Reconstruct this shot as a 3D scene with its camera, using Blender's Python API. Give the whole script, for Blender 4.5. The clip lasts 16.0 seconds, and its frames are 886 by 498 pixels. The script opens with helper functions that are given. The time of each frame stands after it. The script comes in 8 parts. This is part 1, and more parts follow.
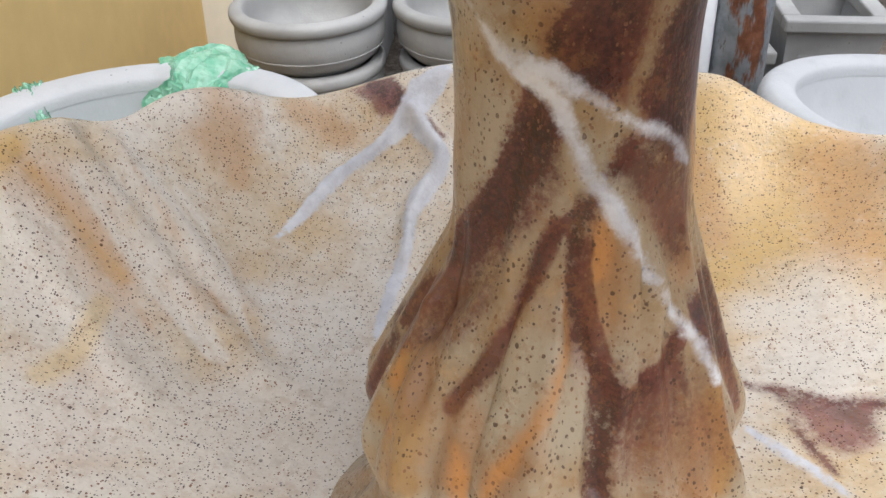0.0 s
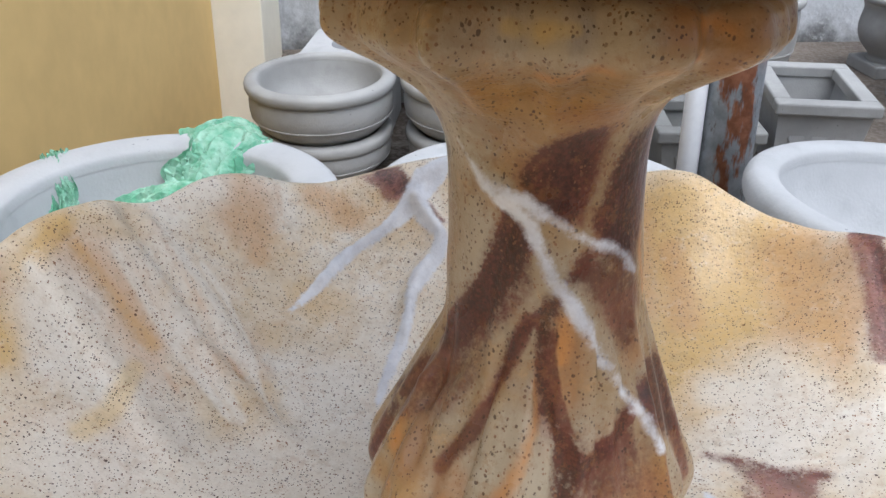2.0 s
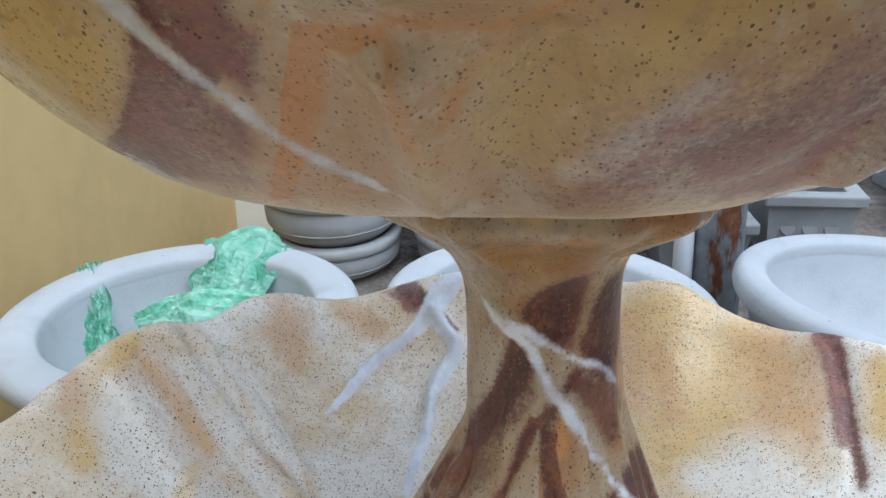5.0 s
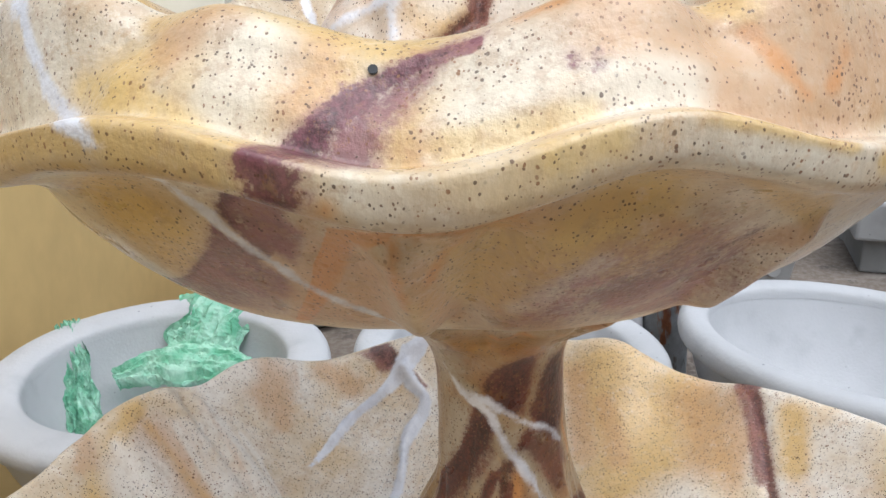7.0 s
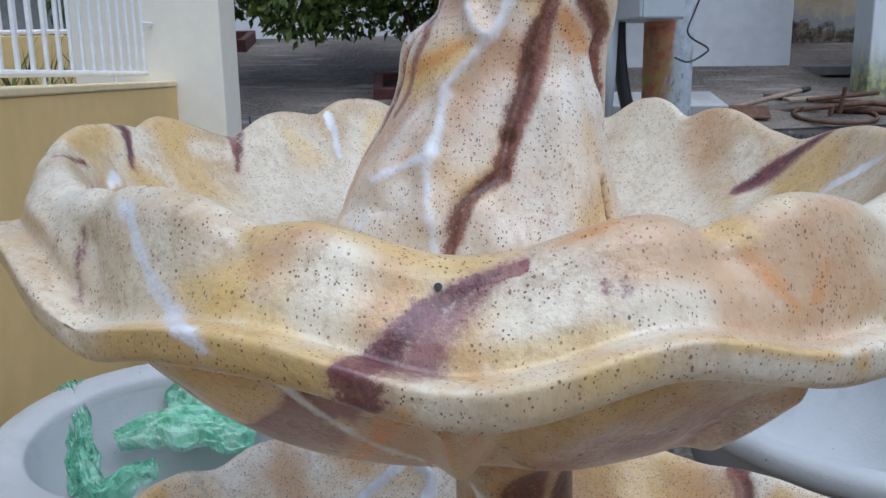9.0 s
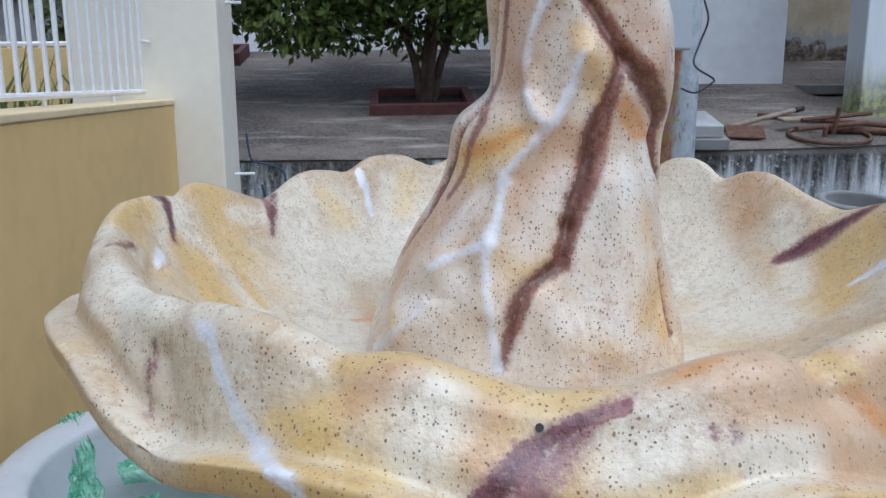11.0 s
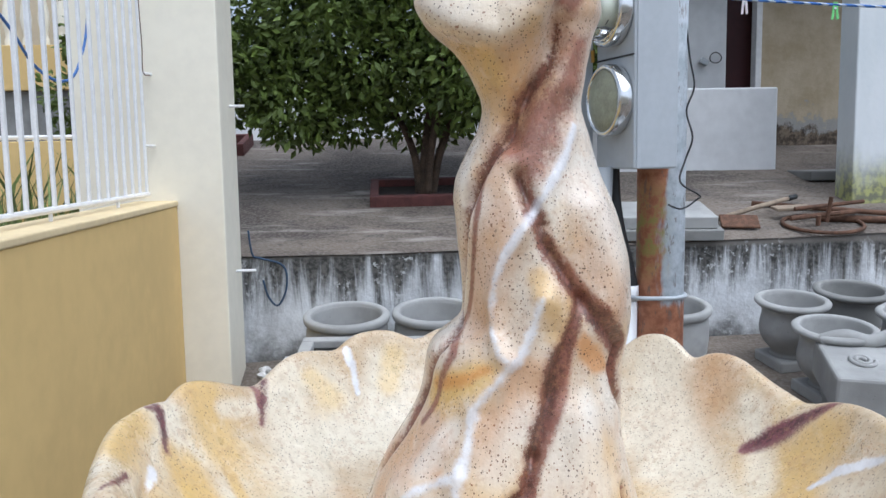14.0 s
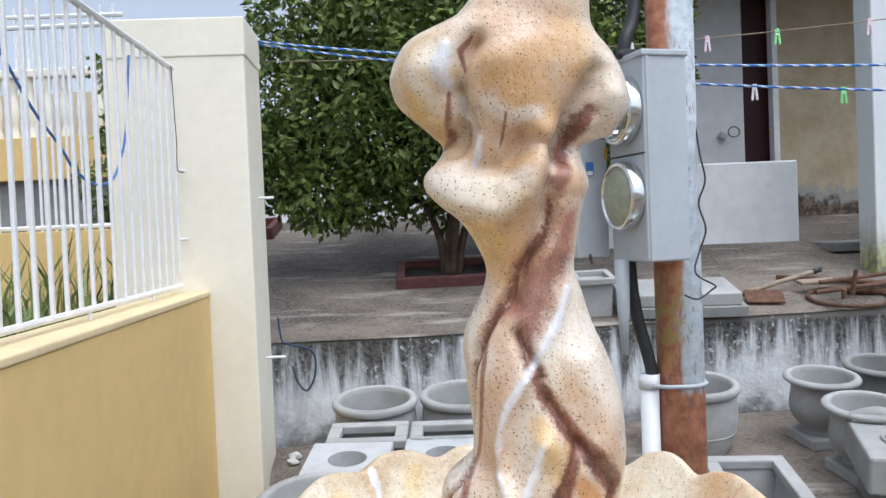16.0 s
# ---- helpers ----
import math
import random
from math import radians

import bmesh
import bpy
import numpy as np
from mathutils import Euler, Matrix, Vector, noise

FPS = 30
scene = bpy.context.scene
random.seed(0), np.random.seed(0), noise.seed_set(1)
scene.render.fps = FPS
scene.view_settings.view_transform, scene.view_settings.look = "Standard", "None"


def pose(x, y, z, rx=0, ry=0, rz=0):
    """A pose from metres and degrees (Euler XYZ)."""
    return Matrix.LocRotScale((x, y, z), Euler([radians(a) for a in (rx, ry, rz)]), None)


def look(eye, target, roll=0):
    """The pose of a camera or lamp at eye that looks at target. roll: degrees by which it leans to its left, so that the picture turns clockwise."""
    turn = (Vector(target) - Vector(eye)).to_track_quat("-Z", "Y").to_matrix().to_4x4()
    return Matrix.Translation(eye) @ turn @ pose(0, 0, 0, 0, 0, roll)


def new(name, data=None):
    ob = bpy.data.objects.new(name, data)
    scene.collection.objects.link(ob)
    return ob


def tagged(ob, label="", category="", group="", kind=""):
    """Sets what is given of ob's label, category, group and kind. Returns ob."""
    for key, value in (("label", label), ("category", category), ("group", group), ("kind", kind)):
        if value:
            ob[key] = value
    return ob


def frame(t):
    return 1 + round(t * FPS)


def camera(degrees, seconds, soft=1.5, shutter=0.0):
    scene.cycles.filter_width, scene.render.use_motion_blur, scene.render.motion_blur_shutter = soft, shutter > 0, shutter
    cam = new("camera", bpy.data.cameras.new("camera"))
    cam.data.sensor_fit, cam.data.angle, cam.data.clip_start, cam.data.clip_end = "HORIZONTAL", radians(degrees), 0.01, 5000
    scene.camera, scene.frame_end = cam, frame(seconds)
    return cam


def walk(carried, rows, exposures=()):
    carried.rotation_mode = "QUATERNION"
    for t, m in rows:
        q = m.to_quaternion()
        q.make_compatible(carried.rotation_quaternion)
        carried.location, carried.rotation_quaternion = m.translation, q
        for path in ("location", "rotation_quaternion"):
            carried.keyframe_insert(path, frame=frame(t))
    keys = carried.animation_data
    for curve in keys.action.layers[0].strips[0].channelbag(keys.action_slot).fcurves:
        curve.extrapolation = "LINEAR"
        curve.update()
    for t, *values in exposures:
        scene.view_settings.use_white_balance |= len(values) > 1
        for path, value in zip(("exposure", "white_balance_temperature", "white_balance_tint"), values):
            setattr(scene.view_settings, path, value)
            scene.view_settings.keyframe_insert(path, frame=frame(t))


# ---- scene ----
cam = camera(56.46, 16.0)
ROWS = [
    (0, -0.0182, -0.2767, 0.8961, 62.34, 0.82, 2.91),
    (0.5, -0.0111, -0.2934, 0.9032, 62.81, 0.22, 2.36),
    (1, -0.0058, -0.3069, 0.9119, 63.74, -0.0, 2.23),
    (1.5, -0.008, -0.3176, 0.9215, 65.17, -0.67, 2.64),
    (2, -0.012, -0.3274, 0.934, 66.64, -0.35, 3.64),
    (2.5, -0.0105, -0.3293, 0.9422, 67.76, -0.41, 3.47),
    (3, -0.0123, -0.3428, 0.9529, 68.93, 0.91, 3.61),
    (5.5, -0.0139, -0.4324, 0.9979, 73.76, 1.27, 3.37),
    (6, -0.0096, -0.4612, 1.0151, 74.62, 1.6, 2.29),
    (6.5, -0.0114, -0.4818, 1.0306, 75.05, 1.44, 1.06),
    (7, -0.0156, -0.4901, 1.0411, 75.32, 1.3, 0.66),
    (7.5, -0.0165, -0.5032, 1.059, 75.18, 0.71, 0.68),
    (8, -0.024, -0.5163, 1.0754, 76.09, 0.68, 0.63),
    (8.5, -0.0306, -0.5244, 1.0923, 77.38, 0.67, -0.16),
    (9, -0.0377, -0.5244, 1.1045, 77.92, 0.73, -0.28),
    (11.5, -0.0789, -0.5063, 1.1634, 79.01, 0.44, -1.31),
    (12, -0.0763, -0.5067, 1.1837, 80.07, 0.99, -1.35),
    (12.5, -0.07, -0.5136, 1.2034, 80.93, 0.69, -1.83),
    (13, -0.0655, -0.5197, 1.2182, 81.6, 0.13, -2.4),
    (13.5, -0.0624, -0.5248, 1.2324, 82.5, 0.52, -1.92),
    (14, -0.0568, -0.529, 1.2468, 83.55, 0.92, -0.89),
    (14.5, -0.0503, -0.5353, 1.2605, 84.7, 1.21, -0.44),
    (15, -0.0451, -0.5439, 1.2767, 86.07, 1.51, 0.34),
    (15.5, -0.0444, -0.5645, 1.2935, 87.37, 2.02, 0.98),
    (16, -0.0435, -0.5914, 1.3082, 88.5, 2.33, 0.93),
]
EXPOSURES = [(0.0, 0.62, 6050, 10), (1.5, 0.58, 5950, 10), (3.0, 0.48, 5300, 6), (5.5, 0.48, 5150, 4), (7.0, 0.46, 5850, 9), (8.0, 0.12, 5650, 8), (9.0, -0.05, 5200, 8), (11.5, 0.06, 5200, 8), (12.5, 0.15, 5250, 8), (14.0, 0.43, 5550, 8), (16.0, 0.63, 5750, 8)]
walk(cam, [(t, pose(x, y, z, rx, ry, rz)) for t, x, y, z, rx, ry, rz in ROWS], EXPOSURES)

# ---- light: a bright, thinly clouded sky and a soft, veiled sun ----
SUN_EL, SUN_AZ = 66.0, 146.0
world = bpy.data.worlds.new("sky")
scene.world = world
world.use_nodes = True
wn = world.node_tree
sky = wn.nodes.new("ShaderNodeTexSky")
sky.sky_type = "NISHITA"
sky.sun_disc = False
sky.sun_elevation, sky.sun_rotation = radians(SUN_EL), radians(SUN_AZ)
sky.air_density, sky.dust_density, sky.ozone_density = 0.7, 4.0, 0.4
cloud = wn.nodes.new("ShaderNodeHueSaturation")
cloud.inputs["Saturation"].default_value = 0.35
wn.links.new(sky.outputs[0], cloud.inputs["Color"])
wn.links.new(cloud.outputs[0], wn.nodes["Background"].inputs[0])
wn.nodes["Background"].inputs[1].default_value = 0.15
sun = new("sun", bpy.data.lights.new("sun", "SUN"))
sun.data.energy, sun.data.angle, sun.data.color = 1.1, radians(80), (1.0, 0.95, 0.88)
a, e = radians(SUN_AZ), radians(SUN_EL)
sun.matrix_world = look((0, 0, 0), (-math.sin(a) * math.cos(e), -math.cos(a) * math.cos(e), -math.sin(e)))

# ---- materials ----
def nodes_of(name):
    m = bpy.data.materials.new(name)
    m.use_nodes = True
    return m, m.node_tree, m.node_tree.nodes["Principled BSDF"]


class Net:
    """Shortcuts for building a node tree."""

    def __init__(self, name, rough=0.8, metal=0.0, coords="Object"):
        self.m, self.t, self.b = nodes_of(name)
        self.b.inputs["Roughness"].default_value = rough
        self.b.inputs["Metallic"].default_value = metal
        self.tc = self.t.nodes.new("ShaderNodeTexCoord").outputs[coords]

    def link(self, a, b):
        self.t.links.new(a, b)

    def put(self, socket, v):
        if isinstance(v, (int, float)):
            socket.default_value = v
        elif isinstance(v, (tuple, list)):
            socket.default_value = (*v, 1.0) if len(v) == 3 and socket.type == "RGBA" else v
        else:
            self.link(v, socket)

    def noise(self, scale, detail=4.0, rough=0.55, vec=None, dist=0.0):
        n = self.t.nodes.new("ShaderNodeTexNoise")
        n.inputs["Scale"].default_value, n.inputs["Detail"].default_value = scale, detail
        n.inputs["Roughness"].default_value, n.inputs["Distortion"].default_value = rough, dist
        self.link(vec or self.tc, n.inputs["Vector"])
        return n.outputs["Fac"]

    def voronoi(self, scale, vec=None, out="Distance"):
        n = self.t.nodes.new("ShaderNodeTexVoronoi")
        n.inputs["Scale"].default_value = scale
        self.link(vec or self.tc, n.inputs["Vector"])
        return n.outputs[out]

    def stretch(self, sx, sy, sz):
        n = self.t.nodes.new("ShaderNodeMapping")
        n.inputs["Scale"].default_value = (sx, sy, sz)
        self.link(self.tc, n.inputs["Vector"])
        return n.outputs[0]

    def ramp(self, fac, lo, hi, smooth=True):
        n = self.t.nodes.new("ShaderNodeMapRange")
        n.interpolation_type = "SMOOTHSTEP" if smooth else "LINEAR"
        n.inputs["From Min"].default_value, n.inputs["From Max"].default_value = lo, hi
        self.put(n.inputs["Value"], fac)
        return n.outputs["Result"]

    def math(self, op, a, b=0.0):
        n = self.t.nodes.new("ShaderNodeMath")
        n.operation = op
        self.put(n.inputs[0], a)
        self.put(n.inputs[1], b)
        return n.outputs[0]

    def mix(self, fac, a, b, mode="MIX"):
        n = self.t.nodes.new("ShaderNodeMix")
        n.data_type, n.blend_type = "RGBA", mode
        self.put(n.inputs[0], fac)
        self.put(n.inputs[6], a)
        self.put(n.inputs[7], b)
        return n.outputs[2]

    def attr(self, name):
        n = self.t.nodes.new("ShaderNodeAttribute")
        n.attribute_name = name
        return n.outputs["Fac"]

    def random(self):
        return self.t.nodes.new("ShaderNodeObjectInfo").outputs["Random"]

    def island(self):
        return self.t.nodes.new("ShaderNodeNewGeometry").outputs["Random Per Island"]

    def colour(self, c):
        self.put(self.b.inputs["Base Color"], c)
        return self

    def gloss(self, r):
        self.put(self.b.inputs["Roughness"], r)
        return self

    def bump(self, h, strength=0.3, dist=0.01):
        n = self.t.nodes.new("ShaderNodeBump")
        n.inputs["Strength"].default_value, n.inputs["Distance"].default_value = strength, dist
        self.put(n.inputs["Height"], h)
        self.link(n.outputs[0], self.b.inputs["Normal"])
        return self


def plain(name, c, rough=0.6, metal=0.0, vary=0.12, scale=8.0, bump=0.1, dist=0.003, coords="Object"):
    """A paint or metal with slight large and small variation."""
    k = Net(name, rough, metal, coords)
    n1, n2 = k.noise(scale, 4), k.noise(scale * 9, 3)
    f = k.math("ADD", k.math("MULTIPLY", n1, 0.65), k.math("MULTIPLY", n2, 0.35))
    dark = tuple(v * (1 - vary) for v in c)
    light = tuple(min(1.0, v * (1 + vary * 0.7)) for v in c)
    k.colour(k.mix(k.ramp(f, 0.35, 0.65), dark, light))
    k.bump(k.noise(scale * 14, 4), bump, dist)
    return k.m


def concrete(name, c, vary=0.25, pits=True):
    """Cast cement: blotches, fine grain, a few small pits."""
    k = Net(name, 0.9)
    big, mid, fine = k.noise(3.0, 5), k.noise(14.0, 5), k.noise(160.0, 3)
    dark, light = tuple(v * (1 - vary) for v in c), tuple(min(1, v * (1 + vary * 0.45)) for v in c)
    base = k.mix(k.ramp(big, 0.32, 0.68), dark, light)
    base = k.mix(k.math("MULTIPLY", k.ramp(mid, 0.5, 0.75), 0.35), base, tuple(v * 0.62 for v in c))
    h = k.math("ADD", k.math("MULTIPLY", fine, 0.6), k.math("MULTIPLY", mid, 0.6))
    if pits:
        v = k.voronoi(38.0)
        pit = k.math("MULTIPLY", k.ramp(v, 0.10, 0.05), k.ramp(k.noise(9.0, 2), 0.5, 0.6))
        base = k.mix(k.math("MULTIPLY", pit, 0.7), base, tuple(v_ * 0.3 for v_ in c))
        h = k.math("SUBTRACT", h, pit)
    k.colour(base)
    k.bump(h, 0.35, 0.004)
    return k.m


M_CREAM = plain("cream_wall_paint", (0.80, 0.755, 0.63), 0.75, vary=0.05, scale=2.0, bump=0.12)
M_YELLOW = plain("yellow_wall_paint", (0.69, 0.49, 0.20), 0.75, vary=0.07, scale=1.5, bump=0.12)
M_LEDGE = plain("pale_yellow_ledge_paint", (0.72, 0.58, 0.34), 0.75, vary=0.08, scale=3.0)
M_WHITE_METAL = plain("white_enamel_paint", (0.78, 0.78, 0.78), 0.35, vary=0.08, scale=20.0, bump=0.05)
M_POT = concrete("pale_cement", (0.37, 0.37, 0.36))
M_POT_DARK = concrete("grey_cement", (0.24, 0.24, 0.23))
M_BOWL = concrete("fine_white_cement", (0.46, 0.47, 0.48), vary=0.12)
M_GREYPAINT = plain("grey_meter_box_paint", (0.42, 0.45, 0.48), 0.4, vary=0.06, scale=6.0, bump=0.04)
M_CHROME = plain("bright_steel", (0.75, 0.75, 0.74), 0.16, 1.0, vary=0.05, scale=30.0, bump=0.02)
M_PVC = plain("white_plastic", (0.75, 0.76, 0.78), 0.4, vary=0.04, scale=10.0, bump=0.03)
M_CABLE = plain("black_rubber", (0.02, 0.022, 0.025), 0.5, vary=0.2, scale=30.0)
M_ROPE = plain("blue_rope_fibre", (0.10, 0.22, 0.55), 0.8, vary=0.25, scale=60.0, bump=0.4)
M_WHITE_WALL = plain("white_wall_paint", (0.70, 0.71, 0.72), 0.8, vary=0.10, scale=1.4, bump=0.15)
M_BEIGE_WALL = plain("beige_wall_paint", (0.62, 0.53, 0.38), 0.8, vary=0.10, scale=1.4, bump=0.15)
M_KERB = plain("maroon_kerb_paint", (0.095, 0.032, 0.028), 0.85, vary=0.3, scale=16.0, bump=0.5, dist=0.006)
M_BARK = plain("brown_bark", (0.09, 0.06, 0.04), 0.9, vary=0.4, scale=12.0, bump=0.8, dist=0.02)
M_DOOR = plain("dark_maroon_door_paint", (0.05, 0.012, 0.014), 0.4, vary=0.15, scale=4.0)
M_RUST = plain("rusty_iron", (0.12, 0.06, 0.035), 0.85, vary=0.4, scale=30.0, bump=0.5)
M_WOOD = plain("weathered_wood", (0.28, 0.22, 0.16), 0.8, vary=0.25, scale=14.0, bump=0.3)


def leaf_material(name, c):
    k = Net(name, 0.6)
    k.colour(k.mix(k.island(), tuple(v * 0.55 for v in c), tuple(v * 1.5 for v in c)))
    k.b.inputs["Transmission Weight"].default_value = 0.0
    k.b.inputs["Subsurface Weight"].default_value = 0.0
    return k.m


M_LEAF = leaf_material("green_leaf", (0.095, 0.135, 0.022))
M_WEED = leaf_material("weed_green", (0.14, 0.18, 0.05))


def floor_material():
    """Old cement paving: brown-grey with dark damp stains and pale worn streaks."""
    k = Net("old_cement_floor", 0.9)
    a, b, c = k.noise(1.1, 6, 0.6, dist=0.6), k.noise(6.0, 6, 0.65), k.noise(60.0, 3)
    base = k.mix(k.ramp(a, 0.35, 0.65), (0.048, 0.037, 0.029), (0.165, 0.135, 0.108))
    base = k.mix(k.math("MULTIPLY", k.ramp(b, 0.52, 0.72), 0.7), base, (0.05, 0.043, 0.04))
    base = k.mix(k.math("MULTIPLY", k.ramp(k.noise(2.2, 6, 0.65, vec=k.stretch(0.6, 2.5, 1)), 0.54, 0.70), 0.65), base, (0.42, 0.39, 0.35))
    base = k.mix(k.math("MULTIPLY", k.ramp(c, 0.42, 0.62), 0.30), base, (0.30, 0.27, 0.24))
    base = k.mix(k.math("MULTIPLY", k.ramp(k.noise(16.0, 6, 0.7), 0.56, 0.66), 0.55), base, (0.035, 0.028, 0.024))
    k.colour(base)
    k.bump(k.math("ADD", b, k.math("MULTIPLY", c, 0.4)), 0.5, 0.012)
    return k.m


M_FLOOR = floor_material()


def stained_wall_material():
    """Whitewashed retaining wall: black mould from the top, runs down it, bare patches."""
    k = Net("stained_whitewash", 0.9)
    run = k.noise(6.0, 6, 0.7, vec=k.stretch(2.0, 2.0, 0.22), dist=0.4)
    blot = k.noise(3.2, 6, 0.65)
    fine = k.noise(45.0, 4)
    sep = k.t.nodes.new("ShaderNodeSeparateXYZ")
    k.link(k.tc, sep.inputs[0])
    z = sep.outputs[2]
    top = k.ramp(k.math("ADD", z, k.math("MULTIPLY", k.math("SUBTRACT", run, 0.5), 1.0)), -0.29, -0.02)
    low = k.ramp(k.math("ADD", z, k.math("MULTIPLY", k.math("SUBTRACT", blot, 0.5), 0.5)), -0.36, -0.52)
    white = k.mix(k.ramp(blot, 0.3, 0.7), (0.42, 0.43, 0.44), (0.72, 0.74, 0.76))
    dark = k.mix(k.ramp(fine, 0.35, 0.65), (0.035, 0.035, 0.033), (0.12, 0.115, 0.105))
    base = k.mix(top, white, dark)
    base = k.mix(k.ramp(z, -0.035, -0.012), base, (0.17, 0.155, 0.14))
    base = k.mix(k.math("MULTIPLY", low, 0.8), base, dark)
    speck = k.math("MULTIPLY", k.ramp(k.noise(30.0, 5, 0.7), 0.55, 0.62), k.ramp(k.noise(2.3, 2), 0.48, 0.6))
    base = k.mix(k.math("MULTIPLY", speck, 0.75), base, (0.55, 0.56, 0.56))
    k.colour(base)
    k.bump(k.math("ADD", fine, blot), 0.5, 0.01)
    return k.m


M_STAINED = stained_wall_material()

# ---- mesh helpers ----
def mesh_of(name, verts, faces, smooth=False):
    me = bpy.data.meshes.new(name)
    me.from_pydata([tuple(v) for v in verts], [], faces)
    if smooth:
        me.polygons.foreach_set("use_smooth", [True] * len(me.polygons))
    me.update()
    return me


def part(name, data, material, parent=None, label="", smooth=False):
    """Links a bmesh or a mesh as one object under a thing."""
    if isinstance(data, bmesh.types.BMesh):
        me = bpy.data.meshes.new(name)
        bmesh.ops.recalc_face_normals(data, faces=data.faces)
        data.to_mesh(me)
        data.free()
        if smooth:
            me.polygons.foreach_set("use_smooth", [True] * len(me.polygons))
    else:
        me = data
    if material and not me.materials:
        me.materials.append(material)
    ob = new(name, me)
    if parent:
        ob.parent = parent
    if label:
        ob["label"] = label
    return ob


def thing(name, m, label, category, group="", kind=""):
    ob = new(name)
    ob.empty_display_size = 0.1
    ob.matrix_world = m
    return tagged(ob, label, category, group, kind)


def block(size, at=(0, 0, 0), bevel=0.0, bm=None, turn=None, segs=2):
    """A box of that size, centred at `at`, with rounded edges."""
    fresh = bmesh.new()
    bmesh.ops.create_cube(fresh, size=1.0)
    bmesh.ops.scale(fresh, vec=size, verts=fresh.verts)
    if bevel:
        bmesh.ops.bevel(fresh, geom=fresh.edges[:], offset=bevel, segments=segs, affect="EDGES", profile=0.5)
    m = Matrix.Translation(at) @ (turn or Matrix())
    bmesh.ops.transform(fresh, matrix=m, verts=fresh.verts)
    if bm is None:
        return fresh
    me = bpy.data.meshes.new("join")
    fresh.to_mesh(me)
    fresh.free()
    bm.from_mesh(me)
    bpy.data.meshes.remove(me)
    return bm


def lathe(profile, segs=48, wobble=None):
    """A mesh turned from (radius, height) pairs; wobble(r, z, angle) may change the radius and height."""
    verts, faces = [], []
    for r, z in profile:
        for i in range(segs):
            a_ = 2 * math.pi * i / segs
            rr, zz = wobble(r, z, a_) if wobble else (r, z)
            verts.append((rr * math.cos(a_), rr * math.sin(a_), zz))
    for j in range(len(profile) - 1):
        for i in range(segs):
            k_ = (i + 1) % segs
            faces.append((j * segs + i, j * segs + k_, (j + 1) * segs + k_, (j + 1) * segs + i))
    return verts, faces


def rounded(profile, steps=3):
    """Smooths a coarse profile by cutting its corners."""
    pts = [Vector((r, z)) for r, z in profile]
    for _ in range(steps):
        out = [pts[0]]
        for a_, b_ in zip(pts, pts[1:]):
            out += [a_ * 0.75 + b_ * 0.25, a_ * 0.25 + b_ * 0.75]
        pts = out + [pts[-1]]
    return [(p.x, p.y) for p in pts]


def tube(points, radius, sides=8, closed_ends=True):
    """A bmesh tube along points; radius may be one number or one per point."""
    bm = bmesh.new()
    pts = [Vector(p) for p in points]
    rad = radius if isinstance(radius, (list, tuple)) else [radius] * len(pts)
    rings = []
    side = None
    for i, p in enumerate(pts):
        d = (pts[min(i + 1, len(pts) - 1)] - pts[max(i - 1, 0)]).normalized()
        if side is None:
            side = d.orthogonal().normalized()
        side = (side - d * side.dot(d)).normalized()
        up = d.cross(side)
        rings.append([bm.verts.new(p + rad[i] * (math.cos(t_) * side + math.sin(t_) * up)) for t_ in [2 * math.pi * k_ / sides for k_ in range(sides)]])
    for a_, b_ in zip(rings, rings[1:]):
        for k_ in range(sides):
            bm.faces.new((a_[k_], a_[(k_ + 1) % sides], b_[(k_ + 1) % sides], b_[k_]))
    if closed_ends:
        bm.faces.new(rings[0])
        bm.faces.new(rings[-1])
    return bm


def arc(points, steps=4):
    """A smooth line through points."""
    pts = [Vector(p) for p in points]
    out = []
    for i in range(len(pts) - 1):
        p0, p1, p2, p3 = pts[max(i - 1, 0)], pts[i], pts[i + 1], pts[min(i + 2, len(pts) - 1)]
        for s in range(steps):
            t_ = s / steps
            out.append(0.5 * ((2 * p1) + (p2 - p0) * t_ + (2 * p0 - 5 * p1 + 4 * p2 - p3) * t_**2 + (3 * p1 - p0 - 3 * p2 + p3) * t_**3))
    return out + [pts[-1]]


def structure(name, bm, material, label, category, smooth=False):
    return tagged(part(name, bm, material, None, "", smooth), label, category, "", "structure")


# ---- the setting ----
YARD_K = 0.13
YARD_TILT = math.degrees(math.atan(YARD_K))


def yard_z(y):
    """The front yard is level round the fountain and climbs towards the retaining wall."""
    return 0.30 + YARD_K * (max(1.02, min(y, 6.0)) - 3.1)


def on_yard(x, y, turn=0.0, up=0.0):
    """A pose standing on the sloping yard."""
    return pose(x, y, yard_z(y) + up, YARD_TILT, 0, 0) @ pose(0, 0, 0, 0, 0, turn)


YARD_Z = yard_z(0)
TERR_Z, TERR_TURN = 0.81, 5.6
TERR_AT = Vector((-0.90, 3.215, 0))
tu = Vector((math.cos(radians(TERR_TURN)), math.sin(radians(TERR_TURN)), 0))
tn = Vector((-tu.y, tu.x, 0))


def terrace_z(y):
    """The upper yard climbs gently away from its edge."""
    return TERR_Z + 0.19 * max(0.0, min(y, 6.5) - 3.35)


def sheet(name, xs, ys, height, material, label, category):
    verts = [(x, y, height(x, y)) for y in ys for x in xs]
    n = len(xs)
    faces = [(j * n + i, j * n + i + 1, (j + 1) * n + i + 1, (j + 1) * n + i) for j in range(len(ys) - 1) for i in range(n - 1)]
    return tagged(part(name, mesh_of(name, verts, faces, True), material), label, category, "", "structure")


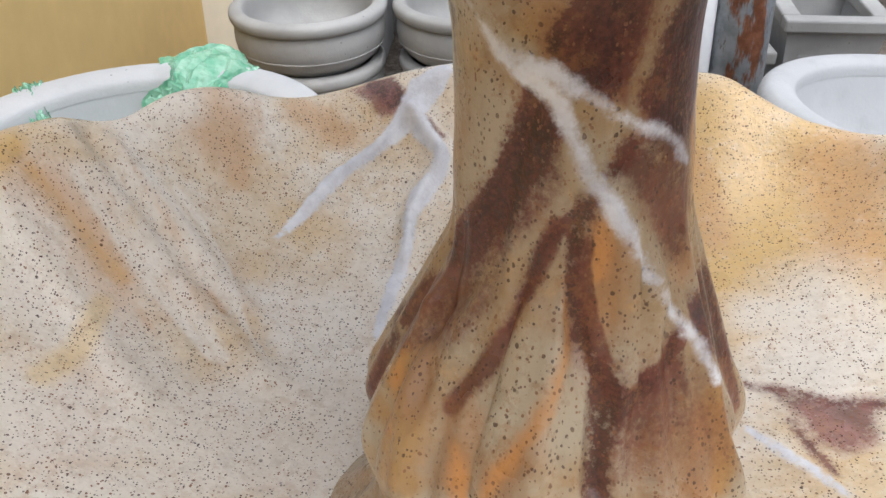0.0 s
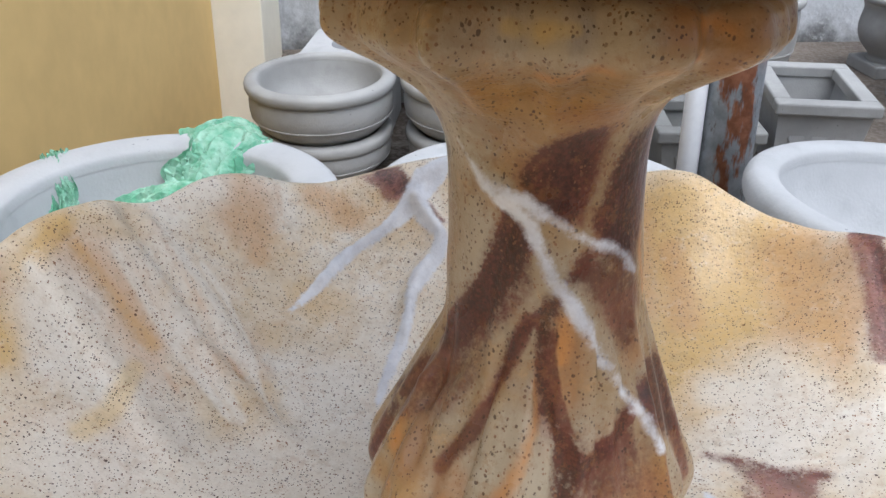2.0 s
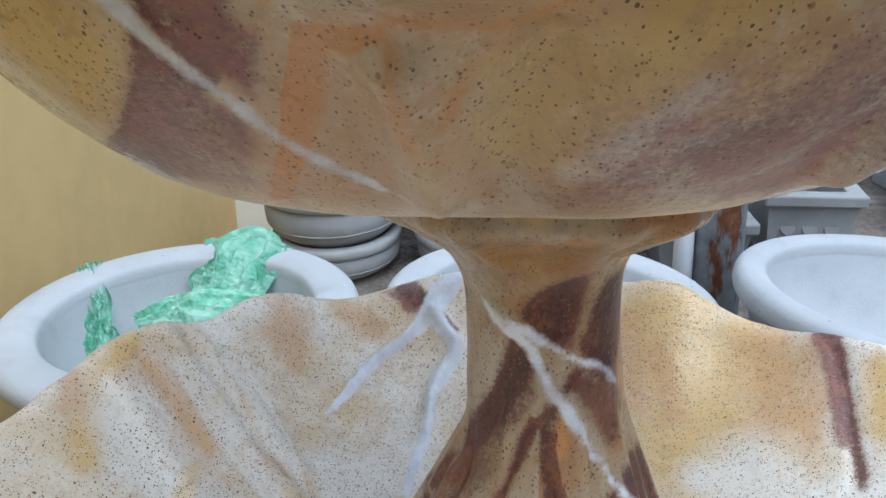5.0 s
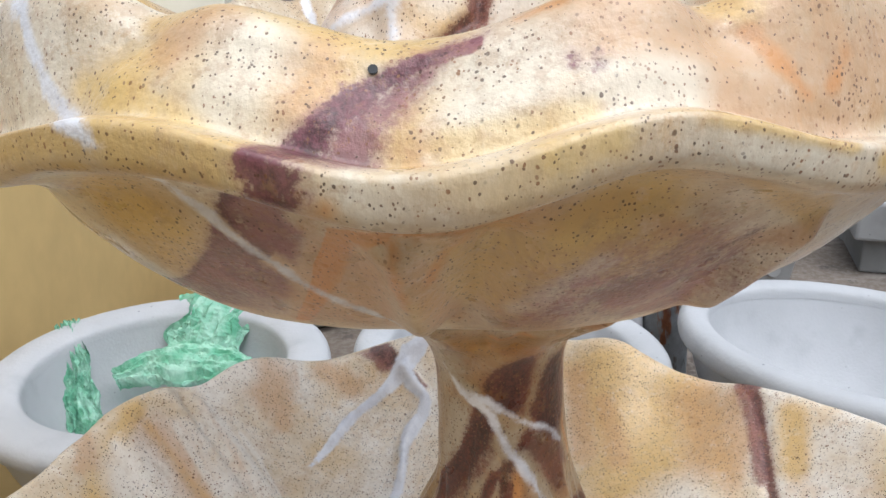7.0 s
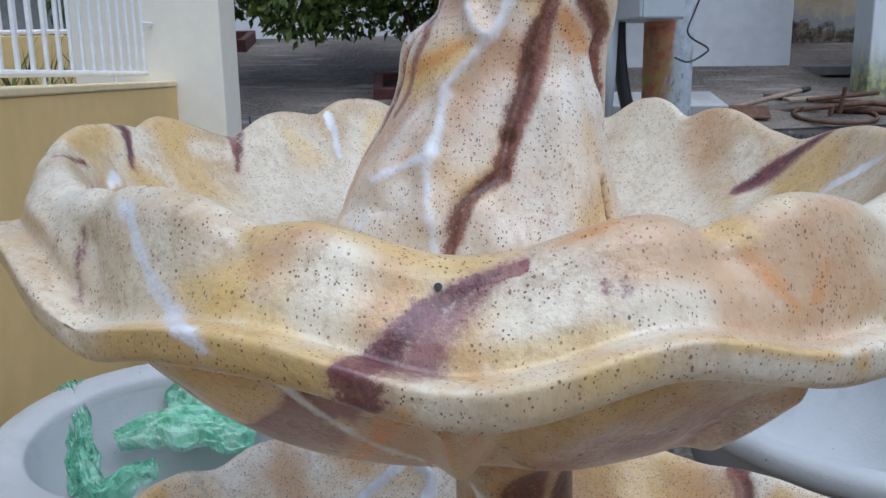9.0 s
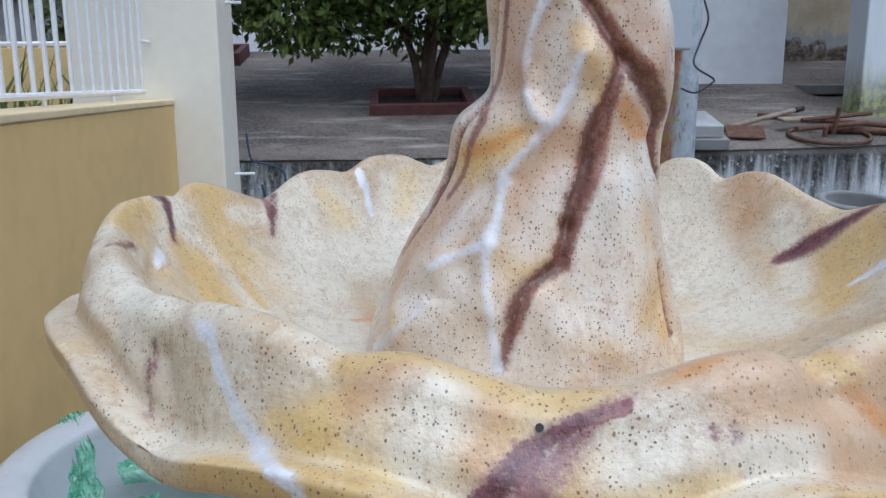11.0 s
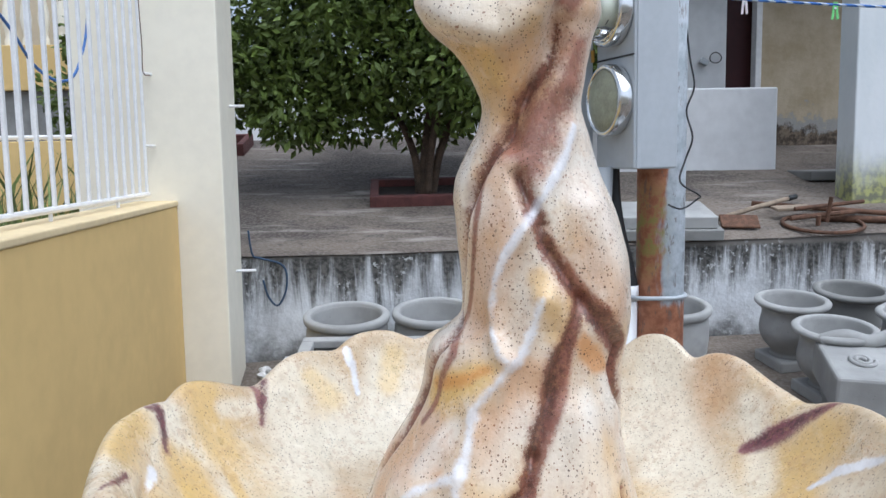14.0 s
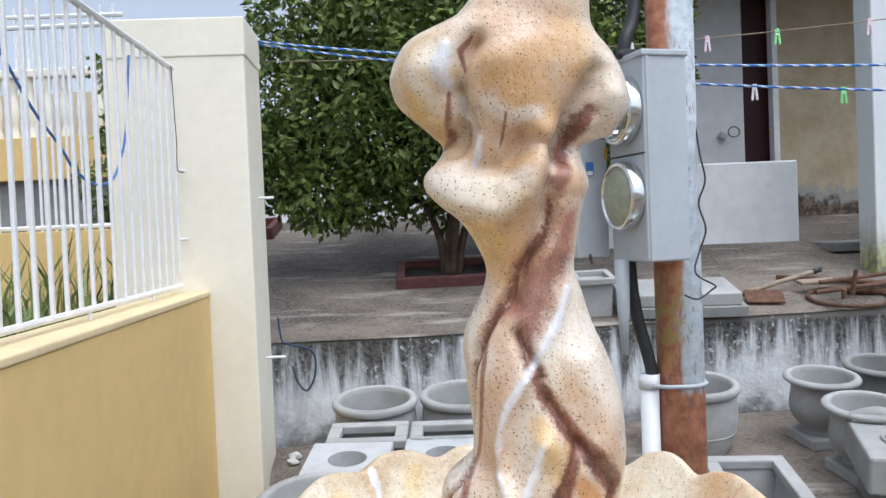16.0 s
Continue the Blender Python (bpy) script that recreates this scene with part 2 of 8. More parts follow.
grid_x = [-400, -60, -12] + sorted([i * 0.4 - 6 for i in range(31)] + [-1.1, -0.96, -0.9, -0.84, -0.78, -0.72]) + [12, 60, 400]
grid_y = [-400, -60, -10] + [i * 0.4 - 4 for i in range(12)] + [1.02] + [1.2 + 0.3 * i for i in range(5)] + [2.62, 2.70, 2.78, 2.86, 2.95] + [3.0 + 0.3 * i for i in range(5)] + [6.0, 12, 60, 400]
def gutter(x, y):
    """A shallow drain runs along the foot of the boundary wall and ends before the gate pillar."""
    across, length = min(max((-0.74 - x) / 0.16, 0), 1), min(max((3.02 - y) / 0.2, 0), 1)
    return 0.22 * across * length if x > -1.3 else 0.0


sheet("ground", grid_x, grid_y, lambda x, y: yard_z(y) - gutter(x, y) + 0.004 * noise.noise((x * 1.8, y * 1.8, 0)), M_FLOOR, "old brown-grey cement yard floor with damp stains", "floor")

# the raised rear yard with its retaining wall
n_u = 40
tv, tf = [], []
us = [-0.2 + 9.2 * i / n_u for i in range(n_u + 1)]
vs = [-0.006, 0.05] + [0.4 * i for i in range(1, 12)] + [6, 9, 14, 22]
for v_ in vs:
    for u_ in us:
        p = TERR_AT + tu * u_ + tn * v_
        zz = terrace_z(p.y) - (0.008 if v_ < 0 else 0) + 0.008 * noise.noise((p.x * 2, p.y * 2, 3))
        tv.append((p.x - (0.34 * min(v_, 6) if u_ < 0 else 0), p.y, zz))
for j in range(len(vs) - 1):
    for i in range(n_u):
        a_ = j * (n_u + 1) + i
        tf.append((a_, a_ + 1, a_ + n_u + 2, a_ + n_u + 1))
tagged(part("pavement", mesh_of("pavement", tv, tf, True), M_FLOOR), "raised yard paved with stained brown-grey cement", "pavement", "", "structure")
bm = block((9.4, 0.16, 1.0), (4.5, 0.083, -0.515), 0.012)
bmesh.ops.bisect_plane(bm, geom=bm.verts[:] + bm.edges[:] + bm.faces[:], plane_co=(1.38, 0, 0), plane_no=(1, 0, 0))
for v in bm.verts:
    if v.co.z > -0.2:
        v.co.z += 0.0185 * max(0.0, v.co.x - 1.38)
wall = structure("wall_terrace", bm, M_STAINED, "low whitewashed retaining wall black with mould", "wall")
wall.matrix_world = Matrix.Translation((*TERR_AT.xy, TERR_Z + 0.005)) @ Matrix.Rotation(radians(TERR_TURN), 4, "Z")

# the boundary wall with its sill, and the gate pillar
WALL_AT, WALL_TURN, WALL_TOP = Vector((-1.075, 2.80, 0)), 3.8, 1.083
wall_m = Matrix.Translation(WALL_AT) @ Matrix.Rotation(radians(WALL_TURN), 4, "Z")
bm = block((0.16, 6.0, 1.0 + WALL_TOP - YARD_Z - 0.02), (-0.08, -3.0, (WALL_TOP + YARD_Z - 1.02) / 2), 0.004)
wall = structure("wall_west", bm, M_YELLOW, "smooth yellow-painted boundary wall", "wall")
wall.matrix_world = wall_m
bm = block((0.175, 6.0, 0.022), (-0.0825, -3.0, WALL_TOP - 0.009), 0.005)
wall = structure("window_sill_trim", bm, M_LEDGE, "pale yellow painted ledge on the boundary wall", "trim")
wall.name = "trim_west"
wall.matrix_world = wall_m
bm = block((0.57, 0.36, 2.9), (-0.10, 0.182, 0.74), 0.006)
wall = structure("pillar_gate", bm, M_CREAM, "cream-painted square masonry gate pillar", "pillar")
wall.matrix_world = wall_m

bm = block((0.58, 0.37, 0.16), (-0.10, 0.182, 2.13), 0.006)
wall = structure("trim_pillar", bm, M_CREAM, "cream cap of the gate pillar", "trim")
wall.matrix_world = wall_m
# unseen wall added behind the camera to keep low sky light off the stem
wall = structure("unseen_wall_south", block((9.0, 0.2, 3.0), (1.0, -3.6, 0.6), 0.01), M_CREAM, "plain cream wall, unseen, added to block the low front sky", "wall")
# ---- the fountain: surfaces as grids over angle and profile, with relief and hand-painted veins ----
def periodic(table, deg, soft=2.0):
    """Smooth values round the circle from (degree, value) pairs."""
    table = sorted(table)
    xs = np.array([p[0] for p in table], float)
    ys = np.array([p[1] for p in table], float)
    xs, ys = np.r_[xs - 360, xs, xs + 360], np.r_[ys, ys, ys]
    fine = np.arange(-360, 361, 1.0)
    v = np.interp(fine, xs, ys)
    k = np.exp(-0.5 * (np.arange(-9, 10) / soft) ** 2)
    v = np.convolve(np.pad(v, 9, mode="wrap"), k / k.sum(), "valid")
    return np.interp((deg + 180) % 360 - 180, fine, v)


def along(rows, n):
    """Smooth profile through control rows: rows (k, angles) -> (n, angles), evenly spread over the length."""
    a_ = np.array(rows)
    for _ in range(4):
        q = np.empty((2 * len(a_), *a_.shape[1:]))
        q[0], q[-1] = a_[0], a_[-1]
        q[1:-1:2], q[2:-1:2] = a_[:-1] * 0.75 + a_[1:] * 0.25, a_[:-1] * 0.25 + a_[1:] * 0.75
        a_ = q
    step = np.linalg.norm(np.diff(a_, axis=0).mean(axis=1) if a_.ndim == 3 else np.diff(a_, axis=0), axis=-1)
    u = np.r_[0, np.cumsum(step)]
    out = np.linspace(0, u[-1], n)
    flat = a_.reshape(len(a_), -1)
    return np.stack([np.interp(out, u, flat[:, i]) for i in range(flat.shape[1])], 1).reshape(n, *a_.shape[1:])


def near_line(p, line):
    """The distance of points p from a line of points."""
    best = np.full(len(p), 9.0)
    q = np.array(line, float)
    for a_, b_ in zip(q[:-1], q[1:]):
        d = b_ - a_
        t_ = np.clip(((p - a_) @ d) / max(d @ d, 1e-12), 0, 1)
        best = np.minimum(best, np.linalg.norm(p - a_ - t_[:, None] * d, axis=1))
    return best


def brushed(p, line):
    """How far points p lie inside a brush stroke of changing width (metres), and the same as a share of its width."""
    inside, share = np.full(len(p), -9.0), np.zeros(len(p))
    q = np.array(line, float)
    lo, hi = q[:, :3].min(0) - 2 * q[:, 3].max() - 0.01, q[:, :3].max(0) + 2 * q[:, 3].max() + 0.01
    at = np.flatnonzero(((p > lo) & (p < hi)).all(1))
    s_ = p[at]
    for a_, b_ in zip(q[:-1], q[1:]):
        d = b_[:3] - a_[:3]
        t_ = np.clip(((s_ - a_[:3]) @ d) / max(d @ d, 1e-12), 0, 1)
        r = np.linalg.norm(s_ - a_[:3] - t_[:, None] * d, axis=1)
        w = a_[3] + t_ * (b_[3] - a_[3])
        inside[at] = np.maximum(inside[at], w - r)
        share[at] = np.maximum(share[at], 1 - r / np.maximum(w, 1e-4))
    return inside, np.clip(1.25 * share, 0, 1)


def grid_normals(v, na, ns):
    g = v.reshape(ns, na, 3)
    du = np.roll(g, -1, 1) - np.roll(g, 1, 1)
    dv = np.gradient(g, axis=0)
    n = np.cross(du, dv)
    n /= np.linalg.norm(n, axis=-1, keepdims=True) + 1e-12
    return n.reshape(-1, 3)


def bumpy(p, scale, seed):
    return np.array([noise.noise((x * scale, y * scale, z * scale + seed)) for x, y, z in p])


def on_grid(grid, d, u):
    """The place on a surface at some degrees and percent along the profile."""
    ns, na = grid.shape[:2]
    r, c = min(max(u, 0), 100) / 100 * (ns - 1), (d % 360) / 360 * na
    r0, c0 = min(int(r), ns - 2), int(c) % na
    fr, fc, c1 = r - r0, c - int(c), (int(c) + 1) % na
    return (grid[r0, c0] * (1 - fc) + grid[r0, c1] * fc) * (1 - fr) + (grid[r0 + 1, c0] * (1 - fc) + grid[r0 + 1, c1] * fc) * fr


def inside_of(grid, outline, crisp):
    """How far each point of a surface lies inside an outline, and how far from the outline's first points, in metres."""
    ns, na = grid.shape[:2]
    d0 = outline[0][0]
    q = np.array([(d0 + (d - d0 + 180) % 360 - 180, u) for d, u in outline])
    dm, um = q.mean(0)
    per_d = np.linalg.norm(on_grid(grid, dm + 2, um) - on_grid(grid, dm - 2, um)) / 4
    per_u = np.linalg.norm(on_grid(grid, dm, um + 1) - on_grid(grid, dm, um - 1)) / 2
    q = q * (per_d, per_u)
    dd = (np.arange(na) * 360 / na - dm + 180) % 360 - 180 + dm
    at = np.stack(np.broadcast_arrays(dd[None, :] * per_d, np.linspace(0, 100, ns)[:, None] * per_u), -1).reshape(-1, 2)
    near = np.flatnonzero(((at > q.min(0) - 0.03) & (at < q.max(0) + 0.03)).all(1))
    p = at[near]
    best, odd, edge = np.full(len(p), 9.0), np.zeros(len(p), bool), np.full(len(p), 9.0)
    for i, (a_, b_) in enumerate(zip(q, np.roll(q, -1, 0))):
        e_ = b_ - a_
        t_ = np.clip(((p - a_) @ e_) / max(e_ @ e_, 1e-12), 0, 1)
        away = np.linalg.norm(p - a_ - t_[:, None] * e_, axis=1)
        best = np.minimum(best, away)
        if i < crisp - 1:
            edge = np.minimum(edge, away)
        if a_[1] != b_[1]:
            odd ^= ((a_[1] > p[:, 1]) != (b_[1] > p[:, 1])) & (p[:, 0] < e_[0] * (p[:, 1] - a_[1]) / e_[1] + a_[0])
    far, first = np.full((2, ns * na), -0.05)
    far[near], first[near] = np.where(odd, best, -best), edge
    return far, first


def painted(name, grid, where, material, parent, outward=1.0, origin=(0, 0, 0), lumps_of=0.0014, carve=(), thin=1.0):
    """A closed-round grid (profile, angle, xyz) with relief lines, painted lines and painted fields laid on it."""
    ns, na = grid.shape[:2]
    v = grid.reshape(-1, 3).copy()
    n = grid_normals(v, na, ns) * outward
    rise = np.zeros(len(v))

    def snapped(p):
        return v[np.argmin(((v - p[:3]) ** 2).sum(1))]

    for width, height, *line in RELIEFS[where]:
        rise += height * np.exp(-((near_line(v, [snapped(p) for p in line]) / width) ** 2))
    strokes = [(colour, [(*on_grid(grid, d, u), w) for d, u, w in line]) for colour, line in STROKES[where]]
    for colour, line in strokes:
        for key, width, height in carve:
            if key == colour:
                rise += height * np.exp(-((near_line(v, [p[:3] for p in line]) / width) ** 2))
    rise += 0.0008 * bumpy(v, 38.0, 1.0) + lumps_of * bumpy(v, 21.0, 4.0)
    flat = v.copy()
    v += n * rise[:, None]
    paints = {key: np.zeros(len(v)) for key in ("brown", "white", "orange", "wash", "pale", "ochre", "yellow", "rust")}
    sway = 0.0012 * bumpy(flat, 110.0, 7.0) + 0.0010 * bumpy(flat, 40.0, 3.0)

    def lay(colour, values):
        paints[colour] = np.maximum(paints[colour], values)

    for colour, width, *line in DABS[where]:
        if width:
            line = [(*p, 1.7 * width) for p in line]
        lay(colour, brushed(flat, [(*snapped(p), 1.2 * p[3]) for p in line])[1])
    for colour, line in strokes:
        inside, share = brushed(flat, line)
        lay(colour, np.clip(0.5 + (inside + sway) / 0.016, 0, 1) if colour in ("brown", "white", "orange") else share * (thin if colour == "wash" else 1))
    for colour, fade, crisp, outline in PATCHES[where]:
        inside, edge = inside_of(grid, outline, crisp)
        if crisp:
            thin = np.clip(1 - edge / fade, 0, 1)
            border = np.clip(np.where(edge < 0.006, 0.5 + (inside + 0.6 * sway) / 0.0016, inside / (0.15 * fade)), 0, 1)
            lay(colour, border * (0.12 + 0.88 * thin))
            continue
        inside = inside + sway
        lay(colour, np.clip(0.5 + inside / 0.016, 0, 1) if colour in ("brown", "orange") else np.clip(0.2 + inside / fade, 0, 1))
    idx = np.arange(ns * na).reshape(ns, na)
    a_, b_ = idx[:-1], np.roll(idx, -1, 1)[:-1]
    c_, d_ = np.roll(idx, -1, 1)[1:], idx[1:]
    faces = np.stack([a_, b_, c_, d_] if outward > 0 else [d_, c_, b_, a_], -1).reshape(-1, 4)
    me = mesh_of(name, v - np.array(origin), faces.tolist(), True)
    for key, values in paints.items():
        me.attributes.new(key, "FLOAT", "POINT").data.foreach_set("value", values.astype(np.float32))
    return part(name, me, material, parent)


def stone_material(name, cream, pale, ochre, rust, brown, patch=0.5, spots=1.0, blush=0.4, ink=0.85, veil_of_white=0.78, body=1.0):
    """Marble painted by hand: cream with pale, ochre and rust clouds, brown and white veins, spattered dots."""
    k = Net(name, 0.38)
    n1, n2 = k.noise(9.0, 5, 0.6, dist=0.3), k.noise(15.0, 5, 0.62)
    base = k.mix(k.ramp(n1, 0.40, 0.62), cream, pale)
    base = k.mix(k.math("MULTIPLY", k.ramp(n2, 0.48, 0.68), patch), base, ochre)
    base = k.mix(k.math("MULTIPLY", k.ramp(k.noise(11.0, 5, 0.62, dist=0.5, vec=k.stretch(1, 1, 0.7)), 0.54, 0.72), patch * 0.8), base, rust)
    brush = k.noise(170.0, 4, 0.65, vec=k.stretch(1, 1, 0.2))
    streak = k.math("SUBTRACT", k.noise(75.0, 5, 0.7, vec=k.stretch(1, 1, 0.16)), 0.5)
    ragged = k.math("SUBTRACT", k.noise(110.0, 5, 0.72), 0.5)
    blotch = k.math("SUBTRACT", k.noise(34.0, 4, 0.65), 0.5)
    grain = k.math("SUBTRACT", k.noise(430.0, 3, 0.7), 0.5)
    mottle = k.math("ADD", k.math("MULTIPLY", ragged, 0.5), blotch)
    cloud = k.math("ADD", k.math("MULTIPLY", mottle, 0.55), k.math("MULTIPLY", grain, 0.35))
    base = k.mix(k.math("MULTIPLY", k.ramp(k.noise(42.0, 7, 0.78, dist=0.8), 0.50, 0.62), 0.36), base, pale)
    base = k.mix(k.math("MULTIPLY", k.ramp(k.noise(50.0, 7, 0.8, dist=0.6), 0.55, 0.66), blush), base, (0.60, 0.36, 0.15))
    for key, col, top in (("ochre", ochre, 0.85), ("rust", rust, 0.66), ("pale", pale, 0.85), ("yellow", (0.72, 0.50, 0.15), 0.50)):
        base = k.mix(k.math("MULTIPLY", k.ramp(k.math("ADD", k.attr(key), cloud), 0.02, 1.0), top * body), base, col)
    base = k.mix(k.math("MULTIPLY", k.ramp(brush, 0.46, 0.66), 0.22), base, tuple(c * 0.72 for c in cream))
    base = k.mix(k.math("MULTIPLY", k.ramp(k.noise(60.0, 5, 0.7), 0.55, 0.75), 0.35), base, tuple(min(0.85, c * 1.12) for c in pale))
    tint = k.math("ADD", k.attr("orange"), k.math("ADD", k.math("MULTIPLY", ragged, 0.30), k.math("MULTIPLY", streak, 0.3)))
    base = k.mix(k.math("MULTIPLY", k.ramp(tint, 0.30, 0.66), 0.72), base, (0.60, 0.26, 0.065))
    rub = k.math("ADD", k.math("MULTIPLY", streak, 1.5), k.math("ADD", k.math("MULTIPLY", mottle, 0.9), k.math("MULTIPLY", grain, 1.6)))
    stain = k.math("MULTIPLY", k.attr("wash"), k.math("ADD", 1.0, rub))
    tone = k.mix(k.ramp(mottle, -0.2, 0.2), tuple(min(1, c * 1.6) for c in brown), tuple(min(1, c * 3.4) for c in brown))
    base = k.mix(k.math("MULTIPLY", k.ramp(stain, 0.04, 0.85), 0.88), base, tone)
    dark = k.mix(k.ramp(k.math("ADD", streak, k.math("ADD", k.math("MULTIPLY", ragged, 0.5), k.math("MULTIPLY", grain, 0.9))), -0.20, 0.24), tuple(c * 0.65 for c in brown), tuple(min(1, c * 2.5) for c in brown))
    halo = k.math("ADD", k.attr("brown"), k.math("ADD", k.math("MULTIPLY", ragged, 0.4), k.math("MULTIPLY", grain, 0.4)))
    base = k.mix(k.math("MULTIPLY", k.ramp(halo, 0.22, 0.55), 0.5), base, tone)
    vein = k.math("ADD", k.attr("brown"), k.math("ADD", k.math("MULTIPLY", ragged, 0.55), k.math("ADD", k.math("MULTIPLY", streak, 0.35), k.math("MULTIPLY", grain, 0.60))))
    base = k.mix(k.math("MULTIPLY", k.ramp(vein, 0.42, 0.60), 0.88), base, dark)
    stipple = k.math("ADD", k.noise(150.0, 5, 0.8), k.math("MULTIPLY", blotch, 0.5))
    base = k.mix(k.math("MULTIPLY", k.ramp(stipple, 0.52, 0.66), blush), base, tuple(c * 0.75 for c in rust))
    warp = k.t.nodes.new("ShaderNodeVectorMath")
    warp.operation = "ADD"
    k.link(k.stretch(1, 1, 0.82), warp.inputs[0])
    jit = k.t.nodes.new("ShaderNodeTexNoise")
    jit.inputs["Scale"].default_value = 210.0
    k.link(k.tc, jit.inputs["Vector"])
    sc = k.t.nodes.new("ShaderNodeVectorMath")
    sc.operation = "SCALE"
    sc.inputs["Scale"].default_value = 0.0018
    k.link(jit.outputs["Color"], sc.inputs[0])
    k.link(sc.outputs[0], warp.inputs[1])
    dots = None
    for scale, size, gate in ((300.0, 0.20 * spots, 0.40), (185.0, 0.19 * spots, 0.50), (430.0, 0.30 * spots, 0.36), (620.0, 0.36 * spots, 0.34)):
        cell = k.t.nodes.new("ShaderNodeTexVoronoi")
        cell.inputs["Scale"].default_value = scale
        k.link(warp.outputs[0], cell.inputs["Vector"])
        pick = k.t.nodes.new("ShaderNodeSeparateColor")
        k.link(cell.outputs["Color"], pick.inputs[0])
        limit = k.math("MULTIPLY", pick.outputs[0], size)
        dens = k.ramp(k.noise(13.0 + scale * 0.02, 3), gate - 0.10, gate + 0.12)
        d = k.math("MULTIPLY", k.ramp(k.math("SUBTRACT", cell.outputs["Distance"], limit), 0.04, -0.03), k.math("MULTIPLY", dens, k.ramp(pick.outputs[1], 0.30, 0.36)))
        dots = d if dots is None else k.math("MAXIMUM", dots, d)
    base = k.mix(k.math("MULTIPLY", dots, ink), base, k.mix(k.ramp(k.noise(95.0, 3, 0.7), 0.42, 0.62), (0.060, 0.028, 0.018), (0.26, 0.115, 0.05)))
    film = k.mix(k.ramp(mottle, -0.22, 0.22), (0.60, 0.62, 0.68), (0.82, 0.83, 0.86))
    milk = k.math("ADD", k.attr("white"), k.math("ADD", k.math("MULTIPLY", ragged, 0.40), k.math("MULTIPLY", grain, 0.2)))
    base = k.mix(k.math("MULTIPLY", k.ramp(milk, 0.38, 0.62), k.math("ADD", veil_of_white, k.math("MULTIPLY", mottle, 0.7))), base, film)
    k.colour(base)
    rough = k.t.nodes.new("ShaderNodeMapRange")
    rough.inputs["To Min"].default_value, rough.inputs["To Max"].default_value = 0.18, 0.42
    k.link(k.noise(30.0, 4), rough.inputs["Value"])
    k.gloss(rough.outputs["Result"])
    k.bump(k.math("ADD", k.math("MULTIPLY", brush, 0.9), k.math("ADD", k.math("MULTIPLY", k.noise(320.0, 3), 0.8), k.math("ADD", k.math("MULTIPLY", blotch, 2.4), k.math("MULTIPLY", ragged, 1.0)))), 0.32, 0.0015)
    return k.m


M_STONE = stone_material("veined_cream_stone_paint", (0.66, 0.545, 0.38), (0.82, 0.77, 0.68), (0.66, 0.44, 0.16), (0.60, 0.36, 0.18), (0.092, 0.038, 0.032), 0.45, 1.02, 0.26, 0.92, 0.96)
M_UPPER = stone_material("veined_rosy_stone_paint", (0.535, 0.41, 0.26), (0.74, 0.675, 0.54), (0.62, 0.42, 0.15), (0.53, 0.30, 0.14), (0.080, 0.029, 0.033), 0.5, 0.86, 0.36, 0.82, 0.86)
# the stem's browner tan, darkened further for the light blocked in front of it
M_STEM = stone_material("veined_tan_shaded_stone_paint", (0.36, 0.25, 0.135), (0.47, 0.40, 0.29), (0.42, 0.23, 0.065), (0.38, 0.17, 0.055), (0.054, 0.015, 0.009), 0.7, 1.05, 0.4, 0.8, 0.80)
M_FIGURE = stone_material("veined_pink_cream_stone_paint", (0.64, 0.515, 0.385), (0.76, 0.70, 0.61), (0.66, 0.42, 0.14), (0.57, 0.30, 0.15), (0.10, 0.040, 0.028), 0.7, 0.90, 0.30, 0.88, 0.74, 0.8)

PARTS_OF_STONE = ("lower_basin", "stem", "upper_basin", "figure")
STROKES, PATCHES, DABS, RELIEFS = [{key: [] for key in PARTS_OF_STONE} for _ in range(4)]


def stroke(where, colour, *line):
    """A brush line on a surface: degrees round the axis, percent along the profile, half width in metres."""
    STROKES[where].append((colour, line))


def patch(where, colour, fade, *outline):
    """A painted field on a surface, given by its outline in degrees and percent, fading over some metres at its edge."""
    PATCHES[where].append((colour, fade, 0, outline))


def veil(where, colour, depth, crisp, *outline):
    """A painted field that is crisp along its first points and thins out over some metres away from them."""
    PATCHES[where].append((colour, depth, crisp, outline))


def dab(where, colour, width, *line):
    """A soft cloud of colour along a line in space, laid on the nearest surface."""
    DABS[where].append((colour, width, *[tuple(p) for p in line]))


def relief(where, width, height, *line):
    RELIEFS[where].append((width, height, *[tuple(p) for p in line]))


dab("stem", "rust", 0.008, (0.027, -0.054, 0.863), (0.019, -0.047, 0.846))
dab("stem", "rust", 0.005, (0.044, -0.028, 0.826), (0.038, -0.035, 0.795), (0.046, -0.032, 0.763))
dab("stem", "rust", 0.005, (0.008, -0.052, 0.746), (0.006, -0.06, 0.731), (-0.001, -0.07, 0.719), (-0.013, -0.07, 0.699))
dab("stem", "rust", 0.006, (-0.026, -0.055, 0.715), (-0.028, -0.064, 0.696))
dab("stem", "pale", 0.01, (-0.004, -0.081, 0.898), (0.005, -0.081, 0.896), (0.019, -0.086, 0.901))
dab("stem", "rust", 0.006, (0.043, -0.086, 0.901), (0.067, -0.076, 0.9))
relief("stem", 0.005, -0.003, (0.008, -0.046, 0.783), (0.007, -0.048, 0.769), (0.012, -0.052, 0.746), (0.017, -0.057, 0.731), (0.019, -0.074, 0.701))
relief("stem", 0.008, 0.003, (-0.003, -0.048, 0.752), (-0.01, -0.055, 0.725), (-0.019, -0.064, 0.694))
relief("stem", 0.008, 0.003, (0.023, -0.043, 0.777), (0.03, -0.045, 0.751), (0.029, -0.052, 0.729))
relief("stem", 0.006, 0.002, (-0.038, -0.022, 0.739), (-0.046, -0.042, 0.714), (-0.049, -0.059, 0.688))
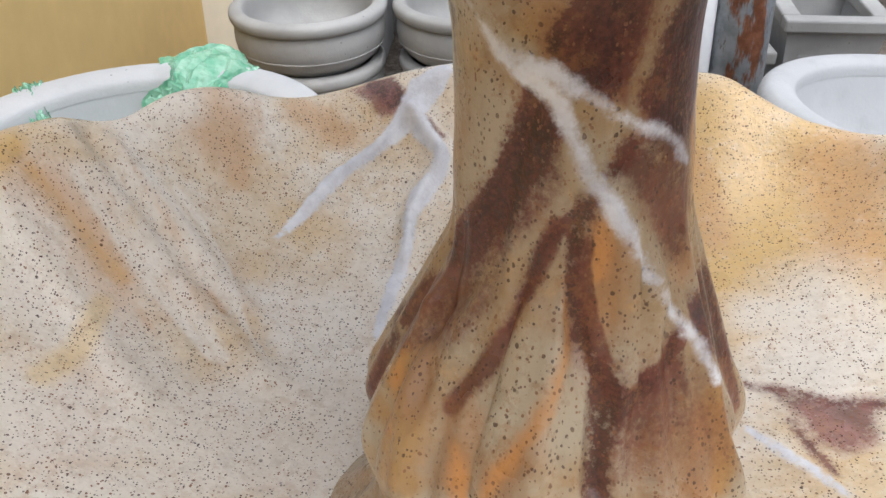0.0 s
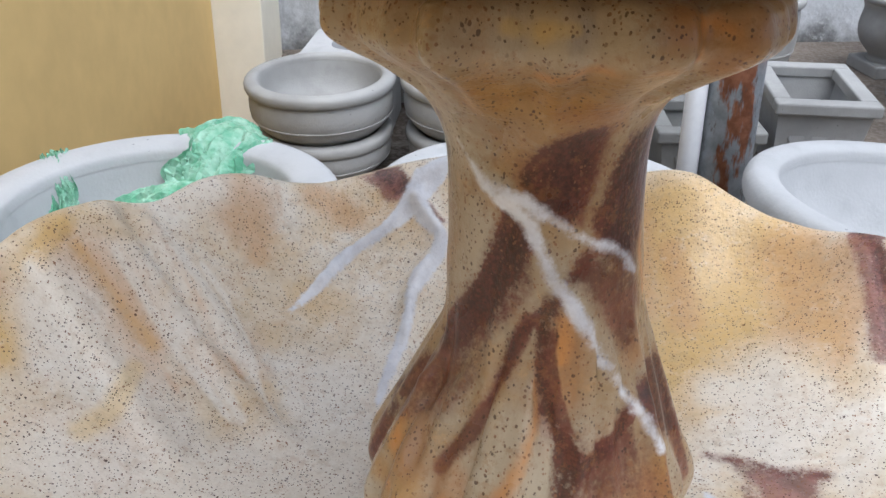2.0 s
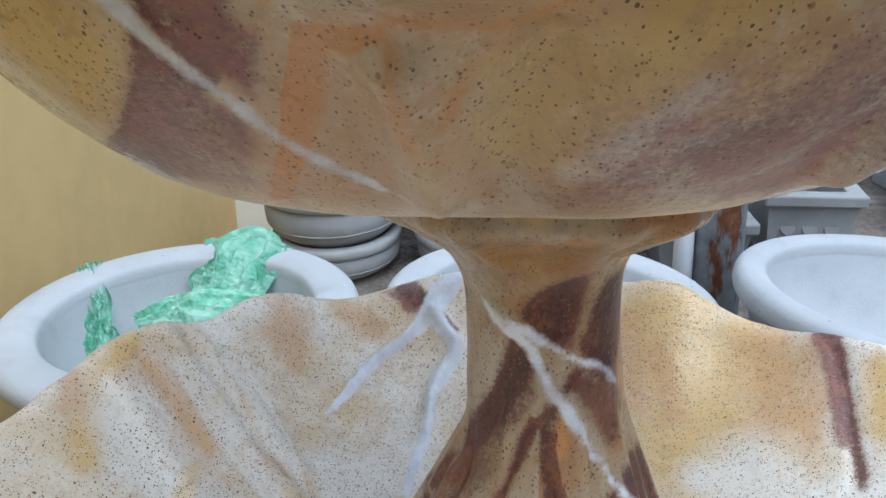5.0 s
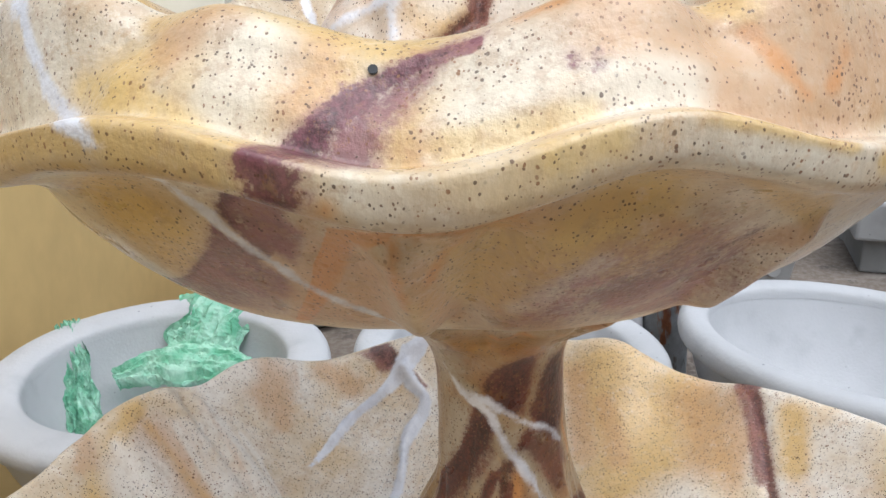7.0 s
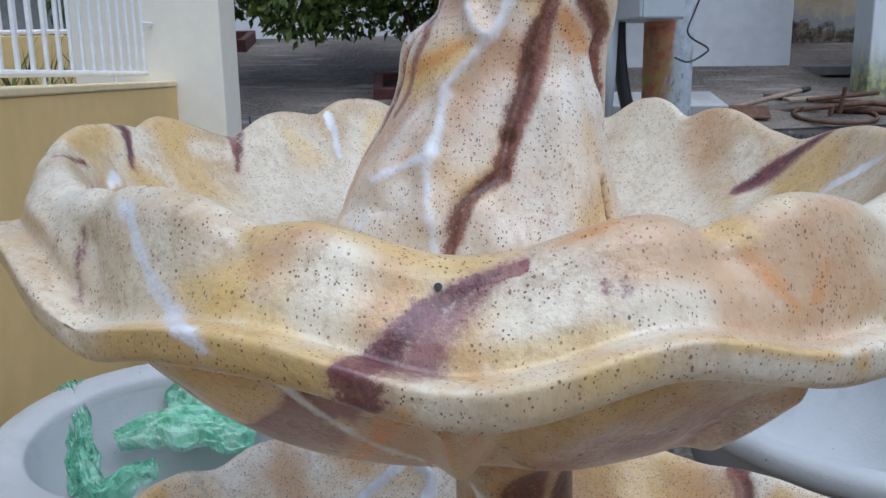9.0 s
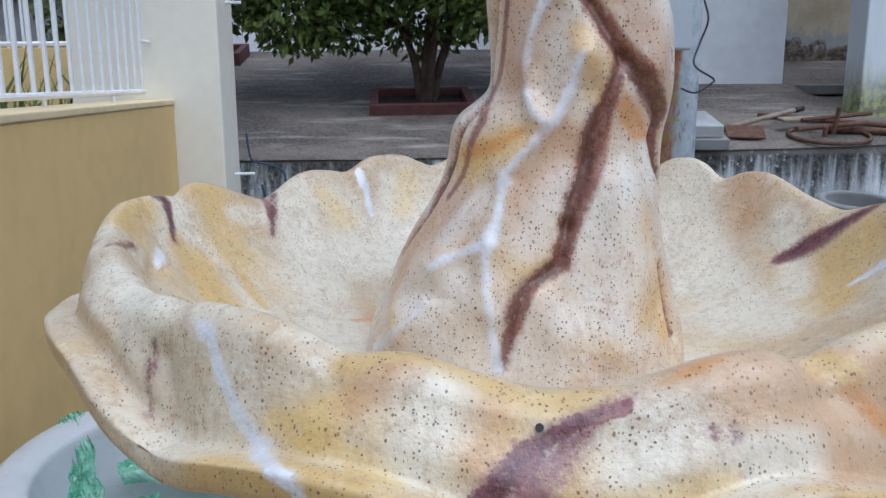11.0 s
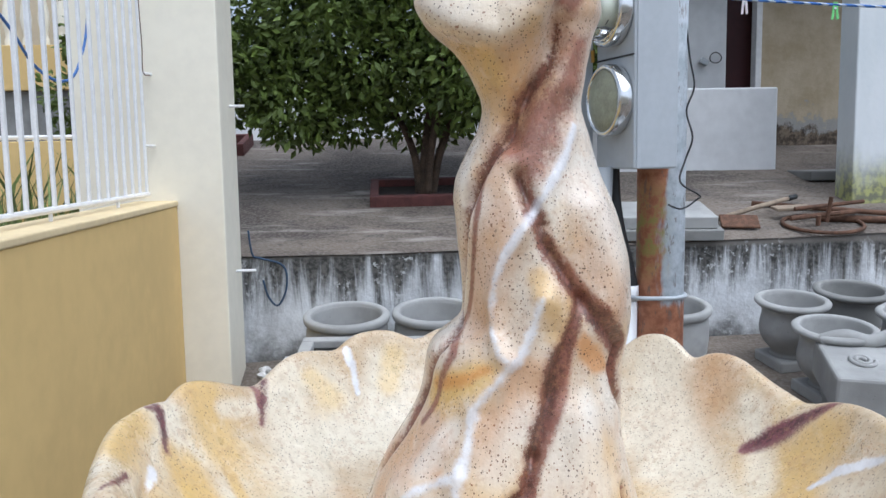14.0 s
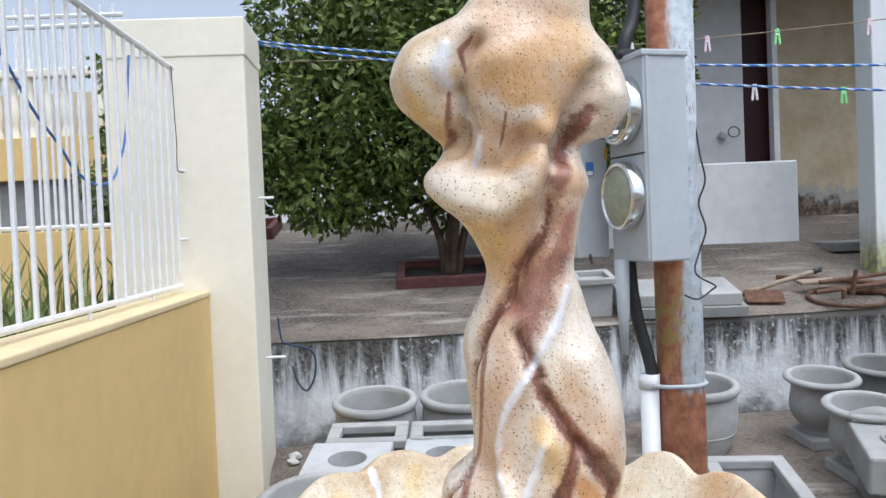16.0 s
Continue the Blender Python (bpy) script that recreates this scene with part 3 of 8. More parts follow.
relief("stem", 0.005, -0.002, (-0.032, -0.023, 0.75), (-0.038, -0.038, 0.726), (-0.04, -0.061, 0.689))
relief("stem", 0.005, -0.0025, (-0.006, -0.042, 0.823), (-0.012, -0.038, 0.795), (-0.023, -0.036, 0.759), (-0.036, -0.026, 0.733))
relief("stem", 0.006, 0.002, (0.009, -0.045, 0.806), (0.029, -0.042, 0.774), (0.05, -0.037, 0.741))
dab("lower_basin", "ochre", 0.03, (0.132, 0.29, 0.694), (0.143, 0.235, 0.653), (0.125, 0.181, 0.627))
dab("lower_basin", "ochre", 0.022, (0.202, 0.261, 0.689), (0.211, 0.212, 0.667))
dab("lower_basin", "rust", 0.01, (-0.286, 0.169, 0.705), (-0.265, 0.155, 0.679))
dab("lower_basin", "rust", 0.008, (-0.202, 0.269, 0.711), (-0.188, 0.239, 0.678))
dab("lower_basin", "pale", 0.022, (-0.293, 0.132, 0.689), (-0.214, 0.085, 0.632), (-0.161, 0.031, 0.613))
relief("lower_basin", 0.01, 0.0064, (-0.285, 0.198, 0.722), (-0.237, 0.176, 0.67), (-0.183, 0.14, 0.631), (-0.145, 0.102, 0.615))
relief("lower_basin", 0.007, -0.0026, (-0.27, 0.208, 0.718), (-0.221, 0.182, 0.663), (-0.174, 0.143, 0.629))
relief("lower_basin", 0.009, 0.0064, (-0.259, 0.213, 0.714), (-0.207, 0.186, 0.657), (-0.163, 0.147, 0.627))
relief("lower_basin", 0.008, -0.0026, (-0.242, 0.237, 0.717), (-0.203, 0.218, 0.673), (-0.163, 0.178, 0.636))
relief("lower_basin", 0.01, 0.0048, (-0.301, 0.148, 0.705), (-0.252, 0.114, 0.652), (-0.197, 0.064, 0.624))
relief("lower_basin", 0.008, -0.0026, (-0.297, 0.172, 0.715), (-0.25, 0.15, 0.666), (-0.193, 0.1, 0.627))
relief("lower_basin", 0.006, 0.0048, (-0.075, 0.32, 0.701), (-0.097, 0.297, 0.68), (-0.124, 0.276, 0.669), (-0.142, 0.242, 0.657))
relief("lower_basin", 0.006, 0.0064, (-0.072, 0.318, 0.698), (-0.052, 0.297, 0.676), (-0.063, 0.277, 0.659), (-0.073, 0.252, 0.645), (-0.074, 0.216, 0.629))
relief("lower_basin", 0.006, -0.0035, (0.259, 0.22, 0.708), (0.254, 0.174, 0.68), (0.242, 0.12, 0.649))
dab("upper_basin", "rust", 0.007, (-0.061, -0.21, 0.972), (-0.069, -0.191, 0.954), (-0.08, -0.161, 0.93))
dab("upper_basin", "rust", 0.003, (-0.04, -0.218, 0.973), (-0.04, -0.191, 0.949), (-0.043, -0.167, 0.929))
dab("upper_basin", "rust", 0.003, (-0.051, -0.275, 0.996), (-0.066, -0.216, 0.979))
dab("upper_basin", "ochre", 0.018, (-0.001, -0.222, 0.975), (-0.008, -0.198, 0.95))
dab("upper_basin", "ochre", 0.014, (0.046, -0.225, 0.989), (0.024, -0.219, 0.975))
dab("upper_basin", "ochre", 0.01, (-0.11, -0.262, 1.014), (-0.08, -0.27, 1.011))
dab("upper_basin", "rust", 0.008, (-0.025, -0.237, 0.981), (-0.001, -0.227, 0.98), (0.014, -0.23, 0.987))
dab("upper_basin", "ochre", 0.009, (-0.24, 0.032, 1.042), (-0.208, 0.005, 1.008))
dab("upper_basin", "pale", 0.022, (-0.155, 0.144, 1.007), (-0.092, 0.196, 1.01))
dab("upper_basin", "pale", 0.022, (-0.155, 0.068, 0.987), (-0.123, -0.011, 0.978))
dab("upper_basin", "pale", 0.02, (0.138, 0.123, 0.997), (0.156, 0.019, 0.989))
dab("upper_basin", "ochre", 0.006, (-0.107, -0.224, 1.048), (-0.075, -0.228, 1.049), (-0.042, -0.241, 1.038), (-0.014, -0.241, 1.039))
dab("upper_basin", "rust", 0.011, (0.006, -0.243, 1.045), (0.036, -0.236, 1.053), (0.077, -0.237, 1.044))
dab("upper_basin", "ochre", 0.012, (-0.085, -0.248, 1.028), (-0.054, -0.245, 1.033))
dab("upper_basin", "ochre", 0.012, (-0.025, -0.261, 1.011), (0.003, -0.262, 1.017))
relief("upper_basin", 0.008, -0.004, (-0.237, -0.025, 1.039), (-0.188, -0.183, 1.036), (-0.185, -0.2, 1.014))
relief("upper_basin", 0.01, -0.003, (-0.117, -0.225, 1.046), (-0.132, -0.229, 1.03))
relief("upper_basin", 0.008, -0.003, (0.06, -0.232, 1.049), (0.064, -0.241, 1.041))
relief("upper_basin", 0.01, 0.0088, (-0.035, -0.219, 0.973), (-0.028, -0.175, 0.932))
relief("upper_basin", 0.012, -0.0088, (-0.001, -0.22, 0.973), (-0.016, -0.171, 0.929))
relief("upper_basin", 0.01, 0.0088, (0.112, -0.183, 0.971), (0.085, -0.158, 0.939))
dab("figure", "pale", 0.014, (0.013, -0.056, 1.08), (0.04, -0.058, 1.05), (0.022, -0.067, 1.026))
dab("figure", "ochre", 0.007, (-0.052, -0.019, 1.101), (-0.018, -0.045, 1.116))
dab("figure", "rust", 0.006, (-0.027, -0.033, 1.189), (-0.028, -0.029, 1.146))
dab("figure", "rust", 0.014, (0.011, -0.03, 1.295), (0.005, -0.032, 1.253))
dab("figure", "ochre", 0.01, (-0.031, -0.018, 1.304), (-0.016, -0.022, 1.281))
dab("figure", "rust", 0.022, (-0.004, -0.04, 1.442), (0.014, -0.042, 1.404))
dab("figure", "rust", 0.008, (-0.013, -0.034, 1.372), (0.012, -0.037, 1.344))
dab("figure", "pale", 0.014, (-0.045, -0.026, 1.336), (-0.019, -0.033, 1.327))
relief("figure", 0.011, 0.0094, (-0.054, -0.017, 1.339), (-0.038, -0.026, 1.326), (-0.013, -0.032, 1.32), (0.006, -0.037, 1.331), (0.015, -0.034, 1.352), (0.019, -0.032, 1.371))
relief("figure", 0.009, -0.0109, (-0.031, -0.03, 1.351), (-0.011, -0.036, 1.349), (0.003, -0.033, 1.364))
relief("figure", 0.0075, -0.0094, (-0.044, -0.016, 1.362), (-0.032, -0.029, 1.374), (-0.039, -0.037, 1.396))
relief("figure", 0.016, 0.0062, (-0.063, -0.033, 1.413), (-0.066, -0.023, 1.391))
relief("figure", 0.0075, -0.0094, (0.026, -0.028, 1.356), (0.02, -0.034, 1.329), (0.017, -0.03, 1.31), (0.003, -0.029, 1.284), (-0.008, -0.029, 1.257))
relief("figure", 0.009, -0.0094, (0.05, -0.035, 1.4), (0.035, -0.03, 1.38), (0.029, -0.026, 1.36))
relief("figure", 0.01, 0.0052, (0.067, -0.025, 1.393), (0.059, -0.011, 1.38))
relief("figure", 0.014, 0.0042, (0.005, -0.043, 1.423), (0.006, -0.038, 1.386))
relief("figure", 0.006, 0.0042, (0.005, -0.042, 1.208), (-0.011, -0.04, 1.189), (-0.021, -0.035, 1.16), (-0.019, -0.039, 1.136), (-0.015, -0.043, 1.127))
relief("figure", 0.009, 0.0052, (0.01, -0.044, 1.159), (-0.013, -0.045, 1.118), (-0.032, -0.046, 1.095), (-0.037, -0.049, 1.079), (-0.044, -0.059, 1.045), (-0.041, -0.065, 1.021))
relief("figure", 0.014, 0.0062, (0.04, -0.035, 1.211), (0.05, -0.037, 1.176), (0.048, -0.04, 1.156))
relief("figure", 0.012, 0.0052, (0.014, -0.044, 1.164), (0.024, -0.045, 1.141), (0.011, -0.047, 1.121))
relief("figure", 0.014, 0.0062, (-0.072, -0.038, 1.042), (-0.052, -0.06, 1.025), (-0.086, -0.042, 1.005))
relief("figure", 0.014, 0.0052, (0.027, -0.052, 1.089), (0.039, -0.059, 1.043), (0.031, -0.071, 1.001))
dab("lower_basin", "pale", 0.03, (-0.246, 0.041, 0.639), (-0.178, 0.053, 0.617), (-0.106, 0.051, 0.607))
dab("lower_basin", "pale", 0.02, (-0.112, 0.152, 0.617), (-0.114, 0.088, 0.61))
dab("lower_basin", "pale", 0.018, (0.149, 0.157, 0.625), (0.198, 0.142, 0.636))
dab("lower_basin", "rust", 0.012, (-0.24, 0.138, 0.655), (-0.231, 0.087, 0.638))
dab("lower_basin", "rust", 0.01, (-0.154, 0.305, 0.705), (-0.127, 0.301, 0.688))
dab("lower_basin", "pale", 0.012, (-0.225, 0.262, 0.722), (-0.248, 0.232, 0.718))
dab("lower_basin", "rust", 0.006, (-0.331, 0.133, 0.721), (-0.316, 0.114, 0.707))
dab("upper_basin", "rust", 0.01, (-0.019, -0.263, 1.01), (0.018, -0.264, 1.017), (0.086, -0.245, 1.019))
dab("upper_basin", "ochre", 0.008, (-0.181, -0.222, 1.009), (-0.125, -0.254, 1.018), (-0.09, -0.266, 1.016))
dab("upper_basin", "rust", 0.008, (0.1, -0.231, 1.038), (0.111, -0.234, 1.015))
dab("upper_basin", "pale", 0.012, (0.004, -0.254, 1.031), (-0.006, -0.264, 1.01))
dab("upper_basin", "pale", 0.01, (-0.178, -0.213, 1.013), (-0.153, -0.215, 1.031))
dab("upper_basin", "ochre", 0.016, (0.016, -0.213, 0.966), (0.051, -0.209, 0.97))
dab("upper_basin", "rust", 0.016, (-0.083, -0.199, 0.965), (-0.061, -0.175, 0.937))
dab("upper_basin", "ochre", 0.02, (-0.143, -0.209, 0.995), (-0.125, -0.186, 0.969))
dab("upper_basin", "pale", 0.016, (-0.193, 0.155, 1.043), (-0.151, 0.103, 0.992))
dab("upper_basin", "pale", 0.016, (-0.226, -0.11, 1.055), (-0.194, -0.155, 1.055))
dab("figure", "pale", 0.016, (-0.079, -0.043, 1.02), (-0.053, -0.066, 1.008))
dab("figure", "pale", 0.01, (0, -0.054, 1.09), (-0.02, -0.061, 1.059))
dab("figure", "rust", 0.012, (-0.086, 0.007, 1.043), (-0.064, -0.026, 1.063))
dab("figure", "rust", 0.008, (-0.007, -0.034, 1.234), (-0.017, -0.037, 1.205))
dab("figure", "pale", 0.012, (0.035, -0.033, 1.224), (0.056, -0.033, 1.185))
dab("stem", "ochre", 0.008, (-0.051, -0.026, 0.717), (-0.052, -0.048, 0.699))
dab("stem", "pale", 0.01, (0, -0.057, 0.74), (0.008, -0.065, 0.72))
dab("stem", "pale", 0.008, (-0.017, -0.035, 0.817), (-0.022, -0.031, 0.791))
dab("stem", "pale", 0, (-0.005, -0.08, 0.896, 0.011), (0.011, -0.083, 0.899, 0.0109))
dab("stem", "ochre", 0, (0.051, -0.082, 0.899, 0.0075), (0.056, -0.079, 0.895, 0.0057))
dab("stem", "ochre", 0, (-0.014, -0.055, 0.868, 0.0123), (0.006, -0.059, 0.872, 0.0121))
dab("stem", "rust", 0, (0.066, -0.076, 0.901, 0.0078), (0.059, -0.069, 0.886, 0.01))
dab("stem", "rust", 0, (-0.038, -0.023, 0.735, 0.0144), (-0.043, -0.044, 0.715, 0.0122))
dab("stem", "ochre", 0, (-0.045, -0.051, 0.706, 0.0122), (-0.051, -0.055, 0.689, 0.0125))
dab("stem", "rust", 0, (0.058, -0.052, 0.71, 0.0145), (0.058, -0.062, 0.693, 0.0125))
dab("stem", "rust", 0, (0.021, -0.044, 0.775, 0.0109), (0.019, -0.048, 0.752, 0.0093))
dab("lower_basin", "ochre", 0, (0.152, 0.29, 0.701, 0.064), (0.167, 0.253, 0.669, 0.0663), (0.175, 0.208, 0.649, 0.0514))
dab("lower_basin", "pale", 0, (0.179, 0.147, 0.631, 0.0552), (0.161, 0.117, 0.62, 0.0422))
dab("lower_basin", "rust", 0, (0.215, 0.253, 0.69, 0.0379), (0.213, 0.193, 0.661, 0.0354))
dab("lower_basin", "rust", 0, (-0.207, 0.265, 0.712, 0.0371), (-0.195, 0.253, 0.692, 0.0244))
dab("lower_basin", "rust", 0, (-0.288, 0.162, 0.701, 0.0301), (-0.266, 0.157, 0.681, 0.0298), (-0.251, 0.138, 0.661, 0.0291))
dab("lower_basin", "rust", 0, (-0.224, 0.076, 0.634, 0.0266), (-0.216, 0.022, 0.626, 0.0276))
dab("lower_basin", "pale", 0, (-0.248, 0.213, 0.707, 0.0055), (-0.222, 0.195, 0.672, 0.0054), (-0.179, 0.158, 0.635, 0.0051))
dab("lower_basin", "pale", 0, (-0.226, 0.171, 0.659, 0.0067), (-0.2, 0.146, 0.638, 0.0065), (-0.167, 0.108, 0.62, 0.0054))
dab("lower_basin", "pale", 0, (-0.281, 0.129, 0.677, 0.0065), (-0.255, 0.112, 0.653, 0.0064), (-0.221, 0.085, 0.634, 0.006))
dab("lower_basin", "pale", 0, (-0.269, 0.191, 0.704, 0.0054), (-0.235, 0.169, 0.664, 0.0052), (-0.197, 0.133, 0.633, 0.005))
dab("lower_basin", "pale", 0, (-0.28, 0.136, 0.68, 0.0256), (-0.255, 0.112, 0.653, 0.0212))
dab("lower_basin", "pale", 0, (-0.249, 0.217, 0.71, 0.0158), (-0.189, 0.168, 0.641, 0.0111))
dab("upper_basin", "rust", 0, (-0.099, -0.235, 1.04, 0.0115), (-0.086, -0.235, 1.047, 0.0114))
dab("upper_basin", "rust", 0, (-0.059, -0.246, 1.033, 0.0162), (-0.059, -0.253, 1.024, 0.0123))
dab("upper_basin", "ochre", 0, (-0.119, -0.236, 1.029, 0.0177), (-0.108, -0.235, 1.036, 0.0137))
dab("upper_basin", "ochre", 0, (-0.004, -0.274, 1.01, 0.0193), (-0.024, -0.263, 1.008, 0.0151))
dab("upper_basin", "rust", 0, (0.038, -0.247, 1.046, 0.0216), (0.017, -0.246, 1.046, 0.0107), (0.061, -0.246, 1.034, 0.0185))
dab("upper_basin", "rust", 0, (0.114, -0.226, 1.031, 0.0232), (0.103, -0.238, 1.014, 0.0181))
dab("upper_basin", "yellow", 0, (0.063, -0.229, 1.05, 0.0098), (0.071, -0.234, 1.048, 0.0078))
dab("upper_basin", "pale", 0, (-0, -0.254, 1.03, 0.0259), (-0.009, -0.261, 1.018, 0.0202))
dab("upper_basin", "pale", 0, (0.023, -0.262, 1.019, 0.017), (0.047, -0.257, 1.025, 0.0141))
dab("upper_basin", "yellow", 0, (0.011, -0.28, 1.009, 0.0095), (0.027, -0.278, 1.014, 0.0064))
dab("upper_basin", "ochre", 0, (-0.162, -0.235, 1.011, 0.0127), (-0.129, -0.253, 1.014, 0.0095))
dab("upper_basin", "pale", 0, (-0.075, -0.243, 1.037, 0.0183), (-0.082, -0.251, 1.024, 0.018))
dab("upper_basin", "rust", 0, (-0.055, -0.201, 0.962, 0.0212), (-0.058, -0.186, 0.946, 0.0193))
dab("upper_basin", "rust", 0, (0.081, -0.178, 0.952, 0.0113), (0.064, -0.166, 0.935, 0.0097))
dab("upper_basin", "ochre", 0, (-0.021, -0.199, 0.954, 0.0163), (-0.013, -0.192, 0.945, 0.0168))
dab("upper_basin", "ochre", 0, (-0.01, -0.217, 0.97, 0.0178), (0.004, -0.223, 0.976, 0.0145))
dab("upper_basin", "yellow", 0, (0.043, -0.227, 0.991, 0.0204), (0.025, -0.222, 0.98, 0.0147))
dab("upper_basin", "yellow", 0, (-0.143, -0.206, 0.994, 0.0161), (-0.134, -0.191, 0.98, 0.0203))
dab("upper_basin", "rust", 0, (-0.051, -0.205, 0.966, 0.0217), (-0.056, -0.18, 0.94, 0.0182))
dab("upper_basin", "ochre", 0, (0.009, -0.215, 0.968, 0.0206), (-0, -0.19, 0.942, 0.0173))
dab("upper_basin", "rust", 0, (0.015, -0.226, 0.983, 0.0098), (0.038, -0.226, 0.989, 0.0099))
dab("upper_basin", "rust", 0, (0.063, -0.198, 0.962, 0.0229), (0.048, -0.187, 0.947, 0.0178))
dab("upper_basin", "ochre", 0, (-0.126, -0.245, 1.004, 0.0169), (-0.133, -0.195, 0.984, 0.0202))
dab("upper_basin", "ochre", 0, (-0.231, 0.039, 1.032, 0.0205), (-0.199, 0.01, 1.002, 0.0197))
dab("upper_basin", "ochre", 0, (-0.237, 0.099, 1.066, 0.0311), (-0.218, 0.08, 1.027, 0.0305))
dab("upper_basin", "ochre", 0, (0.194, 0.045, 1.012, 0.0443), (0.22, 0.042, 1.038, 0.0355))
dab("upper_basin", "rust", 0, (0.173, 0.164, 1.053, 0.0453), (0.154, 0.147, 1.019, 0.0395))
dab("upper_basin", "rust", 0, (-0.136, 0.085, 0.984, 0.0264), (-0.115, 0.075, 0.979, 0.0173))
dab("upper_basin", "ochre", 0, (0.193, 0.008, 1.009, 0.0211), (0.175, 0.017, 0.998, 0.0212))
dab("upper_basin", "pale", 0, (0.149, 0.196, 1.057, 0.0415), (0.129, 0.155, 1.007, 0.0397))
dab("upper_basin", "ochre", 0, (-0.261, 0.024, 1.072, 0.024), (-0.256, -0.024, 1.067, 0.0222))
dab("figure", "yellow", 0, (-0.052, -0.02, 1.099, 0.0138), (-0.034, -0.04, 1.109, 0.0149), (-0.02, -0.044, 1.119, 0.0059))
dab("figure", "ochre", 0, (-0.05, -0.024, 1.098, 0.0137), (-0.025, -0.044, 1.112, 0.0132))
dab("figure", "ochre", 0, (0.026, -0.044, 1.159, 0.0092), (0.024, -0.045, 1.137, 0.0079))
dab("figure", "ochre", 0, (0.018, -0.045, 1.141, 0.0132), (0.008, -0.043, 1.173, 0.0098))
dab("figure", "rust", 0, (0.041, -0.039, 1.192, 0.0201), (0.035, -0.033, 1.224, 0.0169))
dab("figure", "rust", 0, (-0.054, -0.037, 1.07, 0.0204), (-0.065, -0.033, 1.058, 0.0172))
dab("figure", "ochre", 0, (0.064, -0.043, 1.037, 0.0142), (0.067, -0.046, 1.006, 0.0144))
dab("figure", "ochre", 0, (-0.056, -0.063, 1.013, 0.0168), (-0.053, -0.068, 1.002, 0.0134))
dab("figure", "rust", 0, (-0.019, -0.053, 1.09, 0.0163), (-0.023, -0.059, 1.065, 0.0131))
dab("figure", "rust", 0, (-0.017, -0.036, 1.212, 0.023), (-0.02, -0.037, 1.186, 0.0197))
dab("figure", "pale", 0, (-0.029, -0.027, 1.219, 0.0134), (-0.033, -0.026, 1.209, 0.0134))
dab("figure", "rust", 0, (-0.021, -0.03, 1.228, 0.0233), (-0.025, -0.034, 1.186, 0.0231), (-0.028, -0.029, 1.146, 0.0201))
dab("figure", "rust", 0, (0.048, -0.036, 1.189, 0.0202), (0.053, -0.037, 1.159, 0.0203))
dab("figure", "rust", 0, (-0.061, -0.031, 1.065, 0.0275), (-0.086, -0.02, 1.033, 0.025))
dab("figure", "ochre", 0, (-0.02, -0.063, 1.05, 0.0229), (-0.01, -0.06, 1.065, 0.0197))
dab("figure", "rust", 0, (-0.002, -0.047, 1.115, 0.0197), (-0.013, -0.054, 1.09, 0.0163))
dab("figure", "ochre", 0, (0.044, -0.053, 1.062, 0.0237), (0.047, -0.058, 1.022, 0.0207))
dab("figure", "rust", 0, (-0.013, -0.041, 1.401, 0.0306), (0.013, -0.039, 1.389, 0.0308), (0.033, -0.041, 1.411, 0.0271))
dab("figure", "rust", 0, (0.003, -0.03, 1.299, 0.027), (-0.01, -0.03, 1.246, 0.0232))
dab("figure", "ochre", 0, (-0.067, -0.03, 1.421, 0.0275), (-0.065, -0.02, 1.388, 0.0237))
dab("figure", "rust", 0, (-0.045, -0.024, 1.348, 0.0195), (-0.021, -0.031, 1.358, 0.0193))
dab("figure", "rust", 0, (0.008, -0.04, 1.442, 0.0468), (0.01, -0.043, 1.419, 0.0385))
dab("figure", "rust", 0, (0.006, -0.042, 1.408, 0.0499), (-0.013, -0.034, 1.372, 0.0192))
dab("figure", "rust", 0, (0.013, -0.033, 1.368, 0.0271), (0, -0.038, 1.345, 0.019))
dab("figure", "rust", 0, (0.031, -0.031, 1.333, 0.0233), (0.035, -0.023, 1.298, 0.0236))
dab("figure", "ochre", 0, (-0.06, 0, 1.378, 0.0245), (-0.07, -0.025, 1.399, 0.0236))
dab("figure", "ochre", 0, (-0.035, -0.017, 1.309, 0.0275), (-0.016, -0.022, 1.281, 0.0273))
dab("figure", "ochre", 0, (0.037, -0.039, 1.433, 0.0235), (0.04, -0.04, 1.414, 0.0195))
dab("figure", "ochre", 0, (-0.019, -0.035, 1.334, 0.0229), (0.004, -0.038, 1.345, 0.0191))
dab("figure", "pale", 0, (-0.049, -0.023, 1.338, 0.0195), (-0.023, -0.033, 1.329, 0.0192))
dab("figure", "pale", 0, (-0.057, -0.035, 1.419, 0.0194), (-0.042, -0.039, 1.422, 0.0116))
dab("figure", "rust", 0, (-0.023, -0.03, 1.223, 0.0233), (-0.02, -0.037, 1.201, 0.0194))
dab("figure", "rust", 0, (0.042, -0.034, 1.214, 0.0235), (0.047, -0.039, 1.176, 0.0236))
relief("figure", 0.006, -0.0109, (-0.027, -0.041, 1.431), (-0.035, -0.041, 1.418), (-0.04, -0.038, 1.399), (-0.039, -0.03, 1.38), (-0.044, -0.017, 1.366))
relief("figure", 0.006, -0.0094, (0.057, -0.034, 1.411), (0.045, -0.032, 1.389), (0.035, -0.027, 1.375), (0.029, -0.025, 1.362))
relief("figure", 0.012, 0.0042, (-0.012, -0.043, 1.416), (-0.009, -0.038, 1.387), (0.001, -0.033, 1.364))
relief("figure", 0.012, 0.0052, (-0.051, -0.043, 1.068), (-0.065, -0.045, 1.044), (-0.086, -0.035, 1.017))
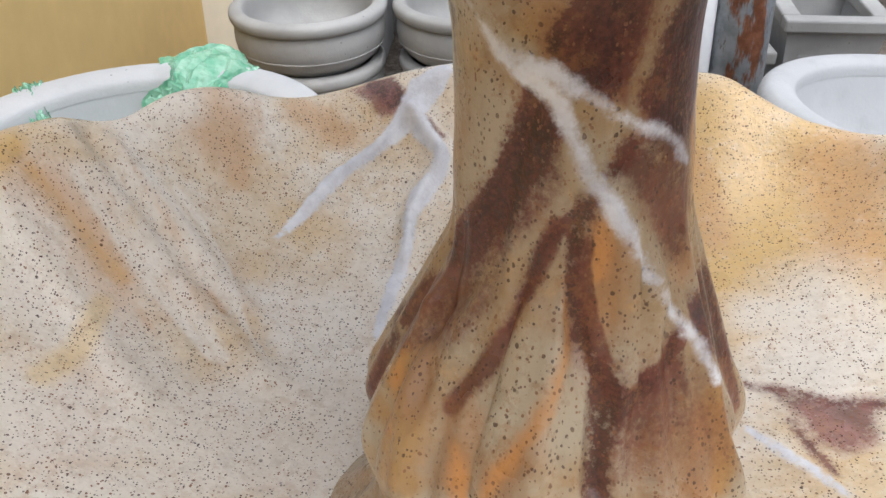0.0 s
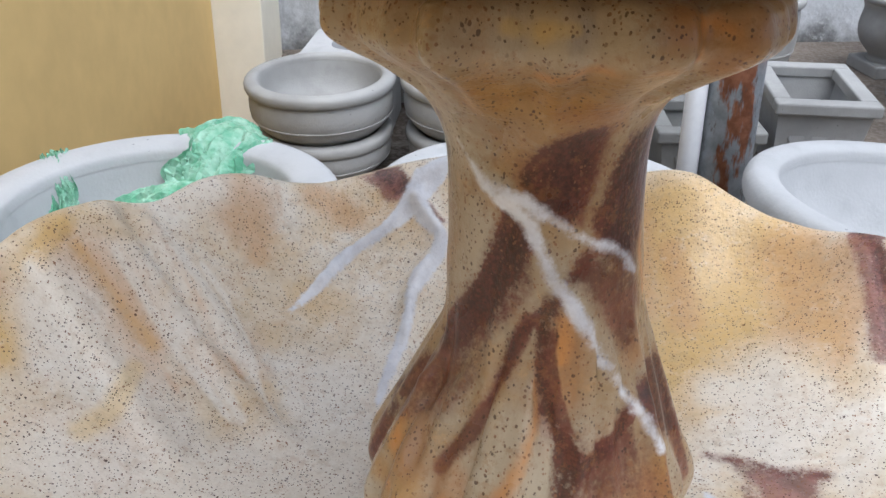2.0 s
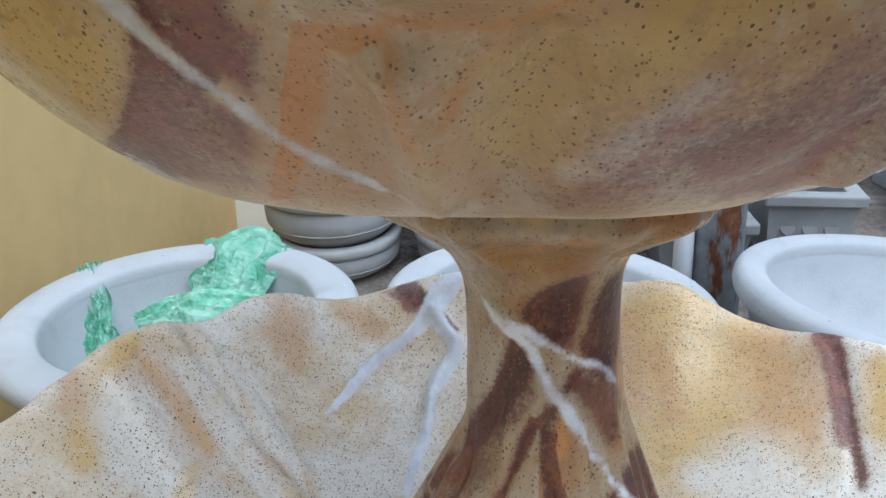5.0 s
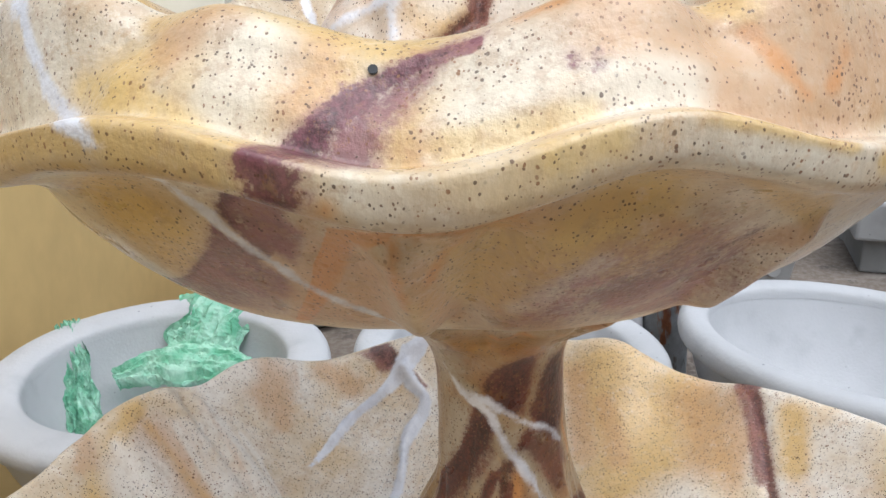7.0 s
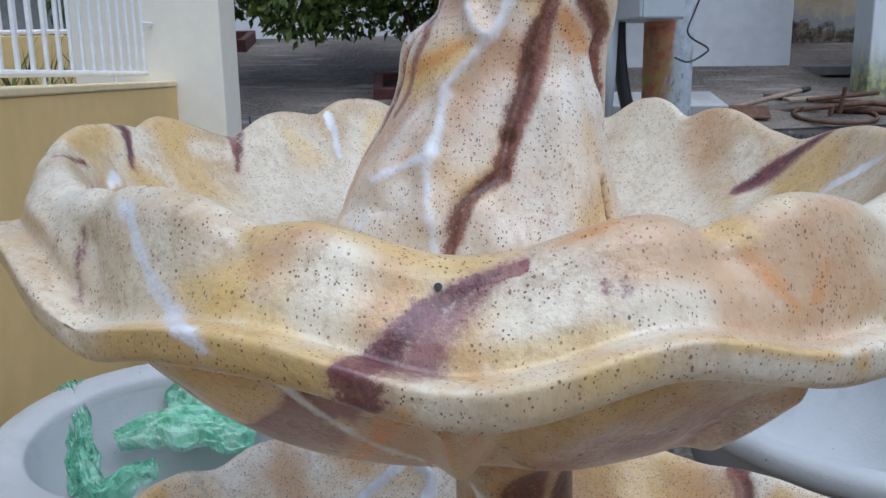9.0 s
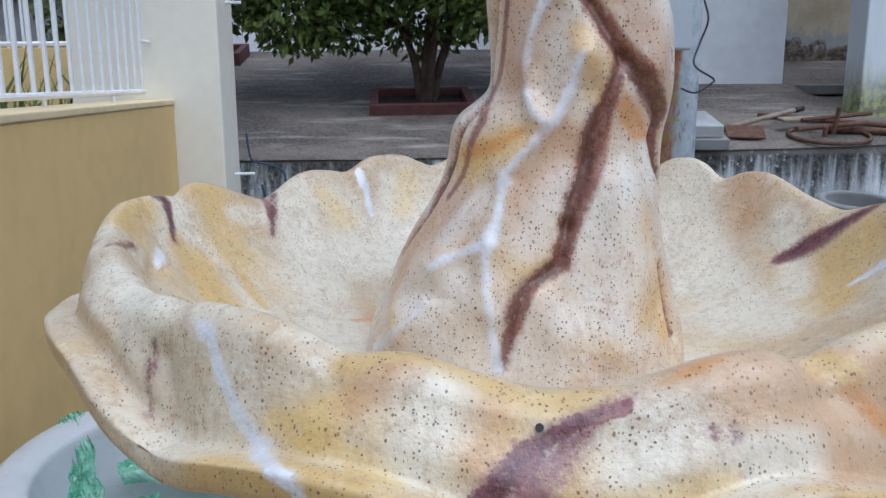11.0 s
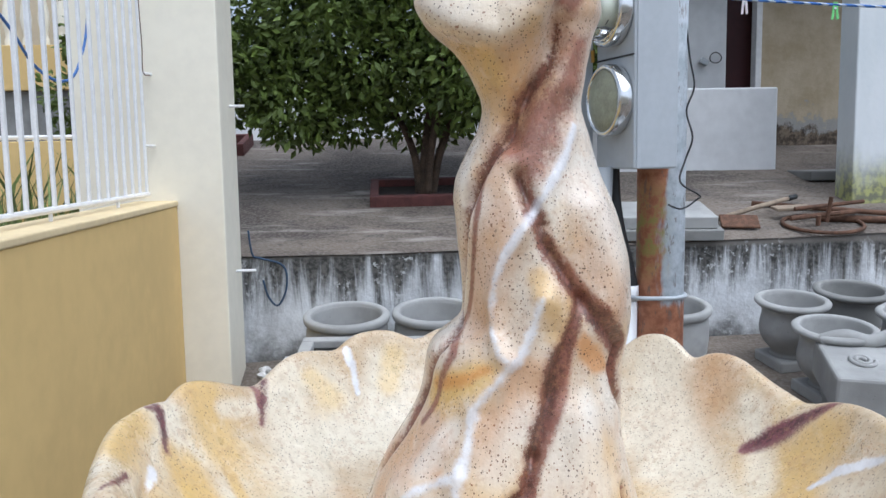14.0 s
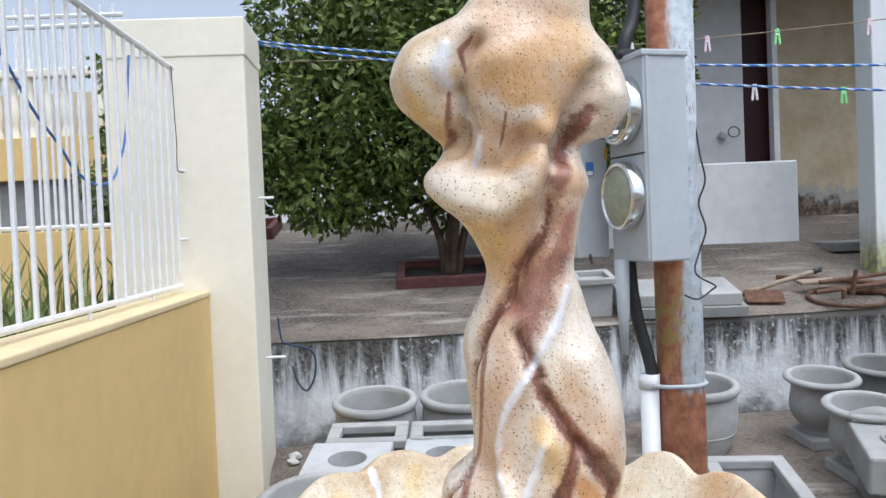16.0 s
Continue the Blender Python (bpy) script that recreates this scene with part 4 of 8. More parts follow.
relief("figure", 0.014, 0.0042, (-0.021, -0.067, 1.028), (-0.002, -0.073, 1.009))
dab("figure", "rust", 0, (-0.016, -0.043, 1.423, 0.0269), (0.007, -0.042, 1.434, 0.0349), (0.033, -0.041, 1.422, 0.0233))
dab("figure", "ochre", 0, (0.002, -0.041, 1.401, 0.0268), (0.017, -0.036, 1.382, 0.0231))
dab("figure", "yellow", 0, (-0.052, -0.02, 1.099, 0.0138), (-0.034, -0.04, 1.109, 0.0149), (-0.021, -0.044, 1.118, 0.0082))

stroke("stem", "brown", (178.1, 42.35, 0.0009), (175.6, 39.53, 0.0018), (166.9, 35.63, 0.0019), (177.6, 33.65, 0.0016), (178.5, 29.34, 0.0014), (177.2, 26.19, 0.0007))
stroke("stem", "wash", (166.9, 34.61, 0.0061), (177.3, 30.32, 0.0060), (177.2, 25.30, 0.0047))
stroke("stem", "brown", (-85.1, 57.06, 0.0017), (-90.1, 55.88, 0.0021), (-95.3, 54.23, 0.0018), (-103.9, 53.09, 0.0019), (-109.6, 51.13, 0.0018), (-113.3, 48.27, 0.0015), (-116.4, 45.70, 0.0011), (-119.3, 43.57, 0.0006))
stroke("stem", "wash", (-102.6, 53.89, 0.0046), (-112.1, 48.90, 0.0047), (-116.8, 44.89, 0.0041), (-122.3, 40.00, 0.0057), (-129.6, 35.26, 0.0051))
patch("stem", "brown", 0.016, (-0.8, 44.51), (0.6, 41.86), (0.3, 37.18), (-0.6, 32.00), (-37.1, 40.21), (-40.2, 42.42), (-43.5, 44.20), (-38.8, 45.98))
stroke("stem", "wash", (-2.8, 41.26, 0.0042), (-1.9, 33.87, 0.0057), (-4.1, 26.67, 0.0054))
patch("stem", "brown", 0.016, (-107.4, 68.44), (-100.5, 71.12), (-86.4, 73.35), (-75.2, 74.37), (-64.9, 74.41), (-66.6, 71.27), (-70.5, 68.47), (-74.4, 66.02), (-79.5, 64.14), (-88.9, 65.00), (-97.9, 66.31))
patch("stem", "wash", 0.01, (-102.2, 70.77), (-83.4, 73.96), (-57.6, 75.05), (-56.9, 71.92), (-63.3, 68.29), (-71.3, 63.44), (-87.2, 64.68), (-105.7, 68.16))
patch("stem", "brown", 0.016, (-28.5, 74.00), (-15.1, 68.18), (-19.9, 63.33), (-34.5, 60.31), (-45.7, 60.08), (-58.5, 62.02), (-67.5, 63.64), (-68.8, 64.62), (-61.0, 67.59), (-51.6, 71.36), (-42.2, 73.32))
patch("stem", "wash", 0.01, (-21.2, 73.50), (-12.2, 66.17), (-30.6, 58.67), (-19.9, 51.95), (-43.1, 53.33), (-56.0, 57.56), (-70.9, 60.76), (-67.4, 64.57), (-54.5, 69.20), (-47.3, 73.55))
patch("stem", "wash", 0.01, (-85.1, 58.68), (-70.9, 61.78), (-43.1, 59.60), (-30.6, 52.99), (-38.4, 48.29), (-51.7, 49.20), (-64.9, 54.66), (-75.2, 57.69))
patch("stem", "brown", 0.016, (-80.8, 59.13), (-70.9, 61.43), (-67.5, 61.48), (-70.1, 59.43), (-78.2, 58.32))
stroke("stem", "brown", (-157.0, 74.62, 0.0009), (-167.0, 71.51, 0.0014), (-165.2, 68.94, 0.0012), (-166.0, 66.83, 0.0005))
stroke("stem", "white", (-144.2, 71.52, 0.0005), (-139.1, 70.13, 0.0008), (-126.7, 67.86, 0.0017), (-114.2, 66.09, 0.0027), (-101.3, 64.38, 0.0028), (-95.2, 61.56, 0.0023), (-89.4, 58.74, 0.0024), (-82.2, 56.83, 0.0022), (-74.3, 53.94, 0.0022), (-64.1, 49.65, 0.0019), (-61.5, 48.71, 0.0007))
stroke("stem", "white", (-61.1, 47.99, 0.0003), (-55.6, 45.77, 0.0016), (-47.0, 43.41, 0.0016), (-40.9, 41.05, 0.0015), (-37.1, 37.64, 0.0007))
stroke("stem", "white", (-124.1, 67.69, 0.0015), (-105.6, 66.80, 0.0025), (-88.9, 65.00, 0.0020), (-73.0, 63.16, 0.0015), (-65.8, 62.32, 0.0019), (-54.5, 61.52, 0.0014), (-43.5, 59.94, 0.0016), (-36.2, 58.08, 0.0005))
stroke("stem", "pale", (-141.7, 71.63, 0.0045), (-126.2, 68.48, 0.0067), (-115.5, 67.65, 0.0066))
stroke("stem", "orange", (-97.1, 47.27, 0.0009), (-93.8, 44.11, 0.0016), (-96.2, 40.28, 0.0020), (-100.9, 36.31, 0.0020), (-107.7, 31.37, 0.0022), (-110.5, 28.69, 0.0019))
stroke("stem", "orange", (-84.4, 54.19, 0.0017), (-83.5, 52.20, 0.0025), (-84.6, 49.61, 0.0014))
stroke("stem", "orange", (-24.1, 63.50, 0.0021), (-27.7, 59.79, 0.0018), (-14.4, 54.10, 0.0015))
stroke("stem", "orange", (-161.4, 37.93, 0.0013), (-157.0, 33.31, 0.0017), (-145.0, 30.94, 0.0016))
stroke("stem", "ochre", (179.8, 30.95, 0.0091), (-158.4, 30.30, 0.0107), (-141.2, 29.19, 0.0101), (-133.6, 27.16, 0.0099))
stroke("stem", "ochre", (-38.3, 36.18, 0.0068), (-37.4, 31.38, 0.0078), (-43.1, 27.29, 0.0079))
stroke("stem", "ochre", (-112.4, 81.54, 0.0119), (-100.5, 78.77, 0.0142), (-80.7, 78.18, 0.0121))
stroke("stem", "yellow", (-102.7, 89.84, 0.0047), (-94.5, 89.57, 0.0062), (-87.7, 89.91, 0.0036))
stroke("stem", "orange", (-58.9, 90.06, 0.0025), (-55.9, 90.17, 0.0029), (-53.9, 89.58, 0.0015))
stroke("stem", "orange", (-94.2, 84.90, 0.0009), (-80.8, 86.44, 0.0011), (-69.2, 86.16, 0.0009), (-58.8, 86.98, 0.0011))
stroke("lower_basin", "white", (98.4, 28.67, 0.0069), (101.3, 27.60, 0.0127), (103.1, 26.34, 0.0106), (105.2, 25.38, 0.0072), (108.2, 24.48, 0.0062), (112.6, 23.64, 0.0047), (116.3, 22.66, 0.0051), (120.7, 21.13, 0.0045), (125.0, 20.02, 0.0035), (127.1, 19.52, 0.0017))
stroke("lower_basin", "white", (103.1, 25.96, 0.0077), (101.8, 24.51, 0.0067), (99.7, 23.38, 0.0057), (100.8, 21.93, 0.0061), (104.0, 20.65, 0.0069), (106.1, 19.08, 0.0050), (107.7, 17.28, 0.0049), (110.4, 15.37, 0.0047), (115.1, 13.37, 0.0037), (118.9, 11.78, 0.0028), (121.1, 11.01, 0.0012))
patch("lower_basin", "brown", 0.016, (108.7, 29.22), (106.9, 29.26), (104.9, 28.91), (103.5, 27.69), (104.4, 26.91), (106.0, 26.87), (106.9, 27.62), (108.2, 28.43))
patch("lower_basin", "wash", 0.01, (111.2, 29.18), (107.0, 29.21), (103.1, 27.92), (104.4, 26.13), (107.4, 26.35), (108.7, 27.60))
stroke("lower_basin", "brown", (102.6, 26.07, 0.0019), (101.3, 25.22, 0.0034), (99.7, 24.19, 0.0014))
stroke("lower_basin", "brown", (44.0, 29.22, 0.0039), (41.8, 29.16, 0.0063), (39.6, 27.64, 0.0042), (37.1, 25.68, 0.0046), (34.1, 23.78, 0.0049), (30.7, 22.11, 0.0039), (26.8, 20.59, 0.0038), (25.1, 19.96, 0.0021))
stroke("lower_basin", "wash", (43.5, 29.11, 0.0126), (38.3, 25.95, 0.0120), (32.3, 22.17, 0.0114))
patch("lower_basin", "wash", 0.014, (40.1, 11.13), (36.2, 12.10), (28.9, 12.79), (23.3, 14.82), (15.6, 12.95), (15.5, 11.25), (20.4, 10.53), (28.0, 10.88), (34.1, 11.11))
stroke("lower_basin", "brown", (39.6, 11.07, 0.0009), (32.8, 12.13, 0.0015), (26.8, 12.81, 0.0021), (22.1, 14.43, 0.0023))
stroke("lower_basin", "brown", (27.2, 10.73, 0.0012), (20.6, 10.41, 0.0020), (13.0, 10.33, 0.0014))
stroke("lower_basin", "white", (30.3, 8.84, 0.0018), (22.1, 9.14, 0.0031), (15.1, 9.69, 0.0033), (8.8, 10.00, 0.0027), (7.1, 10.26, 0.0016))
stroke("lower_basin", "pale", (138.7, 26.75, 0.0069), (137.5, 22.46, 0.0084), (137.8, 18.78, 0.0074), (138.6, 16.45, 0.0048))
stroke("lower_basin", "pale", (146.4, 25.95, 0.0057), (146.0, 22.11, 0.0064), (146.8, 17.55, 0.0062), (148.5, 14.45, 0.0045))
stroke("lower_basin", "pale", (155.9, 27.11, 0.0113), (155.4, 23.81, 0.0151), (156.6, 21.03, 0.0149), (159.1, 17.81, 0.0144))
stroke("lower_basin", "rust", (149.7, 25.79, 0.0103), (148.9, 22.99, 0.0119), (149.8, 21.04, 0.0102))
stroke("lower_basin", "rust", (158.3, 29.04, 0.0097), (162.1, 27.74, 0.0108))
stroke("lower_basin", "ochre", (150.3, 28.30, 0.0158), (159.6, 26.90, 0.0184), (164.7, 24.83, 0.0210))
stroke("lower_basin", "ochre", (64.1, 25.65, 0.0275), (59.8, 22.92, 0.0401), (53.8, 19.10, 0.0379), (50.4, 15.91, 0.0241))
stroke("lower_basin", "rust", (64.6, 23.63, 0.0182), (58.8, 19.28, 0.0215))
stroke("lower_basin", "rust", (44.4, 27.60, 0.0211), (40.0, 24.79, 0.0242), (36.6, 20.73, 0.0193))
patch("upper_basin", "brown", 0.016, (-102.7, 54.46), (-101.9, 54.76), (-100.2, 54.92), (-99.7, 55.04), (-100.4, 56.23), (-101.8, 56.51), (-102.6, 55.91), (-103.4, 55.64), (-103.1, 55.00))
stroke("upper_basin", "white", (-177.2, 36.47, 0.0050), (-125.7, 45.34, 0.0040), (-124.0, 47.62, 0.0035), (-121.6, 49.98, 0.0034), (-119.3, 51.82, 0.0038), (-114.5, 54.59, 0.0035), (-112.7, 55.43, 0.0027), (-112.0, 55.67, 0.0009))
stroke("upper_basin", "brown", (-135.3, 48.52, 0.0005), (-134.5, 50.36, 0.0007), (-134.0, 52.34, 0.0007))
stroke("upper_basin", "brown", (-135.1, 46.80, 0.0005), (-134.4, 48.85, 0.0007))
stroke("upper_basin", "brown", (-84.3, 48.25, 0.0006), (-84.3, 48.85, 0.0006))
stroke("upper_basin", "brown", (-82.9, 48.54, 0.0004), (-82.9, 49.38, 0.0006))
stroke("upper_basin", "brown", (-97.4, 49.72, 0.0006), (-97.4, 50.26, 0.0006))
patch("upper_basin", "brown", 0.016, (-102.6, 56.44), (-99.3, 55.68), (-99.9, 56.70), (-103.1, 60.34), (-103.8, 60.25), (-106.4, 62.72), (-106.9, 62.41), (-106.8, 61.40))
stroke("upper_basin", "brown", (-107.8, 62.13, 0.0011), (-110.0, 63.65, 0.0014), (-111.2, 64.48, 0.0013), (-111.3, 65.08, 0.0012), (-110.9, 65.61, 0.0008))
stroke("upper_basin", "brown", (-113.2, 66.02, 0.0006), (-116.0, 68.26, 0.0012), (-121.0, 71.22, 0.0013), (-129.6, 74.18, 0.0014), (-131.4, 74.19, 0.0006))
stroke("upper_basin", "wash", (-114.8, 68.38, 0.0066), (-121.4, 72.49, 0.0067), (-124.9, 76.22, 0.0061))
stroke("upper_basin", "orange", (-101.7, 64.96, 0.0014), (-99.0, 64.28, 0.0012), (-97.0, 63.81, 0.0011))
stroke("upper_basin", "orange", (-97.0, 63.81, 0.0011), (-96.7, 65.57, 0.0015), (-97.1, 68.53, 0.0012), (-97.1, 71.50, 0.0008))
stroke("upper_basin", "orange", (-98.5, 56.25, 0.0006), (-101.8, 62.09, 0.0010), (-103.4, 64.11, 0.0004))
stroke("upper_basin", "orange", (-100.3, 64.06, 0.0004), (-96.7, 63.29, 0.0007), (-93.7, 63.83, 0.0007), (-90.6, 65.30, 0.0006), (-88.0, 64.50, 0.0007), (-86.3, 63.53, 0.0004))
stroke("upper_basin", "orange", (-91.2, 66.25, 0.0014), (-92.7, 66.86, 0.0020), (-93.7, 67.97, 0.0018), (-94.4, 69.50, 0.0012))
stroke("upper_basin", "rust", (-101.3, 67.66, 0.0091), (-102.7, 71.50, 0.0100), (-106.8, 75.58, 0.0091))
stroke("upper_basin", "rust", (-95.4, 67.11, 0.0072), (-94.6, 71.18, 0.0079), (-92.8, 78.32, 0.0075))
stroke("upper_basin", "white", (-115.5, 61.83, 0.0013), (-114.7, 63.88, 0.0021), (-113.0, 64.97, 0.0021), (-111.9, 66.09, 0.0020), (-110.4, 67.62, 0.0019), (-109.1, 69.19, 0.0019), (-107.8, 71.20, 0.0020), (-106.0, 72.75, 0.0019), (-103.9, 74.48, 0.0016), (-101.4, 75.92, 0.0013), (-99.2, 76.26, 0.0005))
patch("upper_basin", "wash", 0.02, (-64.5, 67.06), (-66.8, 68.49), (-67.9, 71.30), (-71.4, 73.26), (-75.9, 75.87), (-71.5, 79.11), (-66.3, 78.68), (-62.0, 78.25), (-62.8, 74.45), (-62.0, 71.24), (-61.6, 69.17))
stroke("upper_basin", "brown", (-64.2, 67.18, 0.0006), (-66.6, 68.63, 0.0006), (-67.5, 71.18, 0.0007), (-70.1, 72.76, 0.0005))
stroke("upper_basin", "yellow", (-119.3, 64.44, 0.0079), (-117.2, 66.25, 0.0080), (-122.4, 68.82, 0.0070))
stroke("upper_basin", "yellow", (-82.5, 64.77, 0.0067), (-80.7, 64.11, 0.0066), (-78.6, 63.21, 0.0052))
stroke("upper_basin", "ochre", (-90.6, 68.29, 0.0090), (-87.6, 67.35, 0.0088))
stroke("upper_basin", "pale", (-79.1, 68.94, 0.0090), (-82.1, 71.52, 0.0095), (-85.6, 74.57, 0.0085))
stroke("upper_basin", "yellow", (-117.7, 50.55, 0.0105), (-112.2, 51.48, 0.0080), (-106.8, 52.92, 0.0068))
stroke("upper_basin", "yellow", (-91.9, 51.49, 0.0094), (-87.9, 51.67, 0.0093), (-83.9, 51.77, 0.0075))
stroke("upper_basin", "ochre", (-124.5, 54.09, 0.0043), (-113.7, 54.70, 0.0031), (-107.0, 54.68, 0.0029))
stroke("upper_basin", "rust", (-81.4, 45.19, 0.0116), (-78.3, 48.20, 0.0115), (-72.5, 48.29, 0.0119))
stroke("upper_basin", "rust", (-66.7, 45.55, 0.0122), (-66.3, 49.46, 0.0122))
stroke("upper_basin", "orange", (-87.2, 43.80, 0.0008), (-85.0, 43.56, 0.0012), (-82.5, 43.23, 0.0008))
stroke("upper_basin", "brown", (170.3, 42.58, 0.0023), (171.5, 40.79, 0.0035), (173.4, 38.44, 0.0027), (175.2, 36.80, 0.0011))
stroke("upper_basin", "wash", (172.4, 42.56, 0.0053), (170.4, 41.45, 0.0054), (172.6, 39.38, 0.0038))
stroke("upper_basin", "brown", (141.9, 42.84, 0.0028), (145.1, 40.31, 0.0027), (147.8, 36.91, 0.0009))
stroke("upper_basin", "wash", (145.0, 42.69, 0.0055), (145.2, 41.20, 0.0064), (146.3, 39.44, 0.0036))
stroke("upper_basin", "brown", (9.6, 42.57, 0.0012), (14.1, 40.75, 0.0037), (18.8, 38.12, 0.0055), (22.4, 35.00, 0.0038), (23.7, 32.97, 0.0013))
stroke("upper_basin", "wash", (10.5, 42.36, 0.0048), (14.4, 39.98, 0.0106), (19.4, 37.24, 0.0135), (22.9, 34.06, 0.0094))
stroke("upper_basin", "wash", (-160.0, 43.16, 0.0021), (-162.1, 41.97, 0.0025), (-168.4, 39.86, 0.0020))
stroke("upper_basin", "brown", (-163.6, 41.25, 0.0006), (-168.1, 39.99, 0.0016))
stroke("upper_basin", "white", (121.4, 41.40, 0.0045), (120.9, 38.33, 0.0040), (121.4, 34.72, 0.0020))
stroke("upper_basin", "white", (1.1, 32.03, 0.0019), (-0.6, 35.03, 0.0042), (-5.4, 37.86, 0.0044), (-8.8, 39.35, 0.0036))
stroke("upper_basin", "orange", (157.1, 18.14, 0.0032), (153.1, 17.08, 0.0041), (148.5, 16.97, 0.0021))
stroke("upper_basin", "yellow", (178.9, 32.60, 0.0110), (-176.9, 29.69, 0.0108))
stroke("upper_basin", "yellow", (110.7, 38.48, 0.0186), (113.4, 34.14, 0.0183))
stroke("upper_basin", "ochre", (160.5, 36.13, 0.0108), (164.8, 31.38, 0.0105), (170.8, 26.67, 0.0078))
stroke("upper_basin", "ochre", (2.3, 32.39, 0.0189), (-1.9, 27.64, 0.0148))
stroke("upper_basin", "pale", (143.9, 29.72, 0.0312), (161.4, 19.56, 0.0241))
stroke("upper_basin", "pale", (31.4, 25.61, 0.0261), (8.4, 20.19, 0.0233))
stroke("figure", "brown", (-123.9, 50.22, 0.0013), (-128.4, 48.33, 0.0020), (-133.2, 46.44, 0.0023), (-138.5, 44.65, 0.0023), (-147.9, 41.99, 0.0023), (-161.7, 37.52, 0.0021), (-173.6, 34.17, 0.0021), (179.5, 30.75, 0.0025), (-164.7, 29.09, 0.0028), (-157.3, 27.72, 0.0028), (-164.4, 25.27, 0.0031), (-170.7, 22.27, 0.0050), (-172.1, 19.99, 0.0050), (-175.1, 16.61, 0.0033), (177.7, 12.97, 0.0015))
stroke("figure", "wash", (-131.6, 45.57, 0.0039), (-135.0, 41.78, 0.0039), (-143.6, 37.64, 0.0035), (-153.0, 33.25, 0.0041), (-161.6, 29.63, 0.0057), (-140.2, 27.18, 0.0055), (-145.4, 24.98, 0.0051), (-149.6, 22.47, 0.0041), (-155.6, 20.15, 0.0041))
patch("figure", "wash", 0.014, (-124.6, 50.54), (-74.9, 50.17), (-72.4, 47.26), (-85.3, 44.73), (-90.5, 42.76), (-98.1, 41.01), (-98.9, 43.80), (-107.5, 45.72), (-124.8, 46.05), (-131.8, 46.34), (-128.1, 48.26))
stroke("figure", "brown", (-100.6, 44.79, 0.0010), (-98.1, 43.00, 0.0023), (-97.3, 41.49, 0.0029), (-94.0, 40.20, 0.0038), (-92.4, 38.40, 0.0045), (-89.1, 36.82, 0.0042), (-85.2, 35.00, 0.0045), (-78.4, 33.27, 0.0052), (-71.4, 31.53, 0.0059), (-58.6, 29.88, 0.0073), (-37.3, 27.69, 0.0068), (-38.9, 25.65, 0.0041), (-31.9, 23.35, 0.0041), (-16.8, 20.64, 0.0025), (-16.6, 18.18, 0.0011))
stroke("figure", "wash", (-91.3, 38.18, 0.0063), (-80.9, 34.47, 0.0073), (-67.2, 31.01, 0.0088), (-41.6, 27.65, 0.0086), (-34.9, 23.86, 0.0051))
stroke("figure", "brown", (-78.3, 32.93, 0.0032), (-81.9, 30.93, 0.0045), (-82.8, 28.88, 0.0045), (-81.8, 27.24, 0.0071), (-82.1, 25.62, 0.0065), (-82.8, 23.99, 0.0055), (-84.6, 22.13, 0.0049), (-86.9, 20.14, 0.0046), (-86.9, 18.15, 0.0046))
stroke("figure", "wash", (-81.8, 30.41, 0.0053), (-80.2, 27.23, 0.0078), (-78.4, 24.13, 0.0079), (-82.7, 20.64, 0.0068), (-84.6, 17.64, 0.0059), (-86.9, 15.12, 0.0073), (-94.1, 12.84, 0.0048), (-97.4, 9.17, 0.0058))
stroke("figure", "brown", (-86.9, 18.15, 0.0026), (-86.9, 16.61, 0.0046), (-86.8, 14.96, 0.0049), (-91.1, 13.93, 0.0035), (-94.8, 13.12, 0.0025), (-98.0, 11.95, 0.0029), (-98.8, 9.70, 0.0035), (-98.9, 7.66, 0.0032), (-99.5, 6.03, 0.0022))
patch("figure", "orange", 0.008, (-76.6, 30.01), (-58.8, 28.01), (-41.6, 25.51), (-58.7, 25.42), (-69.9, 27.15), (-77.7, 28.74))
stroke("figure", "white", (-56.8, 49.34, 0.0022), (-68.1, 46.70, 0.0029), (-80.3, 44.41, 0.0034), (-91.3, 41.99, 0.0024), (-101.5, 40.01, 0.0021), (-108.6, 38.64, 0.0031), (-117.9, 36.67, 0.0022), (-123.9, 34.66, 0.0014), (-127.4, 32.49, 0.0012), (-122.7, 29.30, 0.0012), (-108.6, 27.50, 0.0014), (-102.5, 26.94, 0.0017))
stroke("figure", "white", (-96.5, 33.16, 0.0014), (-100.7, 30.99, 0.0026), (-99.8, 28.71, 0.0024), (-98.2, 27.22, 0.0026), (-101.5, 26.47, 0.0026), (-105.0, 25.21, 0.0024), (-110.9, 23.67, 0.0026), (-116.1, 22.23, 0.0026), (-115.4, 20.62, 0.0026), (-112.8, 18.40, 0.0026), (-112.7, 16.89, 0.0033), (-111.9, 15.18, 0.0028), (-109.2, 12.90, 0.0019), (-106.0, 10.46, 0.0023), (-103.1, 8.33, 0.0024), (-100.7, 5.91, 0.0029))
stroke("figure", "white", (-112.5, 16.34, 0.0024), (-124.4, 15.26, 0.0024), (-129.9, 14.61, 0.0022), (-132.3, 13.85, 0.0017))
stroke("figure", "white", (-131.7, 10.70, 0.0010), (-135.1, 9.11, 0.0012), (-141.9, 7.36, 0.0012), (-155.5, 5.40, 0.0018))
patch("figure", "yellow", 0.01, (-161.9, 24.84), (-125.6, 26.18), (-106.7, 27.21), (-102.3, 26.63), (-107.5, 25.14), (-122.0, 23.65), (-137.6, 22.65), (-150.5, 22.90))
patch("figure", "ochre", 0.008, (-161.9, 24.84), (-125.6, 26.18), (-106.7, 27.21), (-102.3, 26.63), (-107.5, 25.14), (-122.0, 23.65), (-137.6, 22.65), (-150.5, 22.90))
